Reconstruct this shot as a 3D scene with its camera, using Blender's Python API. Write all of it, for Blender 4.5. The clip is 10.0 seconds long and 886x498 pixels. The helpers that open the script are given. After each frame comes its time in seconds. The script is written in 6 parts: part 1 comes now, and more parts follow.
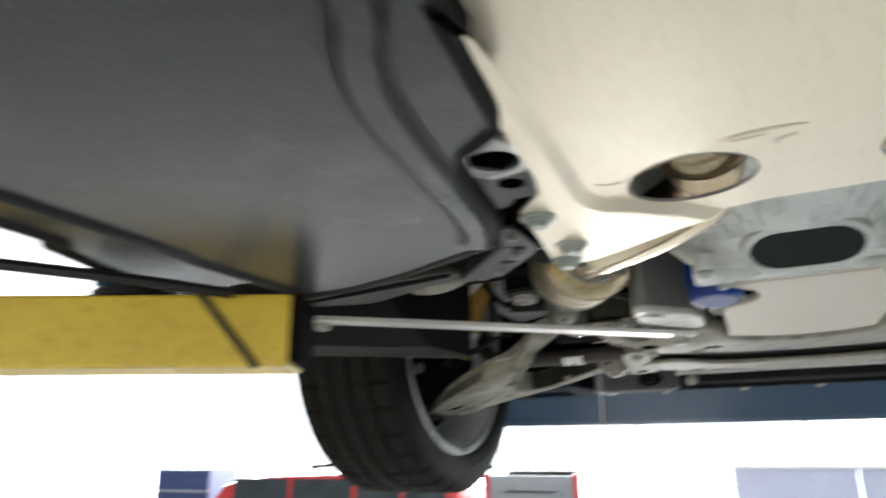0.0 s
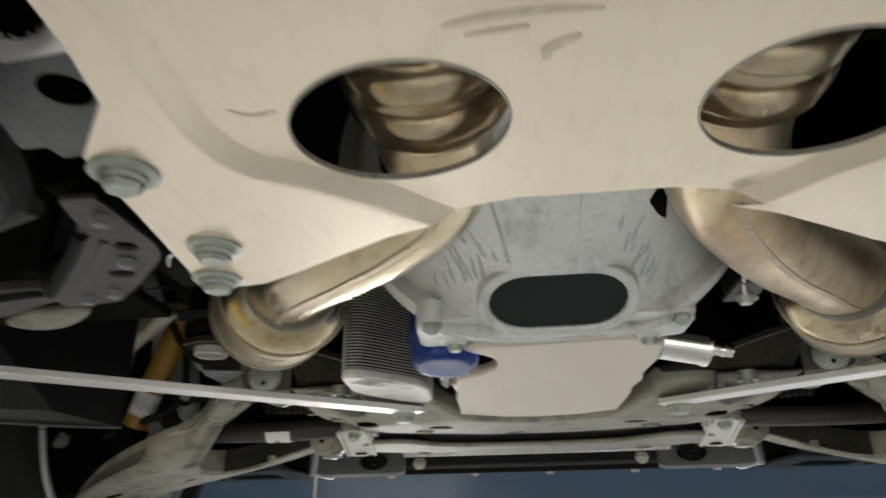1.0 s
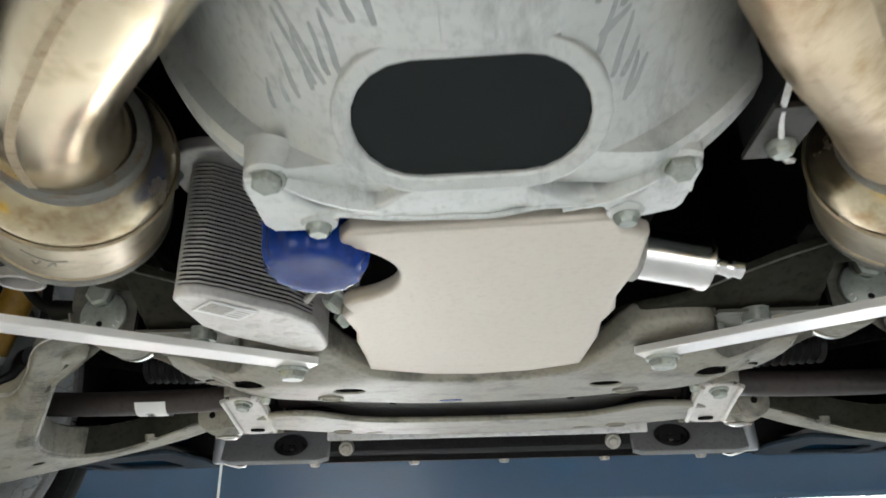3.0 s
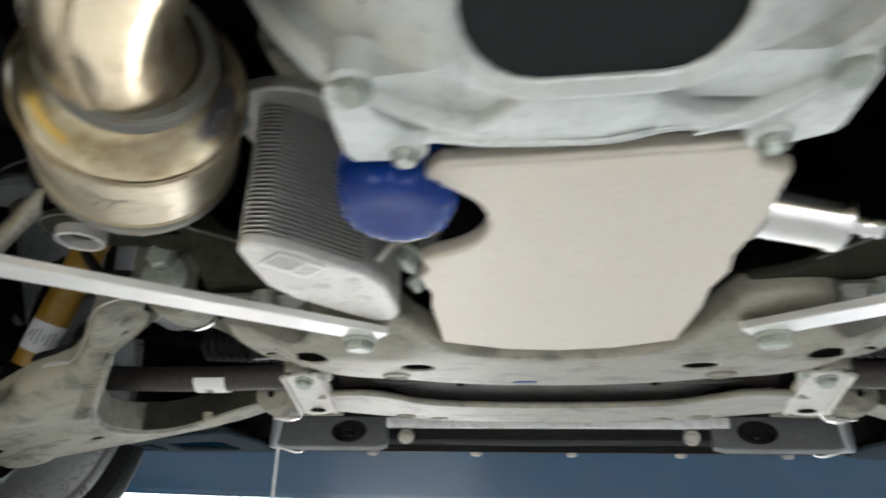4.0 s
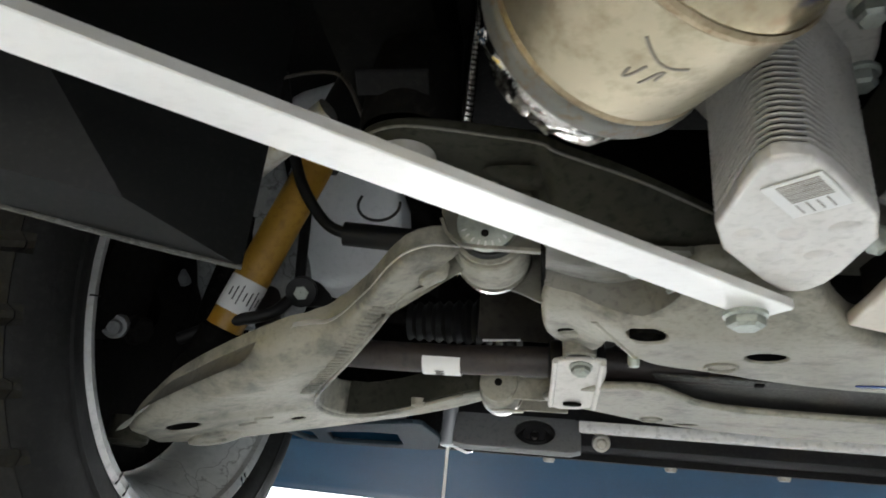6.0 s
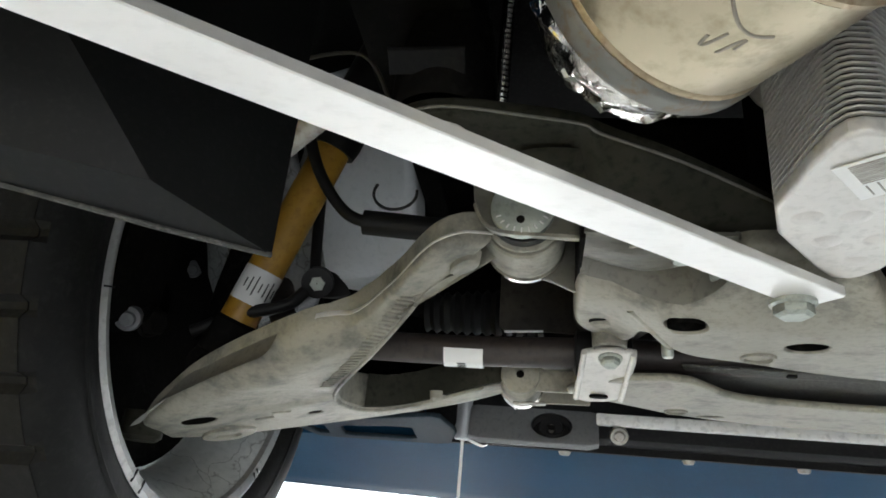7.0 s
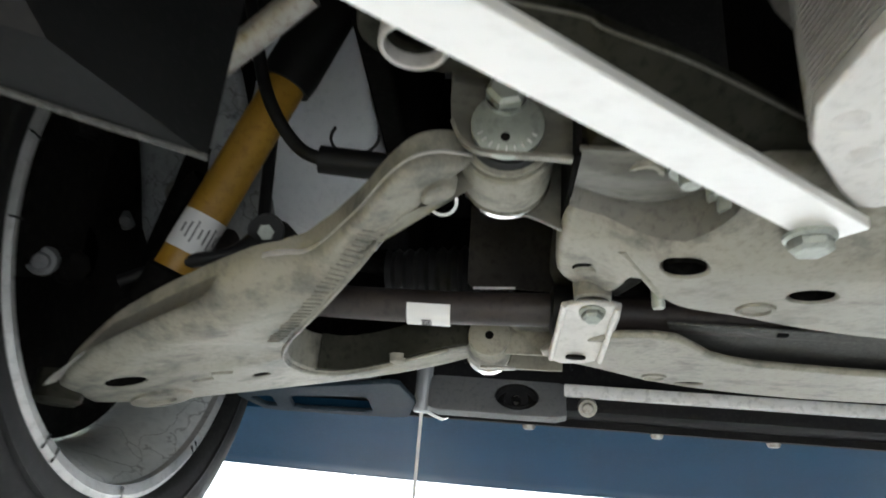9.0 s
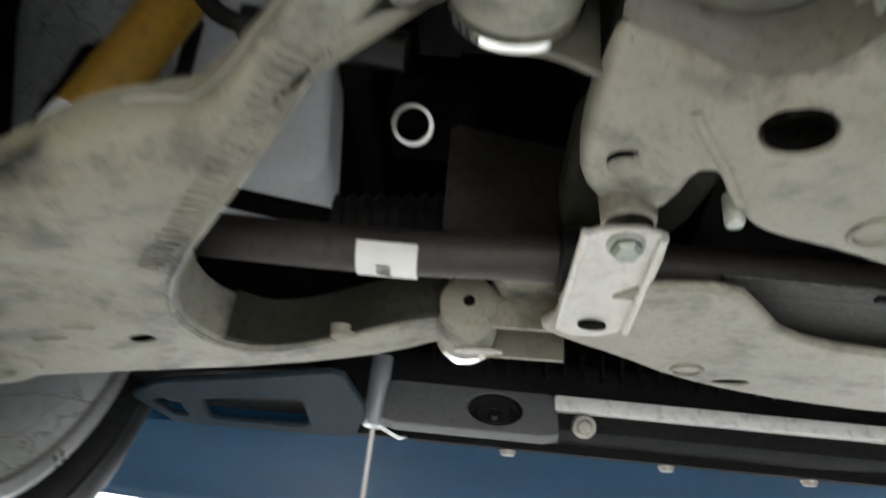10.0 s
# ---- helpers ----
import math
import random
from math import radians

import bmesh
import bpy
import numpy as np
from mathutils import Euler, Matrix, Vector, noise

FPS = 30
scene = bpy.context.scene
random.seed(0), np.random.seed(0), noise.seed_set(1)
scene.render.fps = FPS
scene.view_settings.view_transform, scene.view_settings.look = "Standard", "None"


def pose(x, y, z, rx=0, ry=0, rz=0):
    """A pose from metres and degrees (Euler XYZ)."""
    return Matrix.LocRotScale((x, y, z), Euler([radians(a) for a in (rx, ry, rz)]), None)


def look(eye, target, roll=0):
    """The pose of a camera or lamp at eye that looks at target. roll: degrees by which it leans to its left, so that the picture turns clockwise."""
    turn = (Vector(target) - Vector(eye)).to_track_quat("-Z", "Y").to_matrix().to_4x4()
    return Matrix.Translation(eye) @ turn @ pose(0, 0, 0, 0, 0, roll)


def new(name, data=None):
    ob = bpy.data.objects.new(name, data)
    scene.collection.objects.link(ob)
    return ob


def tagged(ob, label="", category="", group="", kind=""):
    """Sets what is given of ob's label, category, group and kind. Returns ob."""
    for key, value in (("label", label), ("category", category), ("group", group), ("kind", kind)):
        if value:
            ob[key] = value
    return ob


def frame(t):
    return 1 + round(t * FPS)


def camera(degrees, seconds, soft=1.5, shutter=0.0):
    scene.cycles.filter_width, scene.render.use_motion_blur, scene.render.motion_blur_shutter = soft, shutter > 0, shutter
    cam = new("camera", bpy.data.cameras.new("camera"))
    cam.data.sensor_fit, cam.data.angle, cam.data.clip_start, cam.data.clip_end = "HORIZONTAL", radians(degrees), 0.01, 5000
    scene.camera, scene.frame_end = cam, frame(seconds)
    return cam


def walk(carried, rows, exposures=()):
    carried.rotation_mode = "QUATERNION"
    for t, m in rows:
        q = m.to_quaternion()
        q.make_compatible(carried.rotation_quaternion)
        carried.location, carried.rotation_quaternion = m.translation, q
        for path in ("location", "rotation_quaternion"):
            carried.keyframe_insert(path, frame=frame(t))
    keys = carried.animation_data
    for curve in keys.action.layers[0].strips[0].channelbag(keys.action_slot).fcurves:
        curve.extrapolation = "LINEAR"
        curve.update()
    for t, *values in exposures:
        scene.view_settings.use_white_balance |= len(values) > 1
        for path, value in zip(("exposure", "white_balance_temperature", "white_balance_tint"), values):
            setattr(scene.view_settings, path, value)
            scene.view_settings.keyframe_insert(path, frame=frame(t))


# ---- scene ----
cam = camera(66.6, 10.0, soft=1.7, shutter=0.6)
PATH = [
    (0, (-0.012, 0.335, 1.73), (-0.892, 2.03, 2.323), -0.3),
    (0.5, (-0.016, 0.509, 1.75), (-0.506, 2.308, 2.474), -0.3),
    (1, (-0.018, 0.596, 1.773), (-0.224, 2.429, 2.546), -1.0),
    (1.5, (0.0, 0.66, 1.772), (-0.114, 2.507, 2.53), -1.8),
    (2, (0.01, 0.734, 1.773), (-0.084, 2.576, 2.548), -1.6),
    (2.5, (0.02, 0.798, 1.769), (-0.095, 2.636, 2.549), -1.4),
    (3.8, (0.019, 0.902, 1.762), (-0.203, 2.734, 2.532), 1.1),
    (4, (-0.012, 0.909, 1.756), (-0.292, 2.729, 2.538), 1.5),
    (4.5, (-0.132, 0.947, 1.751), (-0.394, 2.758, 2.558), 3.5),
    (5, (-0.213, 0.976, 1.744), (-0.477, 2.783, 2.562), 4.9),
    (5.5, (-0.265, 0.99, 1.747), (-0.547, 2.783, 2.586), 5.7),
    (6, (-0.301, 1.001, 1.745), (-0.629, 2.801, 2.553), 6.1),
    (7.5, (-0.336, 1.024, 1.747), (-0.632, 2.837, 2.538), 5.5),
    (8, (-0.344, 1.031, 1.746), (-0.611, 2.847, 2.539), 5.4),
    (8.5, (-0.354, 1.04, 1.747), (-0.589, 2.858, 2.546), 4.5),
    (9, (-0.35, 1.093, 1.734), (-0.524, 2.928, 2.51), 5.1),
    (9.5, (-0.354, 1.195, 1.734), (-0.568, 2.969, 2.633), 6.9),
    (10, (-0.36, 1.294, 1.722), (-0.443, 3.059, 2.658), 6.3),
]
EXPOSURE = [(0, -0.2, 6450, 8), (0.5, -0.42, 6600, 9), (1.0, -0.40, 6800, 10), (2.5, 0.06, 6450, 9), (4.5, 0.28, 6350, 9), (5.5, 0.24, 6400, 9), (7.5, 0.26, 6350, 8), (9.0, 0.37, 6350, 8), (10, 0.40, 6450, 9)]
walk(cam, [(t, look(eye, target, roll)) for t, eye, target, roll in PATH], EXPOSURE)

from mathutils import geometry

# ---- light ----
world = bpy.data.worlds.new("daylight")
scene.world = world
world.use_nodes = True
wn = world.node_tree.nodes
sky = wn.new("ShaderNodeTexSky")
sky.sky_type, sky.sun_disc = "NISHITA", False
sky.sun_elevation, sky.sun_rotation = radians(38), radians(150)
wn["Background"].inputs["Strength"].default_value = 0.15
world.node_tree.links.new(sky.outputs[0], wn["Background"].inputs[0])


def lamp_sun(strength, elevation, turn):
    d = bpy.data.lights.new("sun", "SUN")
    d.energy, d.angle, d.color = strength, radians(0.6), (1.0, 0.95, 0.88)
    ob = new("sun", d)
    ob.rotation_euler = (radians(90 - elevation), 0, radians(turn))
    return ob


def area_light(name, at, aim, w, h, watts, colour):
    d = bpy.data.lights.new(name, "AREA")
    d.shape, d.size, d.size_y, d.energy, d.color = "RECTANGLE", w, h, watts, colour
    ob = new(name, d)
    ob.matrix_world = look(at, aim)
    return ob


lamp_sun(3.0, 38, -30)
# daylight of the glazed front; the rear lamp is an added, unseen fill
area_light("rear_fill_light", (0.3, -3.0, 1.4), (0.0, 1.4, 1.3), 3.6, 2.7, 70, (1.0, 1.0, 1.0))
area_light("front_glazing_daylight", (-4.0, 12.8, 2.2), (-4.0, 0.0, 1.6), 22.0, 4.2, 5400, (0.97, 0.99, 1.0))

# ---- materials ----
def mat(name, a, b, c=None, rough=0.5, metal=0.0, scale=8.0, fine=90.0, bump=0.15, streak=(1, 1, 1), spec=0.5, coat=0.0, rvar=0.12, dirt=None, dirt_at=0.6, dirt_map=None, dirt_soft=0.12, ior=1.5):
    """A surface of three tones at two scales, with fine relief; dirt: a fourth tone in patches."""
    m = bpy.data.materials.new(name)
    m.use_nodes = True
    n, l = m.node_tree.nodes, m.node_tree.links
    p = n["Principled BSDF"]
    tc = n.new("ShaderNodeTexCoord")
    mp = n.new("ShaderNodeMapping")
    mp.inputs["Scale"].default_value = streak
    l.new(tc.outputs["Object"], mp.inputs[0])

    def noise_tex(s, d=6.0, r=0.6):
        t = n.new("ShaderNodeTexNoise")
        t.inputs["Scale"].default_value, t.inputs["Detail"].default_value, t.inputs["Roughness"].default_value = s, d, r
        l.new(mp.outputs[0], t.inputs["Vector"])
        return t

    def mix(fac, x, y):
        t = n.new("ShaderNodeMix")
        t.data_type = "RGBA"
        l.new(fac, t.inputs[0])
        for i, v in ((6, x), (7, y)):
            if isinstance(v, tuple):
                t.inputs[i].default_value = (*v, 1)
            else:
                l.new(v, t.inputs[i])
        return t.outputs[2]

    def ramp(fac, lo, hi):
        t = n.new("ShaderNodeMapRange")
        t.inputs[1].default_value, t.inputs[2].default_value = lo, hi
        l.new(fac, t.inputs[0])
        return t.outputs[0]

    big, small = noise_tex(scale), noise_tex(fine, 4.0)
    col = mix(ramp(big.outputs[0], 0.35, 0.65), a, b)
    if c:
        col = mix(ramp(small.outputs[0], 0.5, 0.72), col, c)
    if dirt:
        third = noise_tex(scale * 0.45, 8.0, 0.7)
        if dirt_map:
            mq = n.new("ShaderNodeMapping")
            mq.inputs["Scale"].default_value = dirt_map
            l.new(tc.outputs["Object"], mq.inputs[0])
            l.new(mq.outputs[0], third.inputs["Vector"])
            third.inputs["Scale"].default_value, third.inputs["Detail"].default_value = 1.0, 7.0
        col = mix(ramp(third.outputs[0], dirt_at, dirt_at + dirt_soft), col, dirt)
    l.new(col, p.inputs["Base Color"])
    rr = n.new("ShaderNodeMapRange")
    rr.inputs[3].default_value, rr.inputs[4].default_value = max(0.02, rough - rvar), min(1, rough + rvar)
    l.new(big.outputs[0], rr.inputs[0])
    l.new(rr.outputs[0], p.inputs["Roughness"])
    p.inputs["Metallic"].default_value = metal
    p.inputs["Specular IOR Level"].default_value = spec
    p.inputs["IOR"].default_value = ior
    p.inputs["Coat Weight"].default_value = coat
    if bump:
        b2 = n.new("ShaderNodeBump")
        b2.inputs["Strength"].default_value, b2.inputs["Distance"].default_value = bump, 0.002
        l.new(small.outputs[0], b2.inputs["Height"])
        l.new(b2.outputs[0], p.inputs["Normal"])
    return m


def lines_on(m, tone, scale, width, warp=0.0):
    """Adds thin crack-like lines of a tone to a material."""
    n, l = m.node_tree.nodes, m.node_tree.links
    p = n["Principled BSDF"]
    tc = n.new("ShaderNodeTexCoord")
    v = n.new("ShaderNodeTexVoronoi")
    v.feature = "DISTANCE_TO_EDGE"
    v.inputs["Scale"].default_value = scale
    nt = n.new("ShaderNodeTexNoise")
    nt.inputs["Scale"].default_value, nt.inputs["Detail"].default_value = scale * 1.3, 5
    add = n.new("ShaderNodeVectorMath")
    add.operation = "MULTIPLY_ADD"
    add.inputs[1].default_value = (warp, warp, warp)
    l.new(tc.outputs["Object"], nt.inputs["Vector"])
    l.new(nt.outputs["Color"], add.inputs[0])
    l.new(tc.outputs["Object"], add.inputs[2])
    l.new(add.outputs[0], v.inputs["Vector"])
    r = n.new("ShaderNodeMapRange")
    r.inputs[1].default_value, r.inputs[2].default_value, r.inputs[3].default_value, r.inputs[4].default_value = 0.0, width, 0.8, 0.0
    l.new(v.outputs["Distance"], r.inputs[0])
    mx = n.new("ShaderNodeMix")
    mx.data_type = "RGBA"
    old = p.inputs["Base Color"].links[0].from_socket
    l.new(r.outputs[0], mx.inputs[0])
    l.new(old, mx.inputs[6])
    mx.inputs[7].default_value = (*tone, 1)
    l.new(mx.outputs[2], p.inputs["Base Color"])
    return m


def scratches_on(m, tone, w, h, thick, turn, strength):
    """Adds faint scratch lines, in broken crossing rows, to a material."""
    n, l = m.node_tree.nodes, m.node_tree.links
    p = n["Principled BSDF"]
    tc, mp, br, nz, mr, mul, mx = (n.new("ShaderNode" + k) for k in ("TexCoord", "Mapping", "TexBrick", "TexNoise", "MapRange", "Math", "Mix"))
    mp.inputs["Rotation"].default_value = (0, 0, radians(turn))
    br.inputs["Scale"].default_value, br.inputs["Mortar Size"].default_value, br.inputs["Mortar Smooth"].default_value = 1.0, thick, 0.6
    br.inputs["Brick Width"].default_value, br.inputs["Row Height"].default_value = w, h
    nz.inputs["Scale"].default_value, nz.inputs["Detail"].default_value = 24, 3
    mr.inputs[1].default_value, mr.inputs[2].default_value, mr.inputs[4].default_value = 0.52, 0.70, strength
    mul.operation = "MULTIPLY"
    mx.data_type = "RGBA"
    mx.inputs[7].default_value = (*tone, 1)
    l.new(tc.outputs["Object"], mp.inputs[0])
    l.new(mp.outputs[0], br.inputs["Vector"])
    l.new(tc.outputs["Object"], nz.inputs["Vector"])
    l.new(nz.outputs[0], mr.inputs[0])
    l.new(br.outputs["Fac"], mul.inputs[0])
    l.new(mr.outputs[0], mul.inputs[1])
    l.new(mul.outputs[0], mx.inputs[0])
    l.new(p.inputs["Base Color"].links[0].from_socket, mx.inputs[6])
    l.new(mx.outputs[2], p.inputs["Base Color"])
    return m


M = dict(
    plate=mat("brushed_aluminium_plate", (0.74, 0.655, 0.515), (0.77, 0.685, 0.545), (0.71, 0.625, 0.485), rough=0.34, metal=0.65, scale=5, fine=160, bump=0.04, streak=(1, 0.25, 1), dirt=(0.60, 0.52, 0.38), dirt_at=0.66),
    scuffed=mat("rubbed_scuff", (0.56, 0.49, 0.37), (0.64, 0.56, 0.43), (0.48, 0.42, 0.31), rough=0.5, metal=0.3, scale=90, fine=200, bump=0.05),
    drip=mat("dried_fluid_stain", (0.34, 0.36, 0.35), (0.45, 0.47, 0.455), (0.30, 0.32, 0.31), rough=0.42, metal=0.3, scale=90, fine=200, bump=0.05),
    felt=mat("grey_felt", (0.05, 0.05, 0.047), (0.08, 0.08, 0.075), (0.12, 0.12, 0.11), rough=0.9, scale=120, fine=300, bump=0.8),
    brownish=mat("grimy_brown_bracket", (0.036, 0.033, 0.029), (0.055, 0.050, 0.043), (0.025, 0.0225, 0.02), rough=0.42, ior=1.3, scale=22, fine=120, bump=0.25, dirt=(0.10, 0.09, 0.078), dirt_at=0.66),
    pan=mat("oil_pan_aluminium", (0.57, 0.52, 0.44), (0.61, 0.56, 0.48), (0.55, 0.50, 0.425), rough=0.5, metal=0.45, scale=7, fine=200, bump=0.06),
    bell=mat("cast_aluminium_housing", (0.55, 0.57, 0.545), (0.68, 0.695, 0.67), (0.50, 0.52, 0.50), rough=0.48, metal=0.4, scale=10, fine=170, bump=0.12, dirt=(0.27, 0.29, 0.28), dirt_at=0.54, dirt_map=(30, 11, 15), dirt_soft=0.26),
    pipe=mat("heat_tinted_steel", (0.50, 0.41, 0.27), (0.62, 0.53, 0.37), (0.42, 0.33, 0.20), rough=0.2, metal=0.92, scale=9, fine=55, bump=0.04, dirt=(0.30, 0.20, 0.11), dirt_at=0.52, dirt_soft=0.25),
    pipe_burnt=mat("burnt_steel_pipe", (0.50, 0.39, 0.24), (0.66, 0.55, 0.38), (0.40, 0.29, 0.16), rough=0.34, metal=0.85, scale=16, fine=70, bump=0.1, dirt=(0.30, 0.195, 0.10), dirt_at=0.48, dirt_soft=0.2, streak=(1.4, 0.6, 1)),
    cat=mat("converter_steel", (0.42, 0.37, 0.26), (0.52, 0.46, 0.33), (0.35, 0.30, 0.20), rough=0.36, metal=0.8, scale=17, fine=80, bump=0.05, dirt=(0.20, 0.115, 0.05), dirt_at=0.50, dirt_soft=0.22),
    cone=mat("burnt_cone_steel", (0.48, 0.40, 0.25), (0.66, 0.58, 0.42), (0.32, 0.22, 0.10), rough=0.24, metal=0.88, scale=24, fine=70, bump=0.06, dirt=(0.19, 0.085, 0.03), dirt_at=0.49, dirt_soft=0.2),
    seam=mat("brown_weld_seam", (0.34, 0.27, 0.17), (0.44, 0.36, 0.24), (0.26, 0.19, 0.11), rough=0.4, metal=0.8, scale=40, fine=200, bump=0.2),
    ring=mat("grey_weld_ring", (0.34, 0.33, 0.30), (0.42, 0.40, 0.36), (0.25, 0.22, 0.18), rough=0.5, metal=0.7, scale=20, fine=160, bump=0.2),
    cast=mat("dusty_cast_aluminium", (0.25, 0.238, 0.192), (0.31, 0.295, 0.24), (0.216, 0.205, 0.165), rough=0.62, metal=0.15, scale=5, fine=240, bump=0.4, dirt=(0.088, 0.088, 0.078), dirt_at=0.47, dirt_map=(19, 24, 20), dirt_soft=0.2),
    beam=scratches_on(mat("scratched_pressed_metal", (0.25, 0.236, 0.189), (0.315, 0.299, 0.245), (0.209, 0.197, 0.158), rough=0.52, metal=0.25, scale=5, fine=220, bump=0.15, dirt=(0.098, 0.096, 0.082), dirt_at=0.50, dirt_map=(20, 26, 20), dirt_soft=0.2), (0.12, 0.114, 0.095), 0.041, 0.017, 0.0005, 14, 0.28),
    # dark olive tone, also used to paint shade inside the arm's window
    cast_dark=mat("dark_olive_metal", (0.024, 0.024, 0.0185), (0.044, 0.0425, 0.0335), (0.018, 0.0178, 0.0142), rough=0.6, spec=0.4, ior=1.12, metal=0.04, scale=12, fine=130, bump=0.2, dirt=(0.055, 0.052, 0.040), dirt_at=0.64),
    # darker tone of the pressed beam: grime, plus shade put into the colour
    recess=mat("grimy_shaded_pressing", (0.098, 0.095, 0.077), (0.19, 0.183, 0.152), (0.078, 0.076, 0.060), rough=0.5, metal=0.15, scale=22, fine=200, bump=0.2, streak=(0.5, 1.6, 1), dirt=(0.095, 0.092, 0.072), dirt_at=0.5, dirt_soft=0.2),
    brace=mat("bare_aluminium_bar", (0.80, 0.79, 0.76), (0.84, 0.83, 0.80), (0.77, 0.76, 0.73), rough=0.33, metal=0.5, scale=14, fine=160, bump=0.04, streak=(0.5, 1, 1)),
    cooler=mat("oil_cooler_aluminium", (0.50, 0.485, 0.45), (0.58, 0.56, 0.52), (0.43, 0.415, 0.38), rough=0.42, metal=0.5, scale=20, fine=180, bump=0.06),
    cooler_face=mat("oil_cooler_face", (0.60, 0.585, 0.55), (0.67, 0.65, 0.61), (0.52, 0.505, 0.47), rough=0.45, metal=0.3, scale=22, fine=160, bump=0.08),
    zinc=mat("zinc_bolt", (0.34, 0.37, 0.33), (0.42, 0.45, 0.40), (0.28, 0.30, 0.27), rough=0.45, metal=0.5, scale=40, fine=220, bump=0.1),
    chrome=mat("bright_steel", (0.72, 0.71, 0.68), (0.80, 0.79, 0.76), rough=0.18, metal=1.0, scale=20, bump=0.0),
    black=mat("black_plastic", (0.010, 0.010, 0.011), (0.015, 0.015, 0.016), (0.020, 0.020, 0.019), spec=0.06, rough=0.68, scale=7, fine=260, bump=0.12, dirt=(0.026, 0.025, 0.023), dirt_at=0.63),
    belly=mat("grey_black_undertray_plastic", (0.040, 0.041, 0.043), (0.050, 0.051, 0.053), (0.062, 0.061, 0.059), rough=0.25, rvar=0.06, spec=0.3, scale=4, fine=240, bump=0.08, dirt=(0.085, 0.08, 0.072), dirt_at=0.62),
    flap=mat("dark_moulded_plastic", (0.009, 0.0095, 0.0095), (0.012, 0.0125, 0.0125), (0.016, 0.016, 0.0155), spec=0.13, rough=0.42, scale=5, fine=260, bump=0.06),
    # dirt tone that also carries painted shade on arm flanks and recess walls
    grime_shade=mat("grimy_shaded_cast", (0.125, 0.120, 0.102), (0.175, 0.167, 0.142), (0.090, 0.086, 0.072), rough=0.6, metal=0.1, scale=18, fine=180, bump=0.3),
    band=mat("blued_steel_band", (0.155, 0.155, 0.137), (0.205, 0.20, 0.175), (0.17, 0.12, 0.07), rough=0.5, metal=0.5, scale=30, fine=140, bump=0.15),
    pen=mat("faded_pen_mark", (0.22, 0.20, 0.16), (0.28, 0.255, 0.205), rough=0.6, scale=200, bump=0.0),
    # near-black for grime, and for shade put inside holes and gaps
    dark=mat("dark_grime_and_shade", (0.005, 0.005, 0.0045), (0.009, 0.0085, 0.008), (0.014, 0.013, 0.012), spec=0.4, ior=1.06, rough=0.7, scale=14, fine=120, bump=0.3),
    rubber=mat("black_rubber", (0.008, 0.008, 0.008), (0.013, 0.013, 0.013), spec=0.3, rough=0.5, scale=30, fine=200, bump=0.1),
    window=mat("dark_rubber_cover", (0.007, 0.010, 0.010), (0.010, 0.014, 0.014), spec=0.25, rough=0.6, scale=12, fine=200, bump=0.08),
    tyre=mat("tyre_rubber", (0.0085, 0.0085, 0.0083), (0.0125, 0.0123, 0.0119), (0.018, 0.0177, 0.017), spec=0.15, rough=0.75, scale=12, fine=150, bump=0.25),
    rim=lines_on(mat("dusty_wheel_barrel", (0.70, 0.73, 0.72), (0.80, 0.82, 0.81), (0.60, 0.63, 0.62), rough=0.4, metal=0.25, scale=10, fine=90, bump=0.1, dirt=(0.42, 0.44, 0.44), dirt_at=0.58, dirt_soft=0.2), (0.28, 0.29, 0.29), 13, 0.012, 0.06),
    upright=lines_on(mat("streaked_upright_casting", (0.27, 0.285, 0.285), (0.36, 0.378, 0.378), (0.21, 0.226, 0.226), rough=0.5, metal=0.1, scale=14, fine=90, bump=0.2, dirt=(0.16, 0.17, 0.17), dirt_at=0.52, dirt_soft=0.2), (0.10, 0.105, 0.10), 20, 0.03, 0.09),
    rim_edge=mat("wheel_flange", (0.50, 0.50, 0.49), (0.60, 0.60, 0.58), (0.40, 0.40, 0.39), rough=0.4, metal=0.5, scale=20, fine=150, bump=0.1),
    blue=mat("blue_filter_paint", (0.004, 0.030, 0.19), (0.005, 0.038, 0.24), (0.003, 0.023, 0.15), rough=0.2, coat=0.1, spec=0.25, scale=20, fine=120, bump=0.02, rvar=0.04),
    yellow=mat("amber_damper_paint", (0.34, 0.185, 0.018), (0.41, 0.225, 0.024), (0.28, 0.145, 0.013), rough=0.45, scale=20, fine=120, bump=0.05),
    lift=mat("yellow_lift_enamel", (0.68, 0.48, 0.04), (0.76, 0.55, 0.05), (0.56, 0.38, 0.03), rough=0.42, scale=6, fine=70, bump=0.06, dirt=(0.34, 0.23, 0.04), dirt_at=0.68),
    white=mat("white_tank_plastic", (0.76, 0.79, 0.81), (0.82, 0.84, 0.86), (0.70, 0.73, 0.75), rough=0.45, scale=8, fine=120, bump=0.03),
    sway=mat("brown_black_bar_paint", (0.026, 0.021, 0.019), (0.043, 0.033, 0.029), (0.018, 0.015, 0.0135), rough=0.55, scale=16, fine=120, bump=0.12, dirt=(0.095, 0.067, 0.051), dirt_at=0.62),
    foil=mat("crumpled_foil", (0.62, 0.60, 0.56), (0.75, 0.73, 0.69), (0.3, 0.28, 0.24), rough=0.14, metal=1.0, scale=30, fine=70, bump=1.0, rvar=0.08),
    label=mat("white_label_paper", (0.78, 0.78, 0.76), (0.82, 0.82, 0.80), rough=0.6, scale=30, bump=0.0),
    ink=mat("label_ink", (0.02, 0.02, 0.02), (0.03, 0.03, 0.03), rough=0.7, scale=30, bump=0.0),
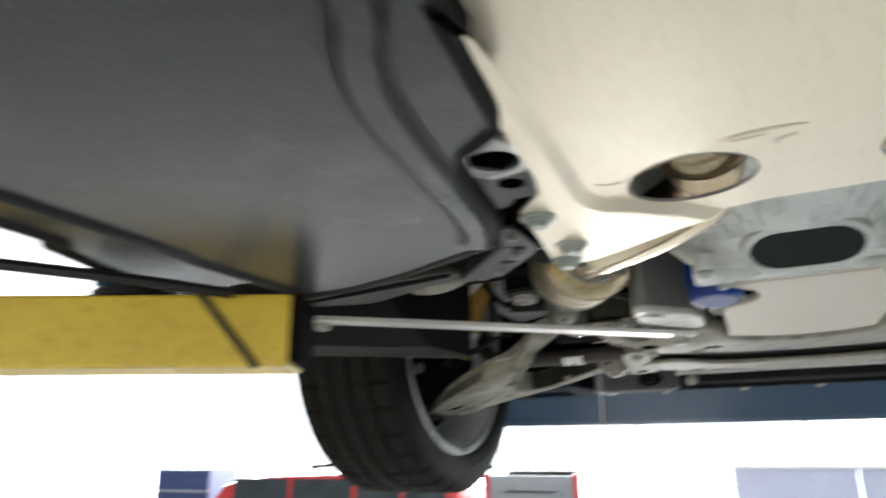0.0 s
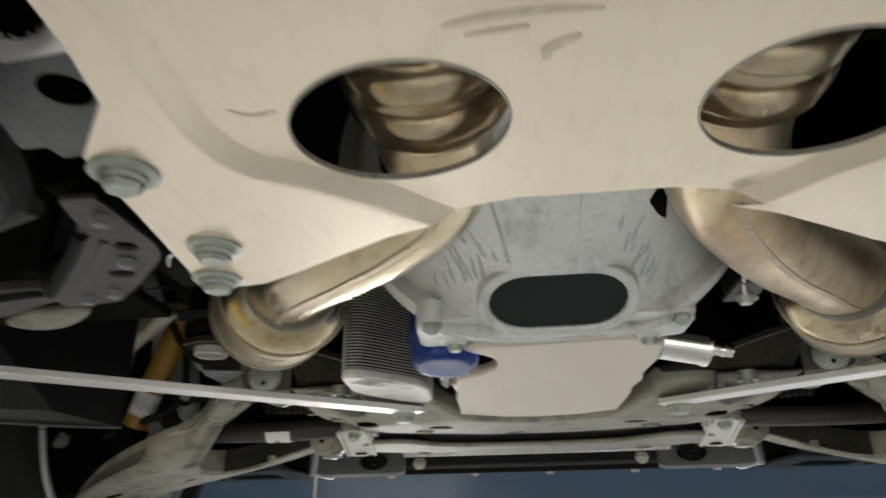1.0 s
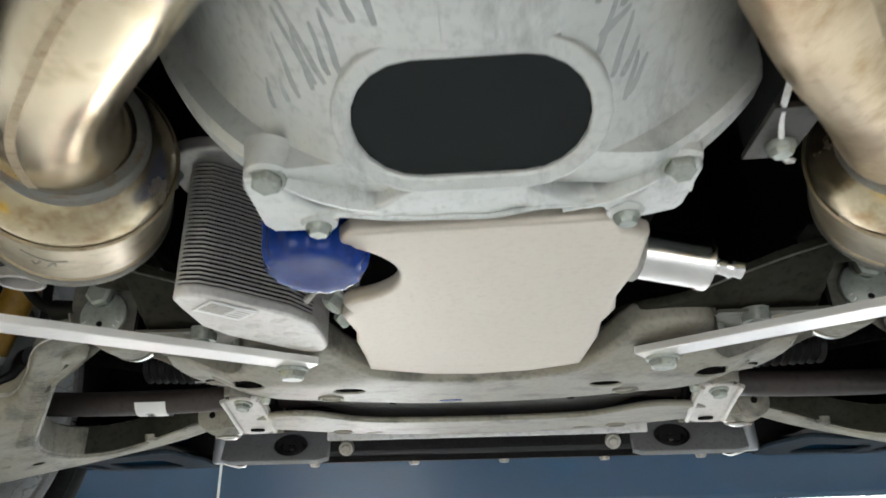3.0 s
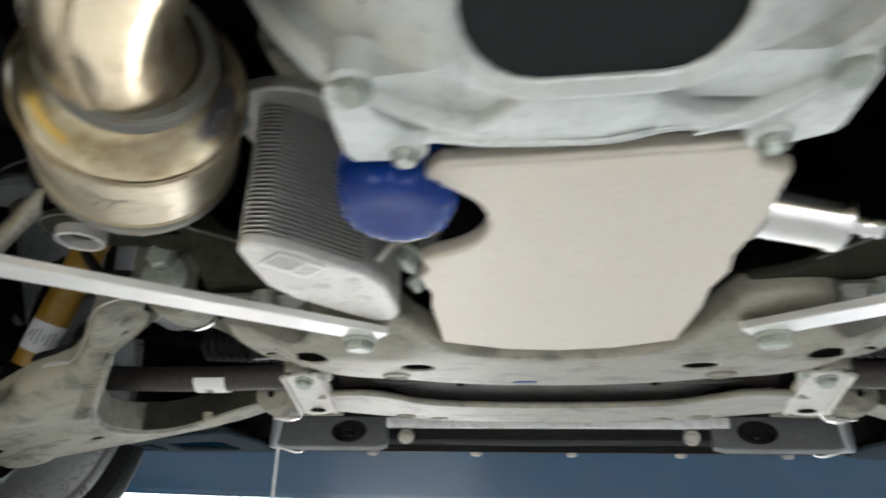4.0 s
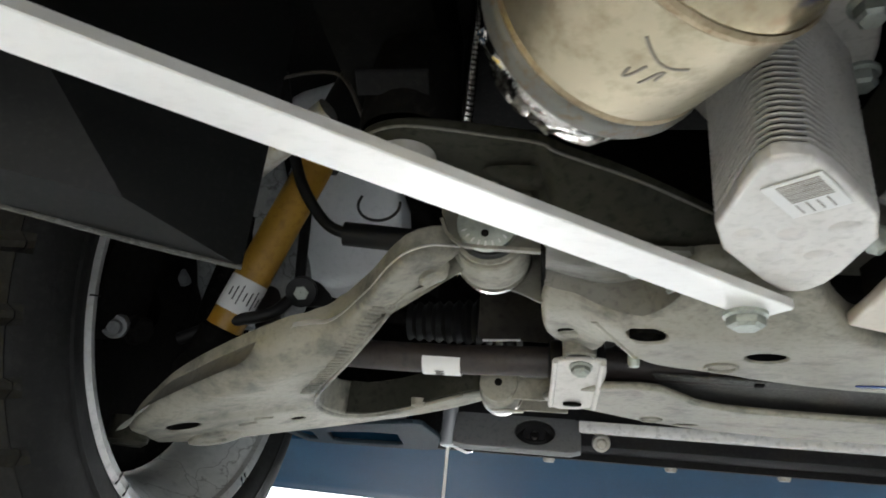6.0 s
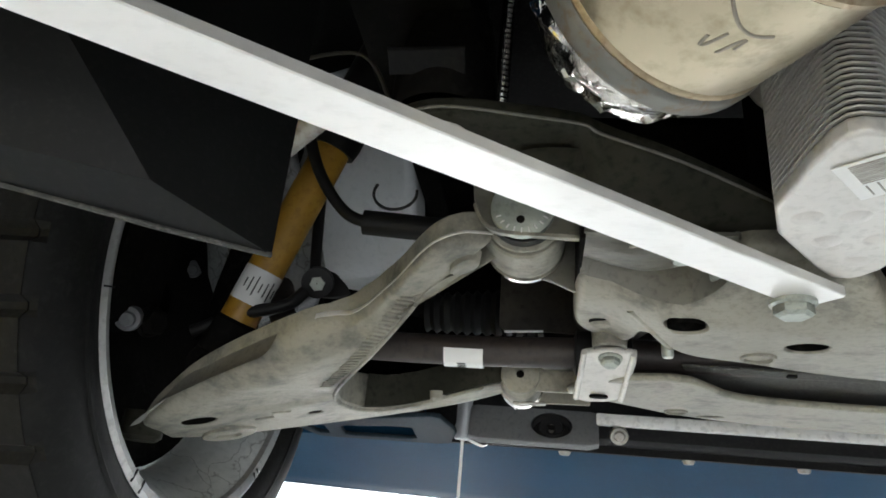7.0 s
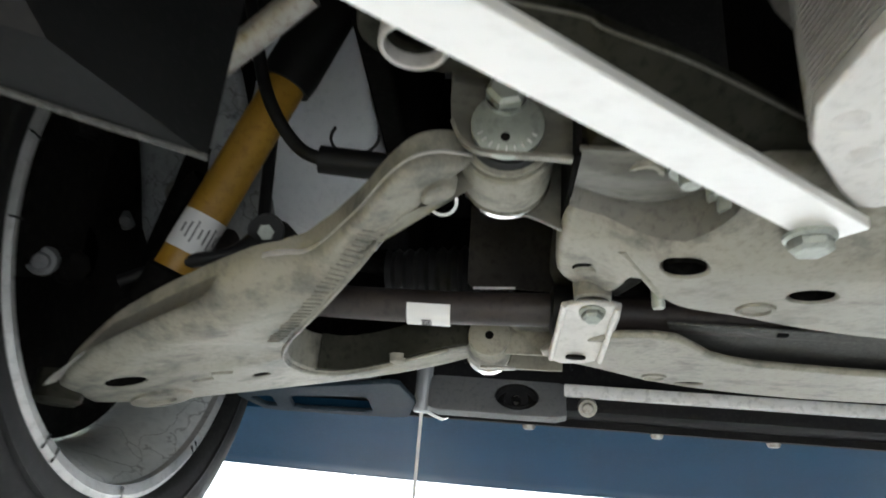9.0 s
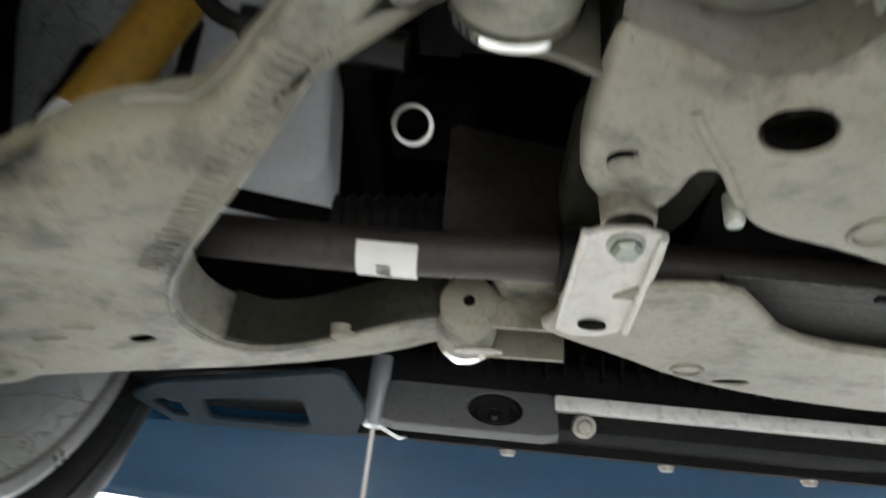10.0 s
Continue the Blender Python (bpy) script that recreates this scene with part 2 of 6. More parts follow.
    grey=mat("grey_bracket_paint", (0.14, 0.146, 0.15), (0.175, 0.181, 0.185), (0.11, 0.116, 0.12), rough=0.5, scale=14, fine=180, bump=0.08),
    navy=mat("dark_blue_bumper_plastic", (0.0115, 0.044, 0.086), (0.0145, 0.053, 0.103), (0.017, 0.058, 0.110), spec=0.3, ior=1.045, rough=0.32, scale=6, fine=200, bump=0.03, rvar=0.06),
    duct=mat("dull_duct_plastic", (0.020, 0.029, 0.038), (0.026, 0.037, 0.047), (0.035, 0.046, 0.057), spec=0.2, ior=1.05, rough=0.55, scale=8, fine=150, bump=0.06),
    strip=mat("pale_strip", (0.74, 0.74, 0.73), (0.80, 0.80, 0.79), (0.5, 0.5, 0.49), rough=0.5, scale=30, fine=100, bump=0.1),
    concrete=mat("workshop_floor", (0.42, 0.42, 0.41), (0.50, 0.50, 0.49), (0.36, 0.36, 0.35), rough=0.5, scale=0.8, fine=30, bump=0.1, dirt=(0.26, 0.26, 0.25), dirt_at=0.64),
    wall=mat("white_wall_paint", (0.74, 0.75, 0.76), (0.79, 0.80, 0.81), (0.68, 0.69, 0.70), rough=0.7, scale=1.2, fine=40, bump=0.1),
    lilac=mat("pale_lavender_panel", (0.50, 0.53, 0.68), (0.55, 0.58, 0.72), (0.46, 0.48, 0.62), rough=0.6, scale=2, fine=40, bump=0.05),
    red=mat("red_car_paint", (0.50, 0.025, 0.025), (0.56, 0.035, 0.03), rough=0.25, coat=0.8, scale=3, bump=0.0),
    silver=mat("grey_steel_cabinet", (0.30, 0.32, 0.34), (0.36, 0.38, 0.40), rough=0.45, metal=0.3, scale=4, fine=60, bump=0.04),
    deep_blue=mat("dark_blue_enamel", (0.03, 0.05, 0.14), (0.045, 0.07, 0.18), rough=0.4, scale=4, fine=60, bump=0.04),
    glass=mat("tinted_glass", (0.03, 0.04, 0.045), (0.05, 0.06, 0.065), rough=0.06, scale=2, bump=0.0),
)

# ---- mesh helpers ----


def thing(name, at, label, category, group="", kind=""):
    e = new(name)
    e.empty_display_size = 0.05
    e.location = at
    return tagged(e, label, category, group, kind)


def world_of(ob):
    return Matrix.Identity(4) if ob is None else world_of(ob.parent) @ ob.matrix_parent_inverse @ Matrix.Translation(ob.location)


def finish(name, bm, material, angle=38, smooth=True):
    bmesh.ops.remove_doubles(bm, verts=bm.verts, dist=1e-6)
    bmesh.ops.recalc_face_normals(bm, faces=bm.faces)
    me = bpy.data.meshes.new(name)
    bm.to_mesh(me)
    bm.free()
    me.materials.append(material)
    if smooth:
        me.shade_smooth()
        me.set_sharp_from_angle(angle=radians(angle))
    return me


def part(name, bm, material, parent, label="", angle=38, kind=""):
    areas = sorted(f.calc_area() for f in bm.faces)
    ob = new(name, finish(name, bm, material, angle))
    if areas and areas[-1] > 12 * areas[len(areas) // 2]:
        # flat faces keep their own normals beside rounded edges
        mod = ob.modifiers.new("flat_normals", "WEIGHTED_NORMAL")
        mod.keep_sharp, mod.weight = True, 80
    ob.parent = parent
    ob.matrix_parent_inverse = world_of(parent).inverted()
    return tagged(ob, label, kind=kind)


def single(name, bm, material, label, category, group="", kind="", angle=38):
    return tagged(new(name, finish(name, bm, material, angle)), label, category, group, kind)


def mirrored(x, y):
    """A place of the built side (x < 0), carried across the car's middle plane, which runs slightly askew."""
    d = x - (0.0025 - 0.0255 * (y - 1.46))
    return x - 2 * d, y - 0.0255 * d


def flip(bm, s):
    """Mirrors a mesh across the car's middle where s is -1 (the built side has x < 0)."""
    if s < 0:
        for v in bm.verts:
            v.co.x, v.co.y = mirrored(v.co.x, v.co.y)
    return bm


def evened(bm):
    """Lays the far half (x > 0) of a mesh that is built round x = 0 onto the mirror image of its near half."""
    for v in bm.verts:
        k = min(1.0, max(0.0, (v.co.x + 0.03) / 0.06))
        mx, my = mirrored(-v.co.x, v.co.y)
        v.co.x, v.co.y = v.co.x + (mx - v.co.x) * k, v.co.y + (my - v.co.y) * k
    return bm


def loop_offset(loop, d):
    """Moves a closed outline inwards by d (counter-clockwise outlines)."""
    out, n = [], len(loop)
    for i in range(n):
        a, b, c = Vector(loop[i - 1]), Vector(loop[i]), Vector(loop[(i + 1) % n])
        u, v = (b - a).normalized(), (c - b).normalized()
        nu, nv = Vector((-u.y, u.x)), Vector((-v.y, v.x))
        m = nu + nv
        k = max(m.dot(nu), 0.35)
        out.append(tuple(b + m * (d / k)))
    return out


def ccw(loop):
    a = sum(p[0] * q[1] - q[0] * p[1] for p, q in zip(loop, loop[1:] + loop[:1]))
    return loop if a > 0 else loop[::-1]


def rounded(loop, times=2, keep=0.25):
    """Cuts the corners of an outline to round it."""
    for _ in range(times):
        out = []
        for p, q in zip(loop, loop[1:] + loop[:1]):
            out += [(p[0] * (1 - keep) + q[0] * keep, p[1] * (1 - keep) + q[1] * keep), (p[0] * keep + q[0] * (1 - keep), p[1] * keep + q[1] * (1 - keep))]
        loop = out
    return loop


def circle(x, y, r, n=24, ry=None, turn=0.0):
    pts = [(r * math.cos(2 * math.pi * i / n), (ry or r) * math.sin(2 * math.pi * i / n)) for i in range(n)]
    c, s = math.cos(radians(turn)), math.sin(radians(turn))
    return [(x + c * a - s * b, y + s * a + c * b) for a, b in pts]


def stadium(w, h, n=10):
    r = h / 2
    pts = [(w / 2 - r + r * math.cos(a), r * math.sin(a)) for a in (math.pi * (i / n - 0.5) for i in range(n + 1))]
    return pts + [(-x, -y) for x, y in pts]


def ear_cut(rings):
    """Triangles (as indices) of an outline with holes: each hole is joined to the outline, then ears are cut."""
    pts = [p for ring in rings for p in ring]
    loop, start = list(range(len(rings[0]))), len(rings[0])

    def cross(a, b, c):
        return (pts[b][0] - pts[a][0]) * (pts[c][1] - pts[a][1]) - (pts[b][1] - pts[a][1]) * (pts[c][0] - pts[a][0])

    def clear(a, b, edges):
        for p, q in edges:
            if len({a, b, p, q}) == 4 and cross(a, b, p) * cross(a, b, q) < 0 and cross(p, q, a) * cross(p, q, b) < 0:
                return False
        return True

    holes = []
    for ring in rings[1:]:
        holes.append(list(range(start, start + len(ring)))[::-1])
        start += len(ring)
    while holes:
        edges = list(zip(loop, loop[1:] + loop[:1])) + [e for h in holes for e in zip(h, h[1:] + h[:1])]
        pairs = sorted((math.dist(pts[a], pts[h[k]]), i, n, k) for n, h in enumerate(holes) for k in range(0, len(h), 2) for i, a in enumerate(loop))
        d, i, n, k = next(p for p in pairs if clear(loop[p[1]], holes[p[2]][p[3]], edges))
        h = holes.pop(n)
        loop = loop[: i + 1] + h[k:] + h[: k + 1] + loop[i:]
    out = []
    while len(loop) > 3:
        best = None
        for i in range(len(loop)):
            a, b, c = loop[i - 1], loop[i], loop[(i + 1) % len(loop)]
            turn = cross(a, b, c)
            if turn <= 1e-13:
                if abs(turn) <= 1e-13 and best is None:
                    best = i
                continue
            if any(cross(a, b, p) > 1e-13 and cross(b, c, p) > 1e-13 and cross(c, a, p) > 1e-13 for p in loop if p not in (a, b, c)):
                continue
            best = i
            break
        i = 0 if best is None else best
        out.append((loop[i - 1], loop[i], loop[(i + 1) % len(loop)]))
        loop.pop(i)
    out.append(tuple(loop))
    return out


def slab(outer, z0, z1, holes=(), b=0.005, seg=3, top=True, hb=None, bw=None, grid=0.0):
    """A plate between z0 and z1 with real holes and rounded edges."""
    bm = bmesh.new()
    outer = ccw(list(outer))
    b = min(b, (z1 - z0) / (2.01 if top else 1.01))
    layers = [(b * (1 - math.sin(k / seg * math.pi / 2)), z0 + b * (1 - math.cos(k / seg * math.pi / 2))) for k in range(seg + 1)]
    layers += [(i, z1 - (z - z0)) for i, z in reversed(layers)] if top else [(0.0, z1)]
    rims = []
    for sign, base in [(1, outer)] + [(-1, ccw(list(h))) for h in holes]:
        rows = []
        for inset, z in layers:
            k = (bw / b if bw else 1.0) if hb is None or sign > 0 else hb / b
            pts = loop_offset(base, sign * inset * k) if inset else base
            rows.append([bm.verts.new((x, y, z)) for x, y in pts])
        for lo, hi in zip(rows, rows[1:]):
            for i in range(len(lo)):
                j = (i + 1) % len(lo)
                bm.faces.new((lo[i], lo[j], hi[j], hi[i]))
        rims.append((rows[0], rows[-1]))
    for end in (0, 1):
        rings = [r[end] for r in rims]
        flat = [v for ring in rings for v in ring]
        pts = [v.co.to_2d() for v in flat]
        edges, k = [], 0
        for ring in rings:
            edges += [(k + q, k + (q + 1) % len(ring)) for q in range(len(ring))]
            k += len(ring)
        if grid:
            xs, ys = [p.x for p in pts], [p.y for p in pts]
            nx, ny = int((max(xs) - min(xs)) / grid), int((max(ys) - min(ys)) / grid)
            for a in range(1, nx + 1):
                for c in range(1, ny + 1):
                    q = Vector((min(xs) + (a + 0.5 * (c % 2)) * grid, min(ys) + c * grid))
                    if all((q - p).length > 0.55 * grid for p in pts[:len(flat)]):
                        pts.append(q)
        co, _, tris, origin, _, _ = geometry.delaunay_2d_cdt(pts, edges, [], 0, 1e-7)
        loops = [[v.co.to_2d() for v in ring] for ring in rings]

        def inside(tri):
            q = (co[tri[0]] + co[tri[1]] + co[tri[2]]) / 3
            crossings = 0
            for loop in loops:
                for p, r in zip(loop, loop[1:] + loop[:1]):
                    if (p.y > q.y) != (r.y > q.y) and q.x < p.x + (q.y - p.y) / (r.y - p.y) * (r.x - p.x):
                        crossings += 1
            return crossings % 2 == 1

        tris = [tri for tri in tris if inside(tri)]
        made = [flat[o[0]] if o and o[0] < len(flat) else None for o in origin]
        used = {v for tri in tris for v in tri}
        for n, v in enumerate(made):
            if v is None and n in used:
                made[n] = bm.verts.new((co[n].x, co[n].y, flat[0].co.z))
        for tri in tris:
            vs = [made[n] for n in tri]
            if len(set(vs)) == 3 and not bm.faces.get(vs):
                bm.faces.new(vs)
    return bm


def spline(pts, per=6):
    out, n = [], len(pts)
    P = [Vector(p) for p in pts]
    for i in range(n - 1):
        a, b, c, d = P[max(i - 1, 0)], P[i], P[i + 1], P[min(i + 2, n - 1)]
        for k in range(per):
            t = k / per
            out.append(0.5 * (2 * b + (c - a) * t + (2 * a - 5 * b + 4 * c - d) * t * t + (3 * b - a - 3 * c + d) * t ** 3))
    return out + [P[-1]]


def sweep(path, section, scale=None, up=(0, 0, 1), close=True):
    """Carries a closed section (x across, y up) along a path."""
    bm = bmesh.new()
    P = [Vector(p) for p in path]
    rows, ref = [], Vector(up)
    for i, p in enumerate(P):
        t = (P[min(i + 1, len(P) - 1)] - P[max(i - 1, 0)]).normalized()
        side = t.cross(ref).normalized()
        top = side.cross(t).normalized()
        ref = top
        k = scale[i] if scale else 1.0
        rows.append([bm.verts.new(p + side * (x * k) + top * (y * k)) for x, y in section])
    n = len(section)
    for a, b in zip(rows, rows[1:]):
        for i in range(n):
            bm.faces.new((a[i], a[(i + 1) % n], b[(i + 1) % n], b[i]))
    if close:
        bm.faces.new(rows[0])
        bm.faces.new(rows[-1])
    return bm


def tube(path, r, n=20, scale=None, smooth=6, close=True, up=(0, 0, 1)):
    return sweep(spline(path, smooth) if smooth else path, circle(0, 0, r, n), scale, up, close)


def lathe(profile, n=40, m=Matrix.Identity(4), close=False):
    """Turns (radius, height) points round z, then places them by m."""
    bm = bmesh.new()
    rows = []
    for r, h in profile:
        if r < 1e-6:
            rows.append([bm.verts.new(m @ Vector((0, 0, h)))])
        else:
            rows.append([bm.verts.new(m @ Vector((r * math.cos(2 * math.pi * i / n), r * math.sin(2 * math.pi * i / n), h))) for i in range(n)])
    if close:
        rows.append(rows[0])
    for a, b in zip(rows, rows[1:]):
        for i in range(n):
            j = (i + 1) % n
            q = [a[i % len(a)], a[j % len(a)], b[j % len(b)], b[i % len(b)]]
            u = []
            [u.append(v) for v in q if v not in u]
            if len(u) > 2:
                bm.faces.new(u)
    return bm


def along(at, way, spin=0.0):
    """A pose whose z points along way."""
    return Matrix.Translation(at) @ Vector(way).to_track_quat("Z", "Y").to_matrix().to_4x4() @ Matrix.Rotation(radians(spin), 4, "Z")


def box(cx, cy, cz, sx, sy, sz, b=0.004, m=None, seg=2):
    bm = slab([(-sx / 2, -sy / 2), (sx / 2, -sy / 2), (sx / 2, sy / 2), (-sx / 2, sy / 2)], -sz / 2, sz / 2, b=min(b, sx / 2.1, sy / 2.1, sz / 2.1), seg=seg)
    bmesh.ops.transform(bm, matrix=Matrix.Translation((cx, cy, cz)) @ (m or Matrix.Identity(4)), verts=bm.verts)
    return bm


def join(*bms):
    out = bmesh.new()
    for b in bms:
        tmp = bpy.data.meshes.new("tmp")
        b.to_mesh(tmp)
        b.free()
        out.from_mesh(tmp)
        bpy.data.meshes.remove(tmp)
    return out


def moved(bm, m):
    bmesh.ops.transform(bm, matrix=m, verts=bm.verts)
    return bm


def dense(bm, longest=0.03):
    """Splits long edges so that a warp bends smoothly."""
    for _ in range(3):
        long_edges = [e for e in bm.edges if e.calc_length() > longest]
        if not long_edges:
            break
        bmesh.ops.subdivide_edges(bm, edges=long_edges, cuts=1, use_grid_fill=False)
        bmesh.ops.triangulate(bm, faces=[f for f in bm.faces if len(f.verts) > 4])
    return bm


def warp(bm, fn):
    for v in bm.verts:
        v.co = Vector(fn(*v.co))
    return bm


def offset_line(line, d):
    """An open line moved by d to the right of its run."""
    out = []
    for i, p in enumerate(line):
        a, b = Vector(line[max(i - 1, 0)]), Vector(line[min(i + 1, len(line) - 1)])
        u = (b - a).normalized()
        out.append((p[0] + u.y * d, p[1] - u.x * d))
    return out


def strip(line, rows):
    """A sheet along a line: rows of (offset to the line's right, height)."""
    bm = bmesh.new()
    made = [[bm.verts.new((x, y, z)) for x, y in offset_line(line, d)] for d, z in rows]
    for a, b in zip(made, made[1:]):
        for i in range(len(a) - 1):
            bm.faces.new((a[i], a[i + 1], b[i + 1], b[i]))
    return bm


def bolt_mesh(at, way, r=0.008, h=0.007, flange=1.45, s=1):
    """A flanged hex head that stands on a surface and faces along way."""
    m = along(at, way, 12)
    prof = [(0, 0), (r * flange, 0), (r * flange, 0.0025), (r * 1.12, 0.004)]
    head = lathe([(r * 1.1, 0.003), (r * 1.1, h), (r * 0.85, h + 0.0022), (0, h + 0.0022)], 6, m)
    return flip(join(lathe(prof, 20, m), head), s)


DOWN = (0, 0, -1)


def bolt(at, way, parent, r=0.008, h=0.007, flange=1.45, s=1, material=None, label=""):
    return part("bolt", bolt_mesh(at, way, r, h, flange, s), material or M["zinc"], parent, label)


# ---- setting ----
def flat_box(name, x0, x1, y0, y1, z0, z1, material, label, category):
    return single(name, box((x0 + x1) / 2, (y0 + y1) / 2, (z0 + z1) / 2, x1 - x0, y1 - y0, z1 - z0, 0.01), material, label, category, kind="structure")


flat_box("floor", -24, 12, -6, 15, -0.2, 0.0, M["concrete"], "grey sealed concrete workshop floor with stains", "floor")
flat_box("ceiling", -24, 12, -3.3, 12.2, 5.0, 5.2, M["wall"], "plain pale workshop ceiling high over the lift", "ceiling")
# unseen side walls, grey so that they bounce less light
flat_box("wall_west", -24.2, -24, -3.2, 12.2, 0, 5, M["silver"], "unseen grey side wall, toned to cut bounced light", "wall")
flat_box("wall_east", 12, 12.2, -3.2, 12.2, 0, 5, M["silver"], "unseen grey side wall, toned to cut bounced light", "wall")
# added rear wall, out of view; its gap lets the fill light in
wall_s = thing("wall_south", (0, -3.1, 0), "unseen grey closing wall with a gap for the fill light", "wall", kind="structure")
for x0, x1, z0, z1 in ((-24, -1.5, 0, 5), (2.1, 12, 0, 5), (-1.5, 2.1, 2.8, 5)):
    part("wall_panel", box((x0 + x1) / 2, -3.15, (z0 + z1) / 2, x1 - x0, 0.2, z1 - z0, 0.01), M["silver"], wall_s)
wall_n = thing("wall_north", (0, 12, 0), "white workshop wall with a long row of bright glazed bays", "wall", kind="structure")
for x0, x1, z0, z1 in ((-24, 12, 4.2, 5), (-24, 12, 0, 0.35)):
    part("wall_panel", box((x0 + x1) / 2, 12.1, (z0 + z1) / 2, x1 - x0, 0.2, z1 - z0, 0.01), M["wall"], wall_n)
for x in (-23.9, -20.2, -17.0, -13.8, -10.7, -7.4, -4.95, -2.5, -0.05, 2.4, 5.5, 8.6, 11.7):
    part("mullion", box(x, 12.1, 2.28, 0.09, 0.12, 3.85, 0.01), M["wall"], wall_n, "slim white upright between window bays")

def glow(name, colour, strength):
    m = bpy.data.materials.new(name)
    m.use_nodes = True
    n, l = m.node_tree.nodes, m.node_tree.links
    e = n.new("ShaderNodeEmission")
    e.inputs[0].default_value, e.inputs[1].default_value = (*colour, 1), strength
    l.new(e.outputs[0], n["Material Output"].inputs[0])
    return m


single("backdrop", box(-6, 15.5, 4, 60, 0.1, 14, 0.01), glow("overcast_sky", (0.93, 0.97, 1.0), 2.8), "bright overcast sky outside the glazed bays", "backdrop", kind="structure")

# ---- background things ----
def parked_suv():
    t = thing("parked_car", (-6.3, 9.6, 0), "red boxy off-road car with a black roof rack", "car")
    L = [(-2.75, 0.45), (-2.75, 0.98), (-2.5, 1.05), (-2.2, 1.10), (-1.85, 1.50), (2.05, 1.53), (2.25, 1.0), (2.3, 0.5)]
    side = sweep([(0, -0.88, 0), (0, -0.84, 0), (0, 0.84, 0), (0, 0.88, 0)], rounded([(x, z) for x, z in L], 2), scale=[0.985, 1, 1, 0.985])
    m = Matrix.Translation((-6.3, 9.6, 0))
    part("body", moved(side, m), M["red"], t)
    for x0, x1 in ((-1.75, -0.7), (-0.6, 0.45), (0.55, 1.25), (1.33, 1.95)):
        for y in (-0.885, 0.885):
            part("window", moved(box((x0 + x1) / 2, y, 1.27, x1 - x0, 0.02, 0.36, 0.008), m), M["glass"], t, "dark tinted side window")
    for y in (-0.6, 0.6):
        part("roof_rail", moved(tube([(-0.4, y, 1.58), (-0.3, y, 1.63), (1.8, y, 1.64), (1.95, y, 1.58)], 0.02, 8), m), M["black"], t, "black roof rail")
    for x in (0.0, 0.8, 1.5):
        part("roof_bar", moved(tube([(x, -0.6, 1.64), (x, 0.6, 1.64)], 0.015, 8, smooth=1), m), M["black"], t)
    for x in (-1.4, 1.4):
        for y in (-0.8, 0.8):
            w = part("wheel", moved(lathe([(0.22, -0.11), (0.34, -0.12), (0.38, -0.07), (0.38, 0.07), (0.34, 0.12), (0.22, 0.11)], 28, along((x, y, 0.38), (0, 1, 0)), True), m), M["tyre"], t)
            part("rim", moved(lathe([(0, -0.06), (0.2, -0.08), (0.225, -0.1), (0.225, 0.1), (0.2, 0.08), (0, 0.06)], 20, along((x, y, 0.38), (0, 1, 0))), m), M["silver"], w)


def tool_cabinet():
    t = thing("tool_cabinet", (-3.3, 9.4, 0), "tall grey steel tool cabinet with red edge trims", "cabinet")
    part("body", box(-3.3, 9.4, 0.76, 1.15, 0.6, 1.5, 0.02), M["silver"], t)
    for i in range(5):
        d = part("drawer", box(-3.3, 9.09, 0.28 + i * 0.24, 1.0, 0.02, 0.21, 0.006), M["silver"], t)
        part("handle", box(-3.3, 9.07, 0.35 + i * 0.24, 0.7, 0.03, 0.02, 0.006), M["black"], d)
    for x in (-3.92, -2.68):
        part("edge_trim", box(x, 9.4, 0.77, 0.09, 0.62, 1.54, 0.02), M["red"], t, "red corner trim")
    part("top_cover", warp(box(-3.2, 9.4, 1.56, 0.9, 0.4, 0.1, 0.04), lambda x, y, z: (x, y, z - 0.06 * ((x + 3.2) / 0.45) ** 2 * (z > 1.56))), M["black"], t)


parked_suv()
tool_cabinet()
st = thing("storage_unit", (-10.0, 9.8, 0), "dark blue storage unit beside a white door leaf", "storage unit")
part("body", box(-10.0, 9.8, 0.78, 1.3, 0.7, 1.56, 0.02), M["deep_blue"], st)
for z in (0.4, 0.8, 1.2):
    part("shelf_edge", box(-10.0, 9.44, z, 1.2, 0.03, 0.04, 0.006), M["silver"], st)
pw = thing("partition", (1.6, 9.6, 0), "pale lavender waist-high partition with a white rail", "partition")
for i in range(4):
    part("panel", box(-0.22 + i * 1.32, 9.6, 0.8, 1.3, 0.06, 1.58, 0.01), M["lilac"], pw)
part("top_rail", box(1.76, 9.6, 1.61, 5.3, 0.1, 0.04, 0.01), M["wall"], pw)

# ---- lift ----
lift = thing("car_lift", (-1.95, 0.15, 0), "yellow two-post car lift arm under the sill", "car lift")
part("column", box(-2.05, 0.12, 1.75, 0.32, 0.36, 3.5, 0.02), M["lift"], lift)
part("base_plate", box(-2.0, 0.12, 0.015, 0.6, 0.7, 0.03, 0.006), M["lift"], lift)
part("carriage", box(-1.83, 0.17, 1.85, 0.14, 0.42, 0.5, 0.02), M["lift"], lift)
arm_m = Matrix.Translation((-0.468, 0.885, 1.860)) @ Matrix.Rotation(radians(27), 4, "Z")
part("arm", moved(box(-0.78, 0.035, 0, 1.54, 0.07, 0.078, 0.005), arm_m), M["lift"], lift, "yellow box-section swing arm with scuffed enamel")
part("end_cap", moved(box(-0.004, 0.035, 0.003, 0.012, 0.072, 0.076, 0.004), arm_m), M["dark"], lift, "black rubber end cap")
part("strap", moved(box(-0.075, -0.002, 0, 0.007, 0.006, 0.105, 0.002, Matrix.Rotation(radians(-40), 4, "Y")), arm_m), M["rubber"], lift, "black strap across the arm")
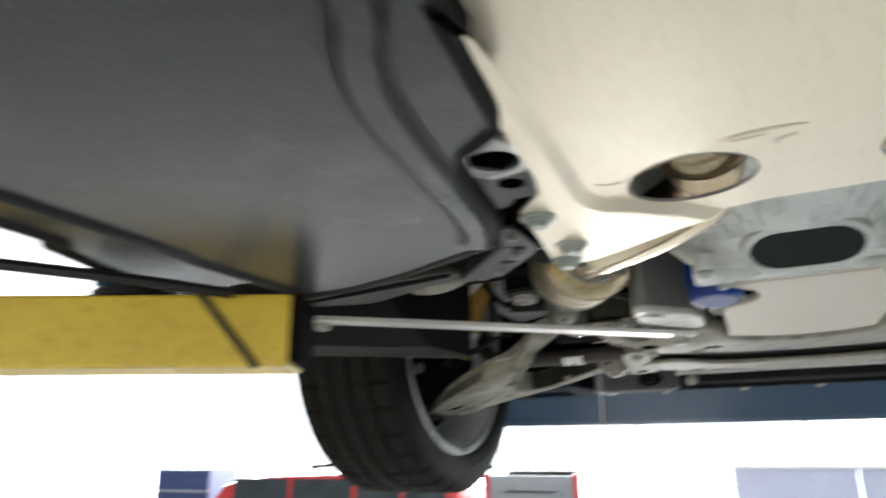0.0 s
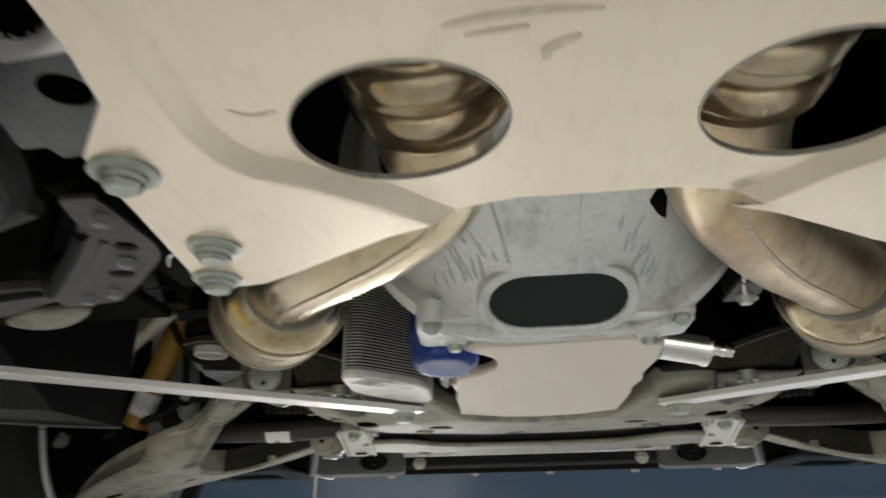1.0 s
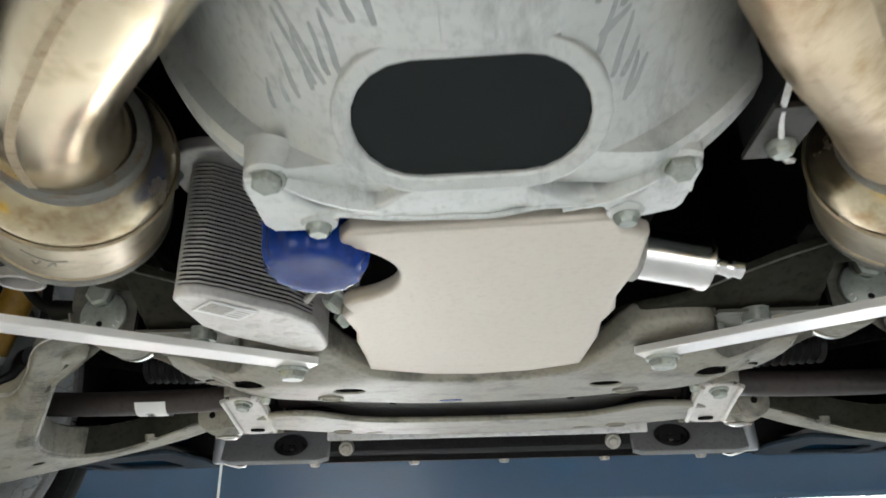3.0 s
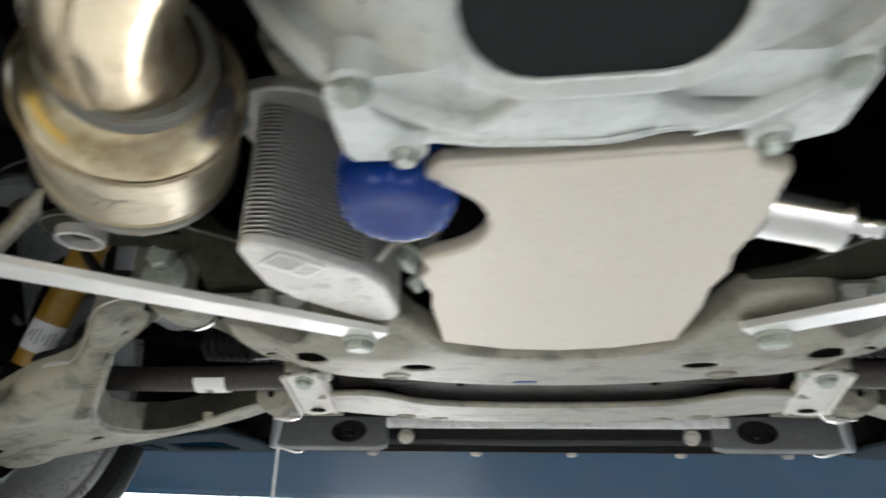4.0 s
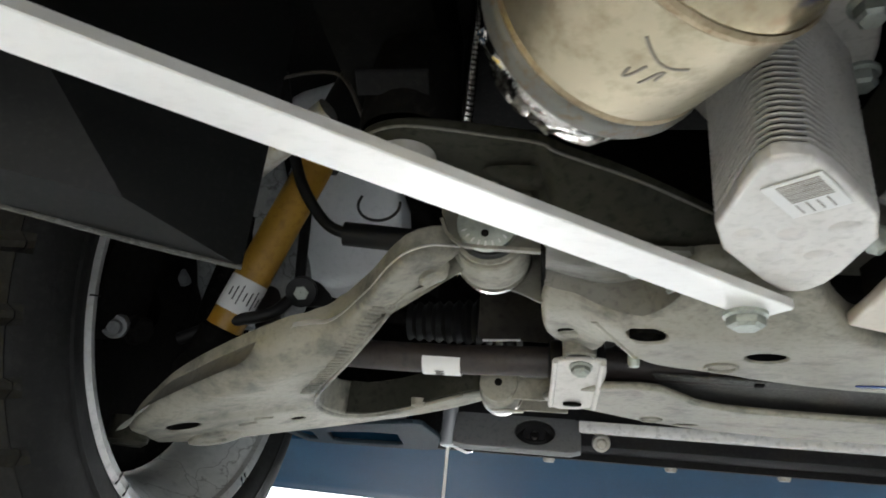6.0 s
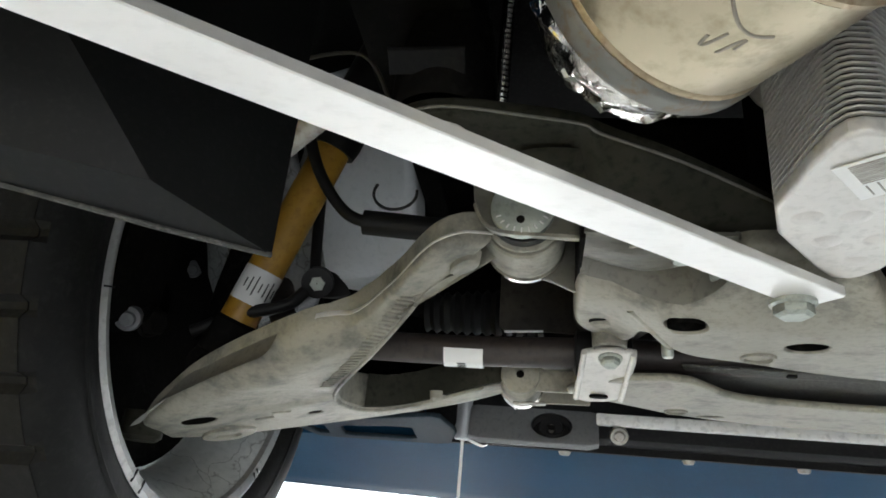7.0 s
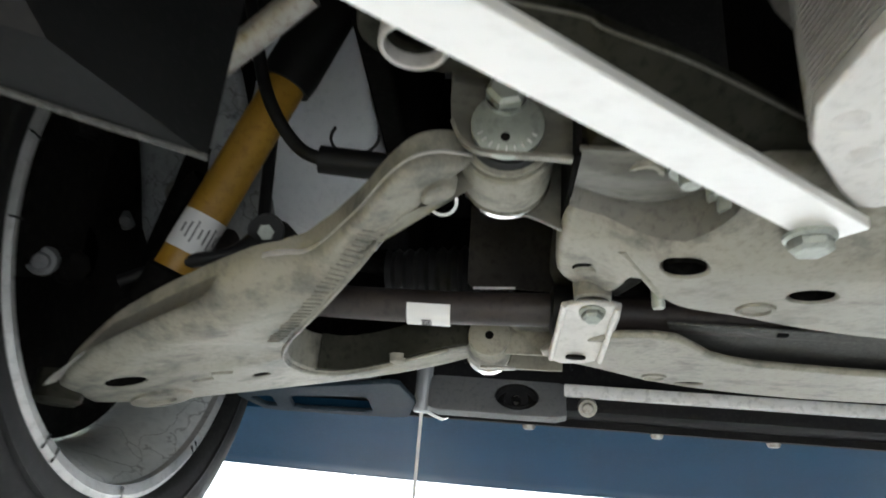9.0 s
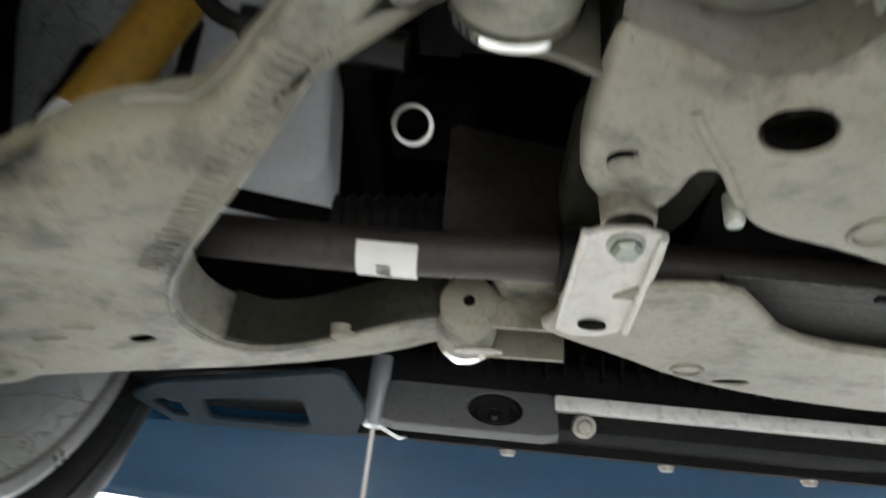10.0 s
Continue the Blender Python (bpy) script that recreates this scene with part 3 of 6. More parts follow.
part("pad", moved(lathe([(0, 0.038), (0.045, 0.038), (0.05, 0.041), (0.05, 0.049), (0.045, 0.052), (0, 0.052)], 28, Matrix.Translation((-0.2, 0.055, 0))), arm_m), M["rubber"], lift, "round black rubber lifting pad")
part("hose", tube([(-1.6, 0.2, 1.99), (-1.1, 0.45, 1.955), (-0.80, 0.62, 1.925), (-0.62, 0.74, 1.905), (-0.52, 0.84, 1.895)], 0.006, 8), M["rubber"], lift, "thin black hose")

# ---- car: body shell ----
def car_body():
    t = thing("car", (0, 1.2, 2.0), "dark car body shell seen from beneath, raised on a lift", "car")
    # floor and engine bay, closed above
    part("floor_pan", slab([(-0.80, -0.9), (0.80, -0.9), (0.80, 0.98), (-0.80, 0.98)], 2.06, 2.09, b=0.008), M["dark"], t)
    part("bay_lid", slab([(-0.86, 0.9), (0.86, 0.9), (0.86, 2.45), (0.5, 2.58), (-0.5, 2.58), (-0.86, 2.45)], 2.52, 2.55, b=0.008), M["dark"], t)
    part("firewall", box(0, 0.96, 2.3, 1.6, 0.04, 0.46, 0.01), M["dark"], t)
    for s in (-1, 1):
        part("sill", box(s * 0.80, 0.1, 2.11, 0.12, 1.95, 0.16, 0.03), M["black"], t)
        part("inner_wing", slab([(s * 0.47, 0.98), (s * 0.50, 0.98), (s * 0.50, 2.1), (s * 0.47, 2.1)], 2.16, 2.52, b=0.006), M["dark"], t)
        pts = [(s * 0.88, 1.735 + 0.41 * math.cos(a), 1.98 + 0.41 * math.sin(a)) for a in (radians(d) for d in range(-8, 190, 9))]
        wing = [(-0.02, -0.002), (0.02, -0.002), (0.02, 0.06), (-0.02, 0.06)]
        part("arch_lip", sweep(pts, wing, up=(s, 0, 0)), M["navy"], t)
        part("wing_front", box(s * 0.88, 2.29, 2.24, 0.03, 0.34, 0.56, 0.012), M["navy"], t)
        part("wing_rear", box(s * 0.88, 1.12, 2.24, 0.03, 0.36, 0.56, 0.012), M["navy"], t)
    return t


def bumper():
    t = thing("front_bumper", (0, 2.3, 1.86), "dark plastic front bumper undertray with a thin pale lip", "bumper")
    bm = bmesh.new()
    rows = []
    nx, prof = 36, [(0.0, 0.0, 1.905), (0.02, 0.0, 1.886), (0.3, 0.0, 1.868), (0.8, 0.0, 1.836), (0.96, 0, 1.824), (1.0, 0.0, 1.828), (1.01, 0.0, 1.846), (1.03, 0.02, 1.95), (1.0, 0.03, 2.2), (0.86, 0, 2.34)]
    for i in range(nx + 1):
        x = -0.93 + 1.86 * i / nx
        lip = 2.52 - 0.19 * (abs(x) / 0.93) ** 2.4
        back = 2.055 + 0.09 * max(0, (abs(x) - 0.5) / 0.4) ** 1.5
        rows.append([bm.verts.new((x, back + (lip - back) * k + e, z)) for k, e, z in prof])
    for a, b in zip(rows, rows[1:]):
        for i in range(len(prof) - 1):
            bm.faces.new((a[i], a[i + 1], b[i + 1], b[i]))
    part("cover", bm, M["navy"], t)
    part("tray_step", join(*[sweep([(x0, 2.053, 1.886), (x1, 2.053, 1.886)], [(-0.006, -0.003), (0.006, -0.003), (0.006, 0.022), (-0.006, 0.022)]) for x0, x1 in ((-0.5, 0.5),)]), M["black"], t)
    for x in (-0.30, -0.125, 0.03, 0.20, 0.36):
        part("clip", lathe([(0, -0.005), (0.007, -0.005), (0.009, -0.001), (0.009, 0.003)], 12, Matrix.Translation((x, 2.062, 1.883))), M["ring"], t, "grey push clip")
    # brake duct panel behind the tray
    for s in (1, -1):
        fr = slab(rounded([(-0.690, 1.965), (-0.640, 1.905), (-0.555, 1.868), (-0.455, 1.818), (-0.445, 1.93), (-0.470, 2.06), (-0.680, 2.075)], 1, 0.1), 1.880, 1.886, holes=[rounded([(-0.612, 1.950), (-0.505, 1.912), (-0.516, 2.030), (-0.628, 2.040)], 1, 0.1), rounded([(-0.672, 1.975), (-0.638, 1.955), (-0.652, 2.035), (-0.668, 2.035)], 1, 0.1)], b=0.002)
        d = part("duct_panel", flip(fr, s), M["duct"], t, "grey air duct panel with two openings")
        part("duct_throat", flip(slab([(-0.69, 1.95), (-0.49, 1.88), (-0.49, 2.06), (-0.69, 2.06)], 1.90, 1.904, b=0.001), s), M["black"], d)
    return t


# ---- car: underside ----
def belly_panel(s):
    t = thing("undertray_panel", (s * -0.3, 0.4, 1.9), "scuffed dark grey plastic underbody panel with moulded ribs", "undertray", "underbody panels")
    edge = [(-0.112, -0.7), (-0.112, 0.45), (-0.119, 0.532), (-0.127, 0.585), (-0.135, 0.636), (-0.150, 0.650), (-0.170, 0.665), (-0.183, 0.70), (-0.196, 0.78), (-0.217, 0.825), (-0.27, 0.848), (-0.346, 0.879), (-0.42, 0.898), (-0.468, 0.900), (-0.474, 0.88), (-0.472, 0.75), (-0.465, 0.6), (-0.46, -0.7)]
    part("panel", flip(slab(edge, 1.900, 1.906, b=0.003), s), M["belly"], t)
    rib = [(-0.011, 0.001), (-0.007, -0.006), (0.007, -0.006), (0.011, 0.001), (0.011, 0.004), (-0.011, 0.004)]
    line = spline([(-0.134, -0.6, 1.90), (-0.134, 0.30, 1.90), (-0.135, 0.46, 1.90), (-0.144, 0.515, 1.90), (-0.160, 0.540, 1.90), (-0.174, 0.569, 1.90), (-0.184, 0.606, 1.90), (-0.192, 0.65, 1.90), (-0.200, 0.70, 1.90), (-0.212, 0.77, 1.90), (-0.232, 0.82, 1.90)], 5)
    part("rib", flip(sweep(line, rib), s), M["belly"], t, "raised moulded rib")
    # black strips beside the rib: groove shade done by colour, not by depth
    for k in (-0.0125, 0.0125):
        part("groove", flip(sweep(line, [(k - 0.0022, -0.0012), (k + 0.0022, -0.0012), (k + 0.0022, 0.001), (k - 0.0022, 0.001)]), s), M["rubber"], t, "black strip painted as a shaded groove")
    part("edge_lip", flip(sweep(spline([(-0.113, -0.6, 1.90), (-0.113, 0.45, 1.90), (-0.120, 0.532, 1.90), (-0.128, 0.585, 1.90), (-0.136, 0.634, 1.90), (-0.151, 0.649, 1.90), (-0.171, 0.664, 1.90), (-0.184, 0.70, 1.90), (-0.197, 0.78, 1.90), (-0.217, 0.822, 1.90)], 5), [(-0.003, -0.003), (0.003, -0.003), (0.003, 0.007), (-0.003, 0.007)]), s), M["black"], t, "black turned-up edge")
    part("front_seam", flip(tube([(-0.217, 0.828, 1.902), (-0.27, 0.851, 1.902), (-0.346, 0.882, 1.902), (-0.42, 0.901, 1.902), (-0.47, 0.903, 1.902)], 0.005, 8), s), M["rubber"], t, "black edge seam")
    part("side_seam", flip(tube([(-0.474, 0.90, 1.901), (-0.475, 0.75, 1.901), (-0.467, 0.6, 1.901), (-0.463, -0.6, 1.901)], 0.006, 8), s), M["rubber"], t, "black edge seam")
    part("frame_rail", flip(slab([(-0.25, -0.6), (-0.12, -0.6), (-0.12, 0.70), (-0.16, 0.852), (-0.25, 0.852)], 1.945, 1.960, holes=[circle(-0.185, 0.751, 0.019, 24), circle(-0.193, 0.802, 0.0105, 20)], b=0.003), s), M["grey"], t, "grey metal rail above the panel")
    part("sill_floor", flip(slab([(-0.60, -0.7), (-0.46, -0.7), (-0.46, 0.90), (-0.52, 0.93), (-0.72, 0.94), (-0.690, 0.82), (-0.655, 0.72), (-0.625, 0.60)], 1.935, 1.95, b=0.004), s), M["belly"], t)
    part("outer_seam", flip(tube([(-0.600, -0.6, 1.936), (-0.625, 0.60, 1.936), (-0.655, 0.72, 1.936), (-0.690, 0.82, 1.936), (-0.72, 0.94, 1.936)], 0.007, 8), s), M["rubber"], t, "black edge seam")
    return t


def jack_bracket(s):
    t = thing("jacking_bracket", (s * -0.19, 0.76, 1.94), "pale steel jacking bracket with two holes beside the plate", "bracket", "jacking brackets")
    o = [(-0.222, 0.778), (-0.166, 0.772), (-0.165, 0.792), (-0.196, 0.826), (-0.212, 0.85), (-0.232, 0.852)]
    part("plate", flip(slab(rounded(o, 1), 1.9385, 1.9425, holes=[circle(-0.193, 0.802, 0.0105, 20)], b=0.0015), s), M["grey"], t)
    o = [(-0.212, 0.722), (-0.160, 0.716), (-0.158, 0.775), (-0.214, 0.781)]
    part("bright_plate", flip(slab(rounded(o, 1), 1.934, 1.9425, holes=[circle(-0.186, 0.750, 0.0185, 24)], b=0.003), s), M["brace"], t, "bright bare metal plate round the jacking hole")
    # dark cups put the shade of both jacking holes into colour
    part("cup", flip(lathe([(0.0185, 1.936), (0.0175, 1.965), (0.012, 1.975), (0, 1.976)], 28, Matrix.Translation((-0.186, 0.750, 0))), s), M["dark"], t)
    part("cup", flip(lathe([(0.0105, 1.939), (0.010, 1.97), (0, 1.972)], 20, Matrix.Translation((-0.193, 0.802, 0))), s), M["dark"], t)
    return t


def stiffener_plate():
    t = thing("stiffening_plate", (0.01, 0.6, 1.925), "beige aluminium underbody stiffening plate with two round holes", "metal plate")
    c, c2 = 0.016, 0.024
    half = [(-0.140, -0.35), (-0.141, 0.55), (-0.144, 0.62), (-0.152, 0.70), (-0.158, 0.755), (-0.165, 0.787), (-0.194, 0.822), (-0.204, 0.90), (-0.211, 0.95), (-0.217, 0.977), (-0.210, 0.987), (-0.175, 0.982), (-0.150, 0.967), (-0.118, 0.945), (-0.085, 0.923), (-0.060, 0.9115)]
    # recessed middle panel, set higher than the side flanges
    zp, zf = 1.9265, 1.9195
    panel = [(-0.134, -0.35), (-0.135, 0.70), (-0.138, 0.79), (-0.134, 0.842), (-0.110, 0.858), (-0.088, 0.874), (-0.060, 0.905), (-0.048, 0.9085), (-0.015, 0.9005)]
    spots = ((-0.0615, 0.829, -24), (0.105, 0.833, 24))
    part("middle_panel", slab(panel + [(2 * c2 - x, y) for x, y in panel[::-1]], zp, zp + 0.002, holes=[circle(x, y, 0.0466, 48, 0.0416, turn) for x, y, turn in spots], b=0.0008), M["plate"], t, "recessed middle panel")
    top = [(-0.1285, -0.35), (-0.1295, 0.70), (-0.1325, 0.782), (-0.1345, 0.812), (-0.130, 0.829), (-0.123, 0.841), (-0.109, 0.848), (-0.094, 0.862), (-0.085, 0.8695), (-0.072, 0.8745), (-0.057, 0.893), (-0.043, 0.9085)]
    low = [(-0.1375, -0.35), (-0.1385, 0.70), (-0.1445, 0.782), (-0.1465, 0.814), (-0.142, 0.836), (-0.132, 0.851), (-0.114, 0.859), (-0.099, 0.872), (-0.091, 0.879), (-0.080, 0.889), (-0.070, 0.902), (-0.060, 0.911)]
    for s in (1, -1):
        fx = (lambda x: x) if s > 0 else (lambda x: 2 * c - x)
        gx = (lambda x: x) if s > 0 else (lambda x: 2 * c2 - x)
        lo = [(gx(x), y) for x, y in low]
        hi = [(gx(x), y) for x, y in top]
        out = [(fx(x), y) for x, y in half]
        ring = out + lo[::-1]
        bm = bmesh.new()
        vb = [bm.verts.new((x, y, zf)) for x, y in ring]
        turned = ring[::-1] if s > 0 else ring
        for tri in ear_cut([turned]):
            if len(set(tri)) == 3:
                bm.faces.new([vb[len(ring) - 1 - i if s > 0 else i] for i in tri])
        vt = [bm.verts.new((x, y, zf + 0.0032)) for x, y in out]
        for i in range(len(out) - 1):
            bm.faces.new((vb[i], vb[i + 1], vt[i + 1], vt[i]))
        inner = vb[len(out):][::-1]
        rows = [inner]
        for k in (0.18, 0.5, 0.82, 1.0):
            rise = k * k * (3 - 2 * k)
            rows.append([bm.verts.new((a[0] + (b[0] - a[0]) * k, a[1] + (b[1] - a[1]) * k, zf + (zp + 0.0004 - zf) * rise)) for a, b in zip(lo, hi)])
        for a, b in zip(rows, rows[1:]):
            for i in range(len(a) - 1):
                bm.faces.new((a[i], a[i + 1], b[i + 1], b[i]))
        part("side_flange", bm, M["plate"], t, "lower side flange with a pressed step")
    for x, y, turn in spots:
        part("hole_rim", lathe([(0.0424, 0.0022), (0.0422, -0.0004), (0.0425, -0.0007), (0.0430, -0.0007), (0.0433, -0.0002)], 64, Matrix.Translation((x, y, zp)) @ Matrix.Rotation(radians(turn), 4, "Z") @ Matrix.Diagonal((1.094, 0.977, 1, 1))), M["ring"], t, "dull rolled hole edge")
    for pts, r in ((((-0.126, 0.807), (-0.1175, 0.812), (-0.107, 0.810)), 0.0009), (((-0.037, 0.772), (-0.024, 0.769), (-0.004, 0.768), (0.016, 0.770)), 0.0018), (((-0.002, 0.793), (-0.001, 0.787), (0.0095, 0.782)), 0.0022), (((-0.030, 0.777), (-0.008, 0.775)), 0.0012)):
        part("scuff", scuff("scuff", pts, r, zp - 0.0002), M["scuffed"], t, "faint brown scuff mark")
    for s in (-1, 1):
        for x, y in ((-0.184, 0.836), (-0.181, 0.921), (-0.200, 0.968)):
            xx = 2 * c - x if s > 0 else x
            w = part("washer", lathe([(0, 0), (0.015, 0), (0.015, -0.0015), (0.0135, -0.0025), (0, -0.0025)], 24, Matrix.Translation((xx, y, zf))), M["zinc"], t)
            part("bolt", bolt_mesh((xx, y, zf - 0.002), DOWN, 0.0085, 0.005, 1.3), M["zinc"], w)
    return t


def scuff(name, pts, r, z):
    path = spline([(x, y, z) for x, y in pts], 5)
    n = len(path) - 1
    return sweep(path, [(-r, -0.0003), (r, -0.0003), (r, 0.0003), (-r, 0.0003)], scale=[0.25 + 0.75 * math.sin(math.pi * min(1, (i + 0.4) / (n + 0.8))) ** 0.6 for i in range(n + 1)])


def gearbox():
    t = thing("gearbox", (0.014, 1.0, 2.0), "pale cast aluminium bell housing with an oval inspection opening", "gearbox")
    cx, cz = 0.014, 2.10
    prof = [(0.07, 0.2), (0.085, 0.7), (0.105, 0.80), (0.128, 0.90), (0.137, 0.98), (0.146, 1.04), (0.156, 1.09), (0.166, 1.125), (0.176, 1.142), (0.181, 1.146)]
    m = Matrix.Translation((cx, 0, cz)) @ Matrix.Rotation(radians(-90), 4, "X")
    fine_prof = [(p.x, p.y) for p in spline([(r, h, 0) for r, h in prof], 5)]
    bell = lathe(fine_prof, 240, m)
    foot = lambda x, y, z: (x, y, max(z, 1.9375 - 0.0015 * math.cos(x * 60)))
    part("flange", warp(lathe([(0.15, 1.141), (0.188, 1.141), (0.1925, 1.145), (0.1935, 1.16), (0.191, 1.172), (0.15, 1.174)], 200, m), foot), M["bell"], t, "machined mating flange")
    # oval inspection boss
    n = Vector((0, -0.42, -0.907)).normalized()
    f = Matrix.Translation((0.0145, 1.107, 1.940)) @ Matrix(((1, 0, 0, 0), (0, -n.z, -n.y, 0), (0, n.y, -n.z, 0), (0, 0, 0, 1)))
    fi = f.inverted()

    def in_opening(q):
        q = fi @ q
        return abs(q.z) < 0.04 and math.hypot(max(0, abs(q.x) - 0.024), q.y) < 0.0355

    gone = [fc for fc in bell.faces if in_opening(fc.calc_center_median())]
    bmesh.ops.delete(bell, geom=gone, context="FACES")
    part("bell_housing", warp(bell, foot), M["bell"], t)
    boss = slab(stadium(0.127, 0.079), -0.0046, 0.03, holes=[stadium(0.108, 0.060)], b=0.0022, seg=3)
    part("inspection_boss", moved(boss, f), M["bell"], t, "raised oval rim")
    part("inspection_cover", moved(slab(stadium(0.1085, 0.0605), -0.0018, 0.008, b=0.001), f), M["window"], t, "black rubber cover in the oval opening")
    # casting seams and lugs
    for x in (0.004, 0.027):
        part("casting_line", sweep(spline([(x, 0.90, cz - 0.1285), (x, 0.98, cz - 0.1375), (x, 1.04, cz - 0.1465), (x, 1.066, cz - 0.1515)], 4), [(-0.0008, -0.0006), (0.0008, -0.0006), (0.0008, 0.002), (-0.0008, 0.002)]), M["bell"], t)
    for x, y, z in ((-0.091, 1.146, 1.940), (0.118, 1.155, 1.940)):
        s = -1 if x < 0 else 1
        part("lug", lathe([(0, -0.004), (0.0095, -0.004), (0.0115, -0.002), (0.0125, 0.008), (0.0135, 0.014)], 22, Matrix.Translation((x, y, z))), M["bell"], t)
        bolt((x, y, z - 0.003), (0, -0.35, -0.93), t, 0.0075, 0.006, 1.3)
        rib = [(x, y, z - 0.002), (x - s * 0.014, y + 0.010, 1.9335), (x - s * 0.034, y + 0.024, 1.9315), (x - s * 0.056, y + 0.034, 1.9325)]
        part("cast_rib", sweep(spline(rib, 5), rounded([(-0.0022, -0.003), (0.0022, -0.003), (0.0045, 0.012), (-0.0045, 0.012)], 1)), M["bell"], t, "diagonal cast rib")
        part("cast_rib", sweep(spline([(0.106 * s + 0.014, 1.150, 1.950), (0.112 * s + 0.014, 1.168, 1.944), (0.118 * s + 0.014, 1.19, 1.942)], 4), rounded([(-0.002, -0.004), (0.002, -0.004), (0.004, 0.012), (-0.004, 0.012)], 1)), M["bell"], t)
    lip = [(-0.104, 1.140), (-0.108, 1.199), (-0.069, 1.203), (-0.065, 1.187), (-0.050, 1.186), (-0.037, 1.191), (-0.022, 1.189), (-0.008, 1.193), (0.009, 1.192), (0.024, 1.194), (0.038, 1.189), (0.051, 1.186), (0.066, 1.190), (0.084, 1.190), (0.089, 1.204), (0.107, 1.205), (0.127, 1.196), (0.128, 1.146), (0.106, 1.160), (0.098, 1.180), (0.064, 1.177), (0.042, 1.158), (0.014, 1.152), (-0.016, 1.155), (-0.038, 1.174), (-0.070, 1.178), (-0.082, 1.160), (-0.086, 1.142)]
    part("lower_lip", warp(slab(rounded(lip, 1, 0.12), 1.9305, 1.950, b=0.003, grid=0.006), lambda x, y, z: (x, y, z + 0.0016 * noise.noise(Vector((x * 60, y * 60, z * 20))))), M["bell"], t, "scalloped lower flange lip")
    part("lip_bead", tube([(-0.060, 1.182, 1.931), (-0.036, 1.187, 1.9302), (-0.008, 1.189, 1.9300), (0.024, 1.190, 1.9300), (0.051, 1.183, 1.9304), (0.078, 1.186, 1.931)], 0.0019, 8), M["bell"], t)
    for x, y in ((-0.075, 1.190), (0.097, 1.195)):
        part("lip_boss", lathe([(0, -0.003), (0.0085, -0.003), (0.0105, -0.001), (0.012, 0.012)], 20, Matrix.Translation((x, y, 1.931))), M["bell"], t)
        bolt((x, y, 1.9285), DOWN, t, 0.006, 0.004, 1.25)
    # dried fluid runs down the bell
    rows = spline([(r, h, 0) for r, h in prof], 5)

    def on_bell(x, y):
        r = next((a.x + (b.x - a.x) * (y - a.y) / (b.y - a.y) for a, b in zip(rows, rows[1:]) if a.y <= y < b.y), 0.17)
        return Vector((x, y, cz - math.sqrt(r * r - (x - cx) ** 2) - 0.0002))

    # flat dark patches put the shade of casting pockets into colour
    for poly in ([(-0.038, 0.970), (-0.033, 0.984), (-0.051, 1.016), (-0.057, 1.010), (-0.053, 0.997)], [(0.073, 1.008), (0.079, 0.990), (0.086, 1.006), (0.091, 1.044), (0.083, 1.031)]):
        part("pocket_patch", warp(slab(rounded(poly, 1, 0.1), 0, 0.003, b=0.0003, seg=1, grid=0.005), lambda x, y, z: (x, y, on_bell(x, y).z - 0.0005 + z)), M["dark"], t, "flat dark patch painted as a shaded casting pocket")
    for x in (-0.008, 0.036):
        part("rear_lug", lathe([(0.009, 0.0), (0.0092, 0.020), (0.0082, 0.027), (0.005, 0.0315), (0, 0.033)], 24, along((x, 0.928, 1.9605), (0, 1, 0))), M["bell"], t, "rounded casting lug")
    runs = [(-0.052, 1.020, -0.038, 1.060), (-0.031, 0.980, -0.021, 1.061), (-0.066, 1.050, -0.050, 1.098), (-0.044, 1.058, -0.041, 1.090), (-0.050, 1.066, -0.047, 1.092), (-0.060, 1.072, -0.057, 1.104), (-0.071, 1.080, -0.066, 1.112), (0.072, 1.022, 0.064, 1.052), (0.076, 1.060, 0.070, 1.088), (0.084, 1.074, 0.078, 1.104), (0.090, 1.096, 0.086, 1.120), (-0.067, 1.065, -0.055, 1.100), (-0.042, 1.043, -0.040, 1.057), (-0.033, 1.049, -0.030, 1.061), (-0.083, 1.110, -0.083, 1.126), (-0.075, 1.105, -0.073, 1.118), (-0.058, 1.02, -0.052, 1.05), (0.063, 1.035, 0.061, 1.059), (0.070, 1.046, 0.067, 1.063), (0.082, 1.059, 0.078, 1.069), (0.083, 1.070, 0.070, 1.080), (0.089, 1.088, 0.083, 1.106), (0.095, 1.100, 0.088, 1.118), (0.056, 1.01, 0.055, 1.03)]
    for x0, y0, x1, y1 in runs:
        pts = [on_bell(x0 + (x1 - x0) * k / 6 + 0.0003 * math.sin(k * 1.3 + x0 * 900), y0 + (y1 - y0) * k / 6) for k in range(7)]
        part("fluid_run", sweep(pts, [(-0.0018, -0.0001), (0.0018, -0.0001), (0.0018, 0.0003), (-0.0018, 0.0003)], scale=[0.4, 0.7, 0.75, 0.9, 1.1, 1.15, 0.7], up=(0, 0, 1)), M["drip"], t, "dark dried fluid run")
    return t


def oil_pan():
    t = thing("oil_pan", (0.01, 1.34, 1.925), "flat beige aluminium engine oil pan beneath the engine", "oil pan")
    arc = [(-0.096 + 0.0565 * math.cos(a), 1.2575 + 0.0565 * math.sin(a)) for a in (radians(d) for d in range(-64, 80, 8))]

    def sloped(x, y, z):
        # the underside falls towards the front
        k = (0.1615 - 0.052 * (y - 1.19)) / 0.1545
        return (0.02 + (x - 0.02) * k, 0.798 + (y - 0.798) * k, 1.769 + (z - 1.769) * k)

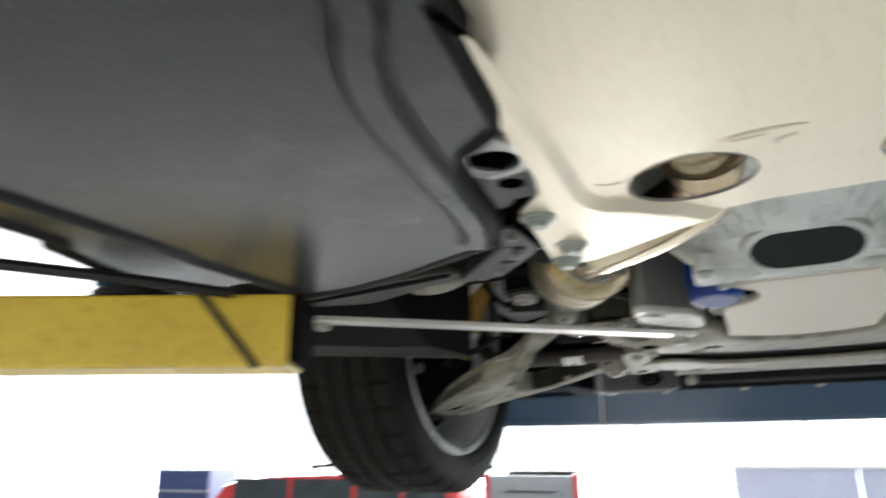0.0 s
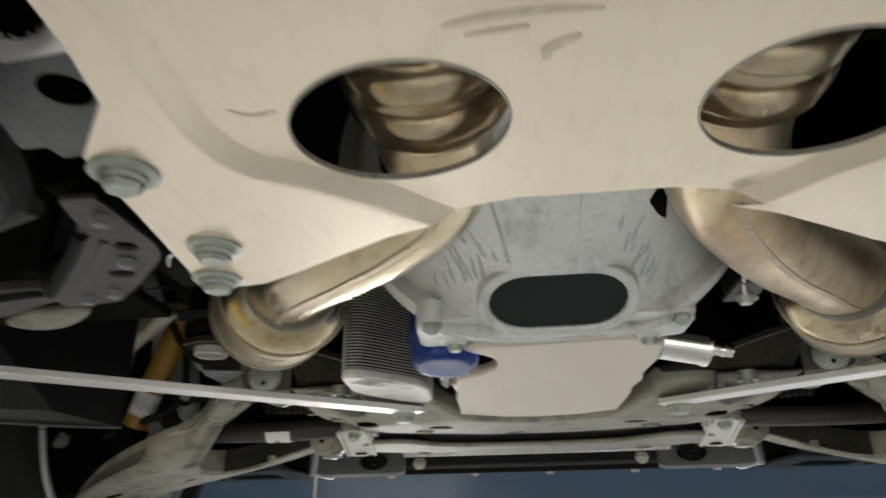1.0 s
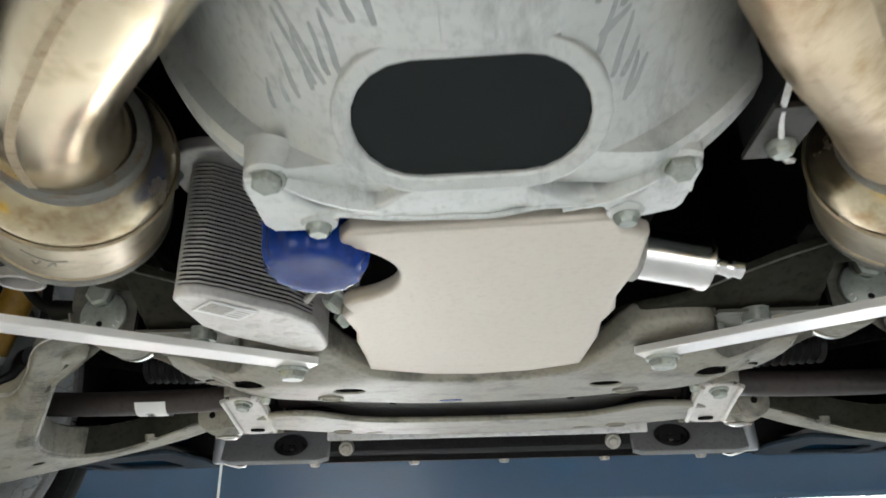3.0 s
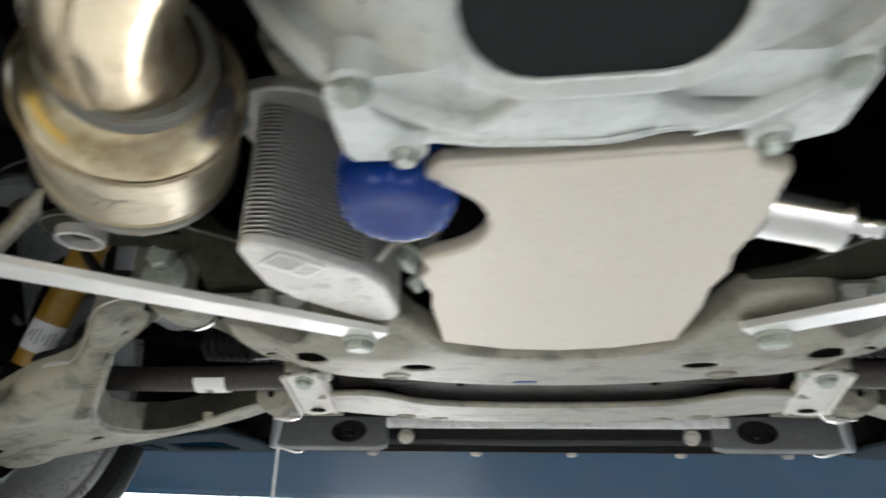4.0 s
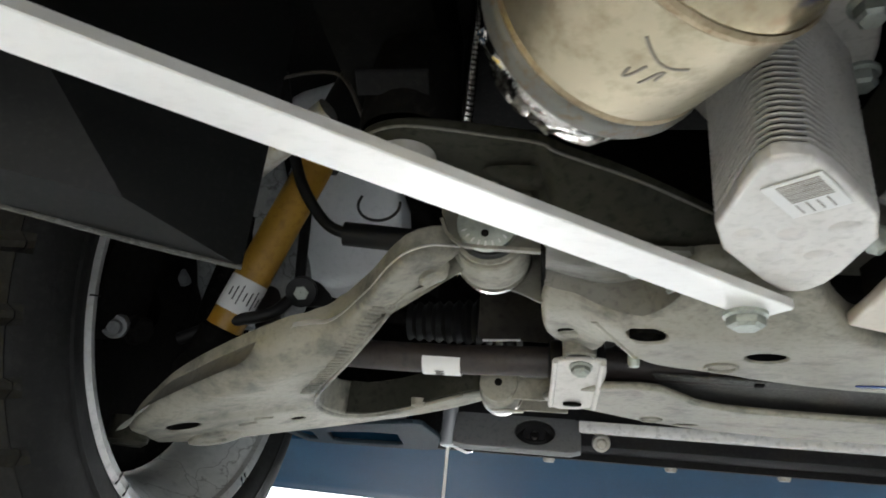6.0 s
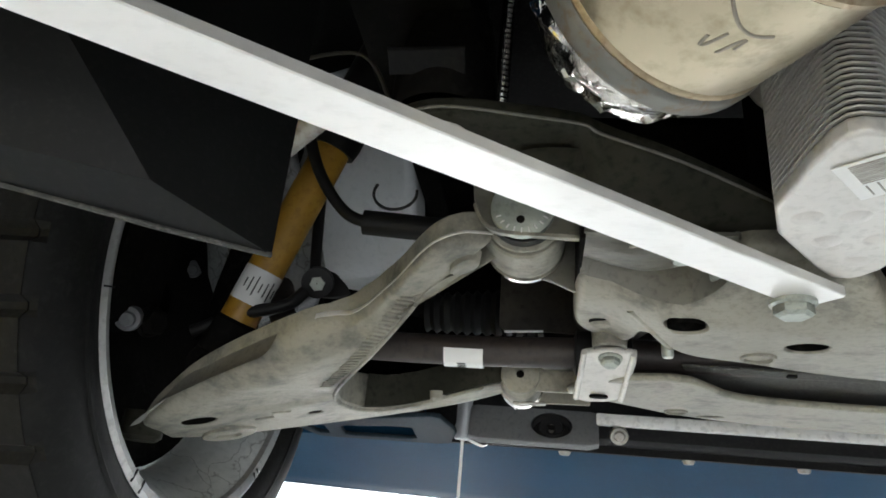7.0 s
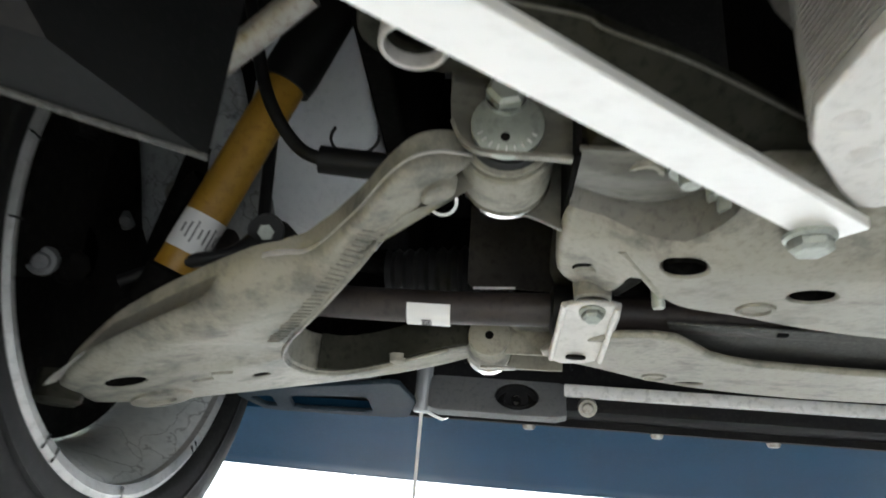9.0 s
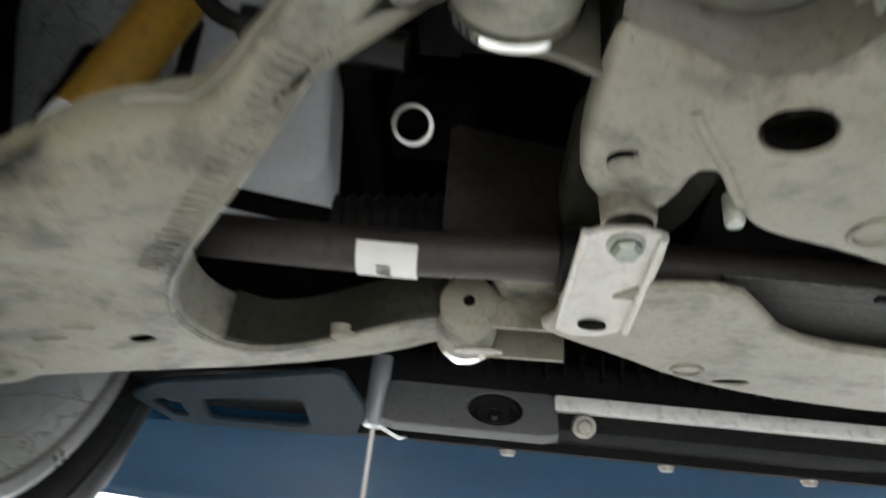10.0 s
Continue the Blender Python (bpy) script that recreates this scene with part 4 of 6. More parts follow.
    o = [(-0.058, 1.19)] + arc + [(-0.090, 1.322), (-0.088, 1.34), (-0.097, 1.352), (-0.095, 1.40), (-0.101, 1.43), (-0.104, 1.49), (-0.108, 1.535), (-0.05, 1.567), (0.0, 1.575), (0.055, 1.567), (0.108, 1.540), (0.111, 1.48), (0.113, 1.44), (0.110, 1.395), (0.116, 1.36), (0.112, 1.33), (0.117, 1.27), (0.114, 1.215), (0.098, 1.205), (0.09, 1.186)]
    part("sump", warp(slab(o, 1.9235, 1.936, b=0.004), sloped), M["pan"], t)
    # near-black body: the shaded gap round the filter is put into colour
    part("upper_sump", warp(slab(loop_offset(ccw(o), 0.012), 1.9355, 1.995, b=0.002), sloped), M["dark"], t, "set-back upper pan body, coloured as shade")
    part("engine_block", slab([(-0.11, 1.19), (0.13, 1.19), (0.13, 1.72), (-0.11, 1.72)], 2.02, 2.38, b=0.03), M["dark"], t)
    part("side_casting", slab([(-0.105, 1.31), (-0.075, 1.31), (-0.075, 1.5), (-0.105, 1.5)], 1.955, 2.06, b=0.01), M["grime_shade"], t)
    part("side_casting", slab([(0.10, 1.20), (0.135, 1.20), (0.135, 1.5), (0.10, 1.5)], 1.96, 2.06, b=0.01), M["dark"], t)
    part("mount_casting", box(-0.150, 1.262, 2.075, 0.075, 0.05, 0.07, 0.012), M["cast"], t, "pale cast engine bracket")
    part("mount_casting", lathe([(0, 2.035), (0.018, 2.036), (0.022, 2.042), (0.022, 2.09)], 24, Matrix.Translation((-0.128, 1.288, 0))), M["cast"], t, "pale cast engine bracket")
    part("drain_plug", bolt_mesh((-0.100, 1.355, 1.945), (-0.55, -0.1, -0.83), 0.0085, 0.012, 1.5), M["zinc"], t, "steel drain plug")
    part("drain_plug", bolt_mesh((-0.104, 1.405, 1.945), (-0.7, 0, -0.7), 0.007, 0.01, 1.4), M["zinc"], t)
    return t


def oil_filter():
    t = thing("oil_filter", (-0.092, 1.250, 1.93), "glossy blue spin-on oil filter canister with fluted end", "oil filter")
    bm = lathe([(0, 1.9215), (0.010, 1.9213), (0.020, 1.9208), (0.0265, 1.9208), (0.0295, 1.9216), (0.0318, 1.9236), (0.0338, 1.9275), (0.0352, 1.932), (0.0358, 1.940), (0.0362, 1.946), (0.0375, 1.949), (0.0378, 1.953), (0.0372, 1.957), (0.0372, 2.05), (0, 2.05)], 120, Matrix.Translation((-0.092, 1.250, 0)))
    for v in bm.verts:
        dx, dy = v.co.x + 0.092, v.co.y - 1.250
        r = math.hypot(dx, dy)
        if 0.026 < r and v.co.z < 1.947:
            k = 1 - 0.05 * (0.5 + 0.5 * math.cos(15 * math.atan2(dy, dx)))
            v.co.x, v.co.y = -0.092 + dx * k, 1.250 + dy * k
    lean = Matrix.Translation((-0.0905, 1.241, 1.9220)) @ Matrix.Rotation(radians(-8), 4, "X") @ Matrix.Diagonal((0.97, 0.97, 1, 1)) @ Matrix.Translation((0.092, -1.250, -1.924))
    bm = moved(bm, lean)
    part("canister", bm, M["blue"], t)
    part("adapter", lathe([(0.03, 2.04), (0.048, 2.045), (0.05, 2.07), (0.03, 2.09)], 32, Matrix.Translation((-0.092, 1.250, 0))), M["cast_dark"], t, "dull cast filter adapter")
    return t


def oil_cooler():
    t = thing("oil_cooler", (-0.165, 1.37, 1.93), "stacked-plate aluminium oil cooler with a barcode label", "oil cooler")
    o = ccw(rounded([(-0.214, 1.372), (-0.209, 1.296), (-0.202, 1.283), (-0.182, 1.285), (-0.124, 1.352), (-0.126, 1.430), (-0.137, 1.451), (-0.155, 1.450)], 1, 0.2))
    part("end_plate", slab(o, 1.9235, 1.934, b=0.003), M["cooler_face"], t, "pale pressed end face")
    n, z0, pitch = 29, 1.9345, 0.0034
    for i in range(n):
        part("plate", slab(o, z0 + i * pitch, z0 + i * pitch + 0.0013, b=0.0005, seg=2), M["cooler"], t)
    # near-black core close behind the rims paints the shade between plates
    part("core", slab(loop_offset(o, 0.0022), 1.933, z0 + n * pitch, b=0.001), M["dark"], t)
    fl = [(-0.235, 1.29), (-0.20, 1.262), (-0.15, 1.278), (-0.118, 1.33), (-0.112, 1.40), (-0.15, 1.46), (-0.225, 1.39)]
    zt = z0 + n * pitch
    part("flange", slab(rounded(fl, 2), zt, zt + 0.012, b=0.003), M["cooler"], t)
    part("neck", slab(loop_offset(o, 0.01), zt + 0.01, zt + 0.08, b=0.004), M["cast_dark"], t)
    for x, y in ((-0.139, 1.303), (-0.122, 1.36), (-0.229, 1.30)):
        bolt((x, y, zt), DOWN, t, 0.008, 0.01, 1.4)
    for x, y in ((-0.171, 1.363), (-0.147, 1.353), (-0.148, 1.390), (-0.174, 1.394), (-0.194, 1.365), (-0.148, 1.422)):
        part("dimple", lathe([(0, -0.0016), (0.006, -0.0012), (0.009, 0.0004)], 16, Matrix.Translation((x, y, 1.9235))), M["cooler_face"], t)
    part("vent_pipe", tube([(-0.1097, 1.350, 1.990), (-0.1153, 1.348, 1.967), (-0.1085, 1.348, 1.961), (-0.1106, 1.348, 1.955), (-0.119, 1.348, 1.947), (-0.1274, 1.350, 1.938)], 0.0033, 10), M["ring"], t, "thin bent grey pipe")
    lab = Matrix.Translation((-0.178, 1.3175, 1.9225)) @ Matrix.Rotation(radians(50), 4, "Z") @ Matrix.Diagonal((0.80, 1.28, 1, 1))
    l = part("label", moved(box(0, 0, 0, 0.048, 0.023, 0.0008, 0.0003), lab), M["label"], t, "white barcode label")
    for i in range(12):
        part("printed_bar", moved(box(-0.0205 + i * 0.0021, -0.0015, -0.0006, 0.0007 + 0.0005 * (i * 7 % 3 == 0), 0.016, 0.0004, 0.0001), lab), M["ring"], l)
    for i in range(4):
        part("printed_bar", moved(box(0.013, -0.006 + i * 0.004, -0.0006, 0.015 - 0.002 * (i % 2), 0.0007, 0.0004, 0.0001), lab), M["ring"], l)
    return t


def pipe_and_converter(s):
    pipe_m = M["pipe"] if s > 0 else M["pipe_burnt"]
    t = thing("exhaust_downpipe", (s * -0.2, 1.1, 1.98), "gold heat-tinted steel exhaust pipe with weld seam" if s > 0 else "burnt brown-gold steel exhaust pipe with patchy stains", "exhaust pipe", "exhaust pipes")
    if s > 0:
        path = [(-0.232, 1.185, 1.992), (-0.222, 1.155, 1.984), (-0.196, 1.112, 1.974), (-0.150, 1.062, 1.968), (-0.104, 1.018, 1.968), (-0.068, 0.975, 1.972), (-0.059, 0.932, 1.979), (-0.055, 0.89, 1.986), (-0.058, 0.80, 1.992), (-0.07, 0.6, 1.995), (-0.07, 0.1, 1.995)]
    else:
        track = [(0.285, 1.224, 1.988), (0.262, 1.195, 1.982), (0.230, 1.152, 1.976), (0.184, 1.094, 1.972), (0.141, 1.030, 1.972), (0.115, 0.980, 1.974), (0.102, 0.940, 1.979), (0.097, 0.89, 1.986), (0.098, 0.80, 1.992), (0.10, 0.6, 1.995), (0.10, 0.1, 1.995)]
        path = [(*mirrored(x, y), z) for x, y, z in track]
    r = 0.033 if s > 0 else 0.0365
    rj = 0.041
    flare = [1 + (rj / r - 1) * max(0.0, 1 - i / 20) ** 1.4 for i in range(81)]
    part("pipe", flip(tube(path[:7], r, 36, flare[:49], smooth=8), s), pipe_m, t)
    part("rear_pipe", flip(tube(path[6:], r * 0.985, 36, smooth=8), s), M["pipe_burnt"], t, "brown heat-stained pipe length")
    sp = spline(path, 8)
    seam = []
    for i in range(3, 45):
        tan = (sp[i + 1] - sp[i - 1]).normalized()
        v = Vector((0.05, -0.42, -0.9))
        v = (v - tan * v.dot(tan)).normalized()
        seam.append(sp[i] + v * (r * flare[i] * 0.997))
    part("weld_seam", flip(sweep(seam, [(-0.0024, -0.0006), (0.0024, -0.0006), (0.0024, 0.0006), (-0.0024, 0.0006)]), s), M["seam"], t, "dull welded seam")
    for y in (0.838, 0.872):
        p = min(sp, key=lambda q: abs(q.y - y))
        part("clamp_ring", flip(lathe([(0.032, -0.016), (0.037, -0.015), (0.043, -0.010), (0.0445, -0.004), (0.0425, -0.001), (0.0425, 0.001), (0.0445, 0.004), (0.043, 0.010), (0.037, 0.015), (0.032, 0.016)], 36, along(p, (0, 1, 0.05))), s), M["cone"], t, "burnt gold clamp band")
    c = thing("catalytic_converter", (s * -0.26, 1.24, 1.99), "rounded beige steel catalytic converter with rusty weld bands", "catalytic converter", "catalytic converters")
    axis = Vector((-0.49, 0.868, 0.075)).normalized()
    j = Vector(path[0]) - axis * 0.012
    m = along(j, axis)
    prof = [(rj, 0.004), (0.0445, 0.006), (0.049, 0.009), (0.057, 0.016), (0.062, 0.027), (0.0635, 0.036)]
    part("inlet_cone", flip(lathe(prof, 48, m), s), M["cone"], c, "domed end cone with rust stains")
    part("joint_ring", flip(lathe([(rj - 0.004, -0.008), (rj + 0.0025, -0.008), (rj + 0.0042, -0.005), (rj + 0.0032, -0.002), (rj + 0.0048, 0.002), (rj + 0.0042, 0.006), (rj + 0.001, 0.009)], 40, m), s), M["band"], c, "dull grey double welded collar")
    part("weld_band", flip(lathe([(0.0632, 0.030), (0.0648, 0.032), (0.0648, 0.0345), (0.0632, 0.036)], 48, m), s), M["seam"], c)
    part("can", flip(lathe([(0.0632, 0.034), (0.0642, 0.05), (0.0645, 0.095), (0.0635, 0.104)], 48, m), s), M["cat"], c)
    part("end_ring", flip(lathe([(0.0635, 0.105), (0.0656, 0.1065), (0.0664, 0.109), (0.0660, 0.114), (0.0664, 0.1155), (0.0655, 0.118), (0.0605, 0.119), (0.03, 0.1195)], 48, m), s), M["band"], c, "dull grey rolled end ring")
    part("rust_line", flip(lathe([(0.0634, 0.1010), (0.0646, 0.1022), (0.0650, 0.104), (0.0640, 0.106)], 48, m), s), M["seam"], c, "rusty weld line")
    foil = lathe([(p.x, p.y) for p in spline([(0.0575, 0.117, 0), (0.0590, 0.124, 0), (0.0575, 0.138, 0), (0.049, 0.150, 0), (0.036, 0.159, 0), (0.02, 0.164, 0), (0.004, 0.165, 0)], 5)], 84, m)
    for v in foil.verts:
        for k, amp in ((60, 0.0042), (170, 0.0026)):
            q = v.co * k
            v.co += Vector((noise.noise(q), noise.noise(q + Vector((7, 0, 0))), noise.noise(q + Vector((0, 9, 0))))) * amp
    part("foil_wrap", flip(foil, s), M["foil"], c, "crumpled silver heat foil", 30)
    if s > 0:
        inv = m.to_3x3()
        def on_can(a, h, out=-0.0004):
            return m @ Vector(((0.0645 + out) * math.cos(a), (0.0645 + out) * math.sin(a), h))
        base = math.atan2(*(reversed((inv.inverted() @ Vector((0.22, -0.5, -0.85)))[:2])))
        pts = [on_can(base + 0.22 - 0.4 * k / 8, 0.050 + 0.009 * math.sin(k / 8 * 2.4)) for k in range(9)]
        part("chalk_mark", tube(pts, 0.0008, 8, smooth=3), M["pen"], c, "dark handwritten pen mark")
        for k in range(2):
            pts = [on_can(base + 0.10 - 0.13 * k + 0.04 * math.cos(q), 0.068 + 0.006 * math.sin(q * 1.5 + k)) for q in (0, 0.9, 1.8, 2.7, 3.6)]
            part("chalk_mark", tube(pts, 0.0008, 8, smooth=3), M["pen"], c, "dark handwritten pen mark")
    return t


def solenoid():
    t = thing("oil_level_sensor", (0.16, 1.36, 1.96), "silver cylindrical sensor with a short pipe stub", "sensor")
    a = Vector((0.126, 1.335, 1.963))
    w = Vector((0.95, 0.16, -0.15)).normalized()
    part("body", lathe([(0, 0), (0.018, 0), (0.020, 0.004), (0.020, 0.053), (0.0215, 0.055), (0.0215, 0.060), (0.018, 0.062), (0, 0.062)], 32, along(a, w)), M["chrome"], t)
    part("stub", lathe([(0.007, 0.060), (0.007, 0.066), (0.0082, 0.068), (0.007, 0.070), (0.007, 0.076), (0.0085, 0.079), (0.007, 0.082), (0.0075, 0.088), (0, 0.089)], 18, along(a, w)), M["chrome"], t)
    part("collar", lathe([(0.0195, -0.004), (0.0225, -0.003), (0.0225, 0.006), (0.0202, 0.008)], 28, along(a, w)), M["ring"], t, "dull clamp collar")
    part("mount", box(0.118, 1.335, 1.962, 0.016, 0.03, 0.04, 0.004), M["ring"], t)
    return t


def subframe():
    t = thing("front_subframe", (0, 1.6, 1.92), "dusty pressed metal front subframe crossmember with drain holes", "subframe")
    left = [(-0.001, 1.520), (-0.05, 1.513), (-0.085, 1.497), (-0.112, 1.468), (-0.132, 1.440), (-0.165, 1.430), (-0.200, 1.430), (-0.212, 1.437), (-0.216, 1.4595), (-0.222, 1.472), (-0.232, 1.484), (-0.245, 1.4924), (-0.262, 1.496), (-0.280, 1.4944), (-0.296, 1.490), (-0.309, 1.484), (-0.311, 1.520), (-0.310, 1.566), (-0.306, 1.592), (-0.290, 1.614), (-0.266, 1.612), (-0.257, 1.590), (-0.255, 1.562), (-0.247, 1.556), (-0.235, 1.574), (-0.222, 1.590), (-0.205, 1.600), (-0.165, 1.610), (-0.12, 1.628), (-0.06, 1.643), (-0.001, 1.647)]
    outline = left[:-1] + [(0.0, 1.647)] + [(-x, y) for x, y in left[::-1][1:]]
    o = rounded(outline, 1)
    holes = [circle(s * 0.133, 1.553, 0.0155, 22, 0.0125) for s in (-1, 1)] + [circle(s * 0.229, 1.517, 0.0145, 22, 0.0125) for s in (-1, 1)]
    rise = lambda x, y, z: (x, y, z + 0.30 * max(0, 1.515 - y) * min(1, max(0, (abs(x) - 0.09) / 0.05)) + 0.020 * max(0, min(1, (abs(x) - 0.235) / 0.05)))
    part("rear_beam", evened(warp(slab(o, 1.9065, 1.936, holes=holes, b=0.008, seg=4, hb=0.002, grid=0.014), rise)), M["beam"], t)
    # near-black cups cover the lit hole walls and colour the holes as shade
    for x, y, hr in ((-0.133, 1.553, 0.0165), (0.133, 1.553, 0.0165), (-0.229, 1.517, 0.0155), (0.229, 1.517, 0.0155)):
        part("hole_shade", evened(lathe([(hr - 0.0018, 1.908), (hr - 0.0018, 1.945), (0, 1.947)], 20, Matrix.Translation((x, y, 0)) @ Matrix.Diagonal((1, 0.83, 1, 1)))), M["dark"], t)
    fl = [(0, 1.730), (-0.10, 1.724), (-0.150, 1.709), (-0.178, 1.675), (-0.205, 1.645), (-0.262, 1.655), (-0.300, 1.700), (-0.312, 1.728), (-0.290, 1.748), (-0.250, 1.770), (-0.195, 1.808), (-0.125, 1.834), (-0.05, 1.845), (0, 1.847)]
    fo = rounded(fl[:-1] + [(0, 1.847)] + [(-x, y) for x, y in fl[::-1][1:-1]], 1)
    part("front_beam", evened(slab(fo, 1.8985, 1.9062, holes=[circle(s * 0.150, 1.806, 0.014, 20, 0.006, s * 12) for s in (-1, 1)], b=0.006, seg=4, hb=0.001)), M["beam"], t)
    # same dark cups give the front slots their shade
    for s in (-1, 1):
        part("hole_shade", evened(lathe([(0.0135, -0.002), (0.0135, 0.03), (0, 0.031)], 20, Matrix.Translation((s * 0.150, 1.806, 1.902)) @ Matrix.Rotation(radians(s * 12), 4, "Z") @ Matrix.Diagonal((1, 0.43, 1, 1)))), M["dark"], t)
    part("crayon_mark", slab(rounded([(-0.045, 1.617), (-0.02, 1.614), (-0.016, 1.620), (-0.04, 1.624)], 2), 1.9055, 1.9062, b=0.0002), M["blue"], t, "small blue crayon smear")
    part("slot_plate", evened(slab([(-0.205, 1.664), (0.205, 1.664), (0.165, 1.79), (-0.165, 1.79)], 1.9165, 1.9195, b=0.0012)), M["felt"], t, "dark grey plate in the slot")
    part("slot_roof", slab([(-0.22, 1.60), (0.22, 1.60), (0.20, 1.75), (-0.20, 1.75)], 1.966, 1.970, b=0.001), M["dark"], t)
    for x in (-0.105, 0.11):
        part("slot_clip", box(x, 1.674, 1.9155, 0.008, 0.006, 0.004, 0.001), M["black"], t)
    for s in (1, -1):
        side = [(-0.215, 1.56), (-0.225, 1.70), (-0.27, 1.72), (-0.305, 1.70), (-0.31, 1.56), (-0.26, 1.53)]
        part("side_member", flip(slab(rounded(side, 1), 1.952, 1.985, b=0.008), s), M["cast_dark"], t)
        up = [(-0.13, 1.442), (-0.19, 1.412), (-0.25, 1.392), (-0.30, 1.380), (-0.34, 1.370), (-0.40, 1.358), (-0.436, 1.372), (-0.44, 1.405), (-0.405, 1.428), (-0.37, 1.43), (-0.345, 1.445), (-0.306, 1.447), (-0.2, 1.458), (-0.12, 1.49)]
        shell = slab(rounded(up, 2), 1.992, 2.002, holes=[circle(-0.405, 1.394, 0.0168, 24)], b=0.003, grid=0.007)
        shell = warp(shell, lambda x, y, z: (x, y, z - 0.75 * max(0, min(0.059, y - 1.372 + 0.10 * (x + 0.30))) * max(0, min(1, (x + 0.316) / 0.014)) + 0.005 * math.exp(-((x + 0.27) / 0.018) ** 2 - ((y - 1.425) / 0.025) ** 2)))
        part("upper_shell", flip(shell, s), M["cast_dark"], t, "dark olive upper shell with an eye")
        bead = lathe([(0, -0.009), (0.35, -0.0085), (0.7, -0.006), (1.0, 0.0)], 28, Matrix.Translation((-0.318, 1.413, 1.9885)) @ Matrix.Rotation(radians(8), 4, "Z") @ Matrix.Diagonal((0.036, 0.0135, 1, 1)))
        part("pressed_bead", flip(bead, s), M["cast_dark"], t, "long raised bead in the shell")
        rear = [(-0.432, 1.370, 1.9915), (-0.40, 1.3575, 1.9915), (-0.34, 1.3695, 1.9915), (-0.312, 1.3765, 1.991), (-0.30, 1.380, 1.986), (-0.25, 1.392, 1.9735), (-0.19, 1.412, 1.956)]
        part("shell_edge", flip(tube(rear, 0.0010, 6), s), M["grime_shade"], t, "pale sheet edge")
        part("ear_ring", flip(lathe([(0.0172, 0.004), (0.0172, -0.0055), (0.0188, -0.0065), (0.0205, -0.005), (0.0205, 0.006)], 28, Matrix.Translation((-0.405, 1.394, 1.988))), s), M["cooler_face"], t, "pale worn eye rim")
        # control arm pivot yoke
        upright = Matrix(((1, 0, 0, 0), (0, 0, 1, 0), (0, 1, 0, 0), (0, 0, 0, 1)))
        # yoke plates take the darker tone, which holds the shade under the brace
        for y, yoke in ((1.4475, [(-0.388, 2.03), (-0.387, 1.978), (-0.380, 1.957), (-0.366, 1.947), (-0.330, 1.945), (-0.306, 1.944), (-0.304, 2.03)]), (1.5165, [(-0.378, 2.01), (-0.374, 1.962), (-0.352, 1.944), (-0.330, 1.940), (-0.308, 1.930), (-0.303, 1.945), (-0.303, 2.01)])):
            part("yoke_plate", flip(moved(slab(rounded(yoke, 1, 0.15), -0.0022, 0.0022, b=0.001), Matrix.Translation((0, y, 0)) @ upright), s), M["recess"], t, "pivot yoke plate darkened as grime and shade")
        part("yoke_lip", flip(sweep(spline([(-0.384, 1.445, 1.968), (-0.378, 1.444, 1.955), (-0.365, 1.4435, 1.9468), (-0.330, 1.4435, 1.9448), (-0.307, 1.4435, 1.9438)], 4), [(-0.004, -0.0012), (0.004, -0.0012), (0.004, 0.0012), (-0.004, 0.0012)]), s), M["beam"], t, "folded lower lip")
        part("eccentric_washer", flip(lathe([(0, 0.005), (0.0205, 0.005), (0.0225, 0.0035), (0.0225, -0.001), (0, -0.001)], 40, along((-0.3505, 1.4445, 1.9655), (0, -1, 0))), s), M["zinc"], t, "round eccentric washer with scale marks")
        for q in range(-4, 5):
            a = radians(270 + q * 16)
            part("scale_mark", flip(box(0, 0, 0, 0.0009, 0.0005, 0.0035, 0.0001, Matrix.Translation((-0.3505 + 0.0182 * math.cos(a), 1.4393, 1.9655 + 0.0182 * math.sin(a))) @ Matrix.Rotation(-a + radians(90), 4, "Y"), seg=1), s), M["strip"], t)
        part("washer_dot", flip(lathe([(0, 0.0056), (0.0030, 0.0056), (0.0030, 0.004)], 12, along((-0.3515, 1.4445, 1.9555), (0, -1, 0))), s), M["dark"], t)
        bolt((-0.352, 1.4395, 1.984), (0, -1, 0), t, 0.0118, 0.010, 1.12, s)
        # pressed bulge and bosses
        bowl, cols = bmesh.new(), []
        for i in range(29):
            x = -0.3085 + 0.097 * i / 28
            e = (x + 0.262) / (0.078 if x < -0.262 else 0.0505)
            far = 1.436 + 0.0605 * math.sqrt(max(0.0, 1 - e * e))
            col = []
            for k in range(19):
                q = k / 18
                y = 1.428 + (far - 1.428) * q
                wall = max(0.0, min(1.0, (q - 0.82) / 0.18))
                low = 1.9095 + 0.020 * max(0, min(1, (-x - 0.235) / 0.05)) + 0.30 * max(0, 1.515 - y) * 0.6
                high = 1.941 + 0.006 * max(0.0, min(1.0, (q - 0.5) / 0.3)) + 0.10 * max(0, 1.46 - y) + 0.02 * max(0, -x - 0.28) - 0.0065 * math.exp(-((y - 1.477) / 0.009) ** 2 - ((x + 0.262) / 0.030) ** 2) - 0.005 * math.exp(-((y - 1.448) / 0.009) ** 2 - ((x + 0.275) / 0.022) ** 2)
                col.append(bowl.verts.new((x, y, high + (low - high) * wall * wall * (3 - 2 * wall))))
            cols.append(col)
        # wall faces split off: the recess's band of shade is put into their colour
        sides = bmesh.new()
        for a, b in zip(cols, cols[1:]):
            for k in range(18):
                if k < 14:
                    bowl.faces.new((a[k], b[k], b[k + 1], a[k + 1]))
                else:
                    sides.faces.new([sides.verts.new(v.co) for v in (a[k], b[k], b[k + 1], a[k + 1])])
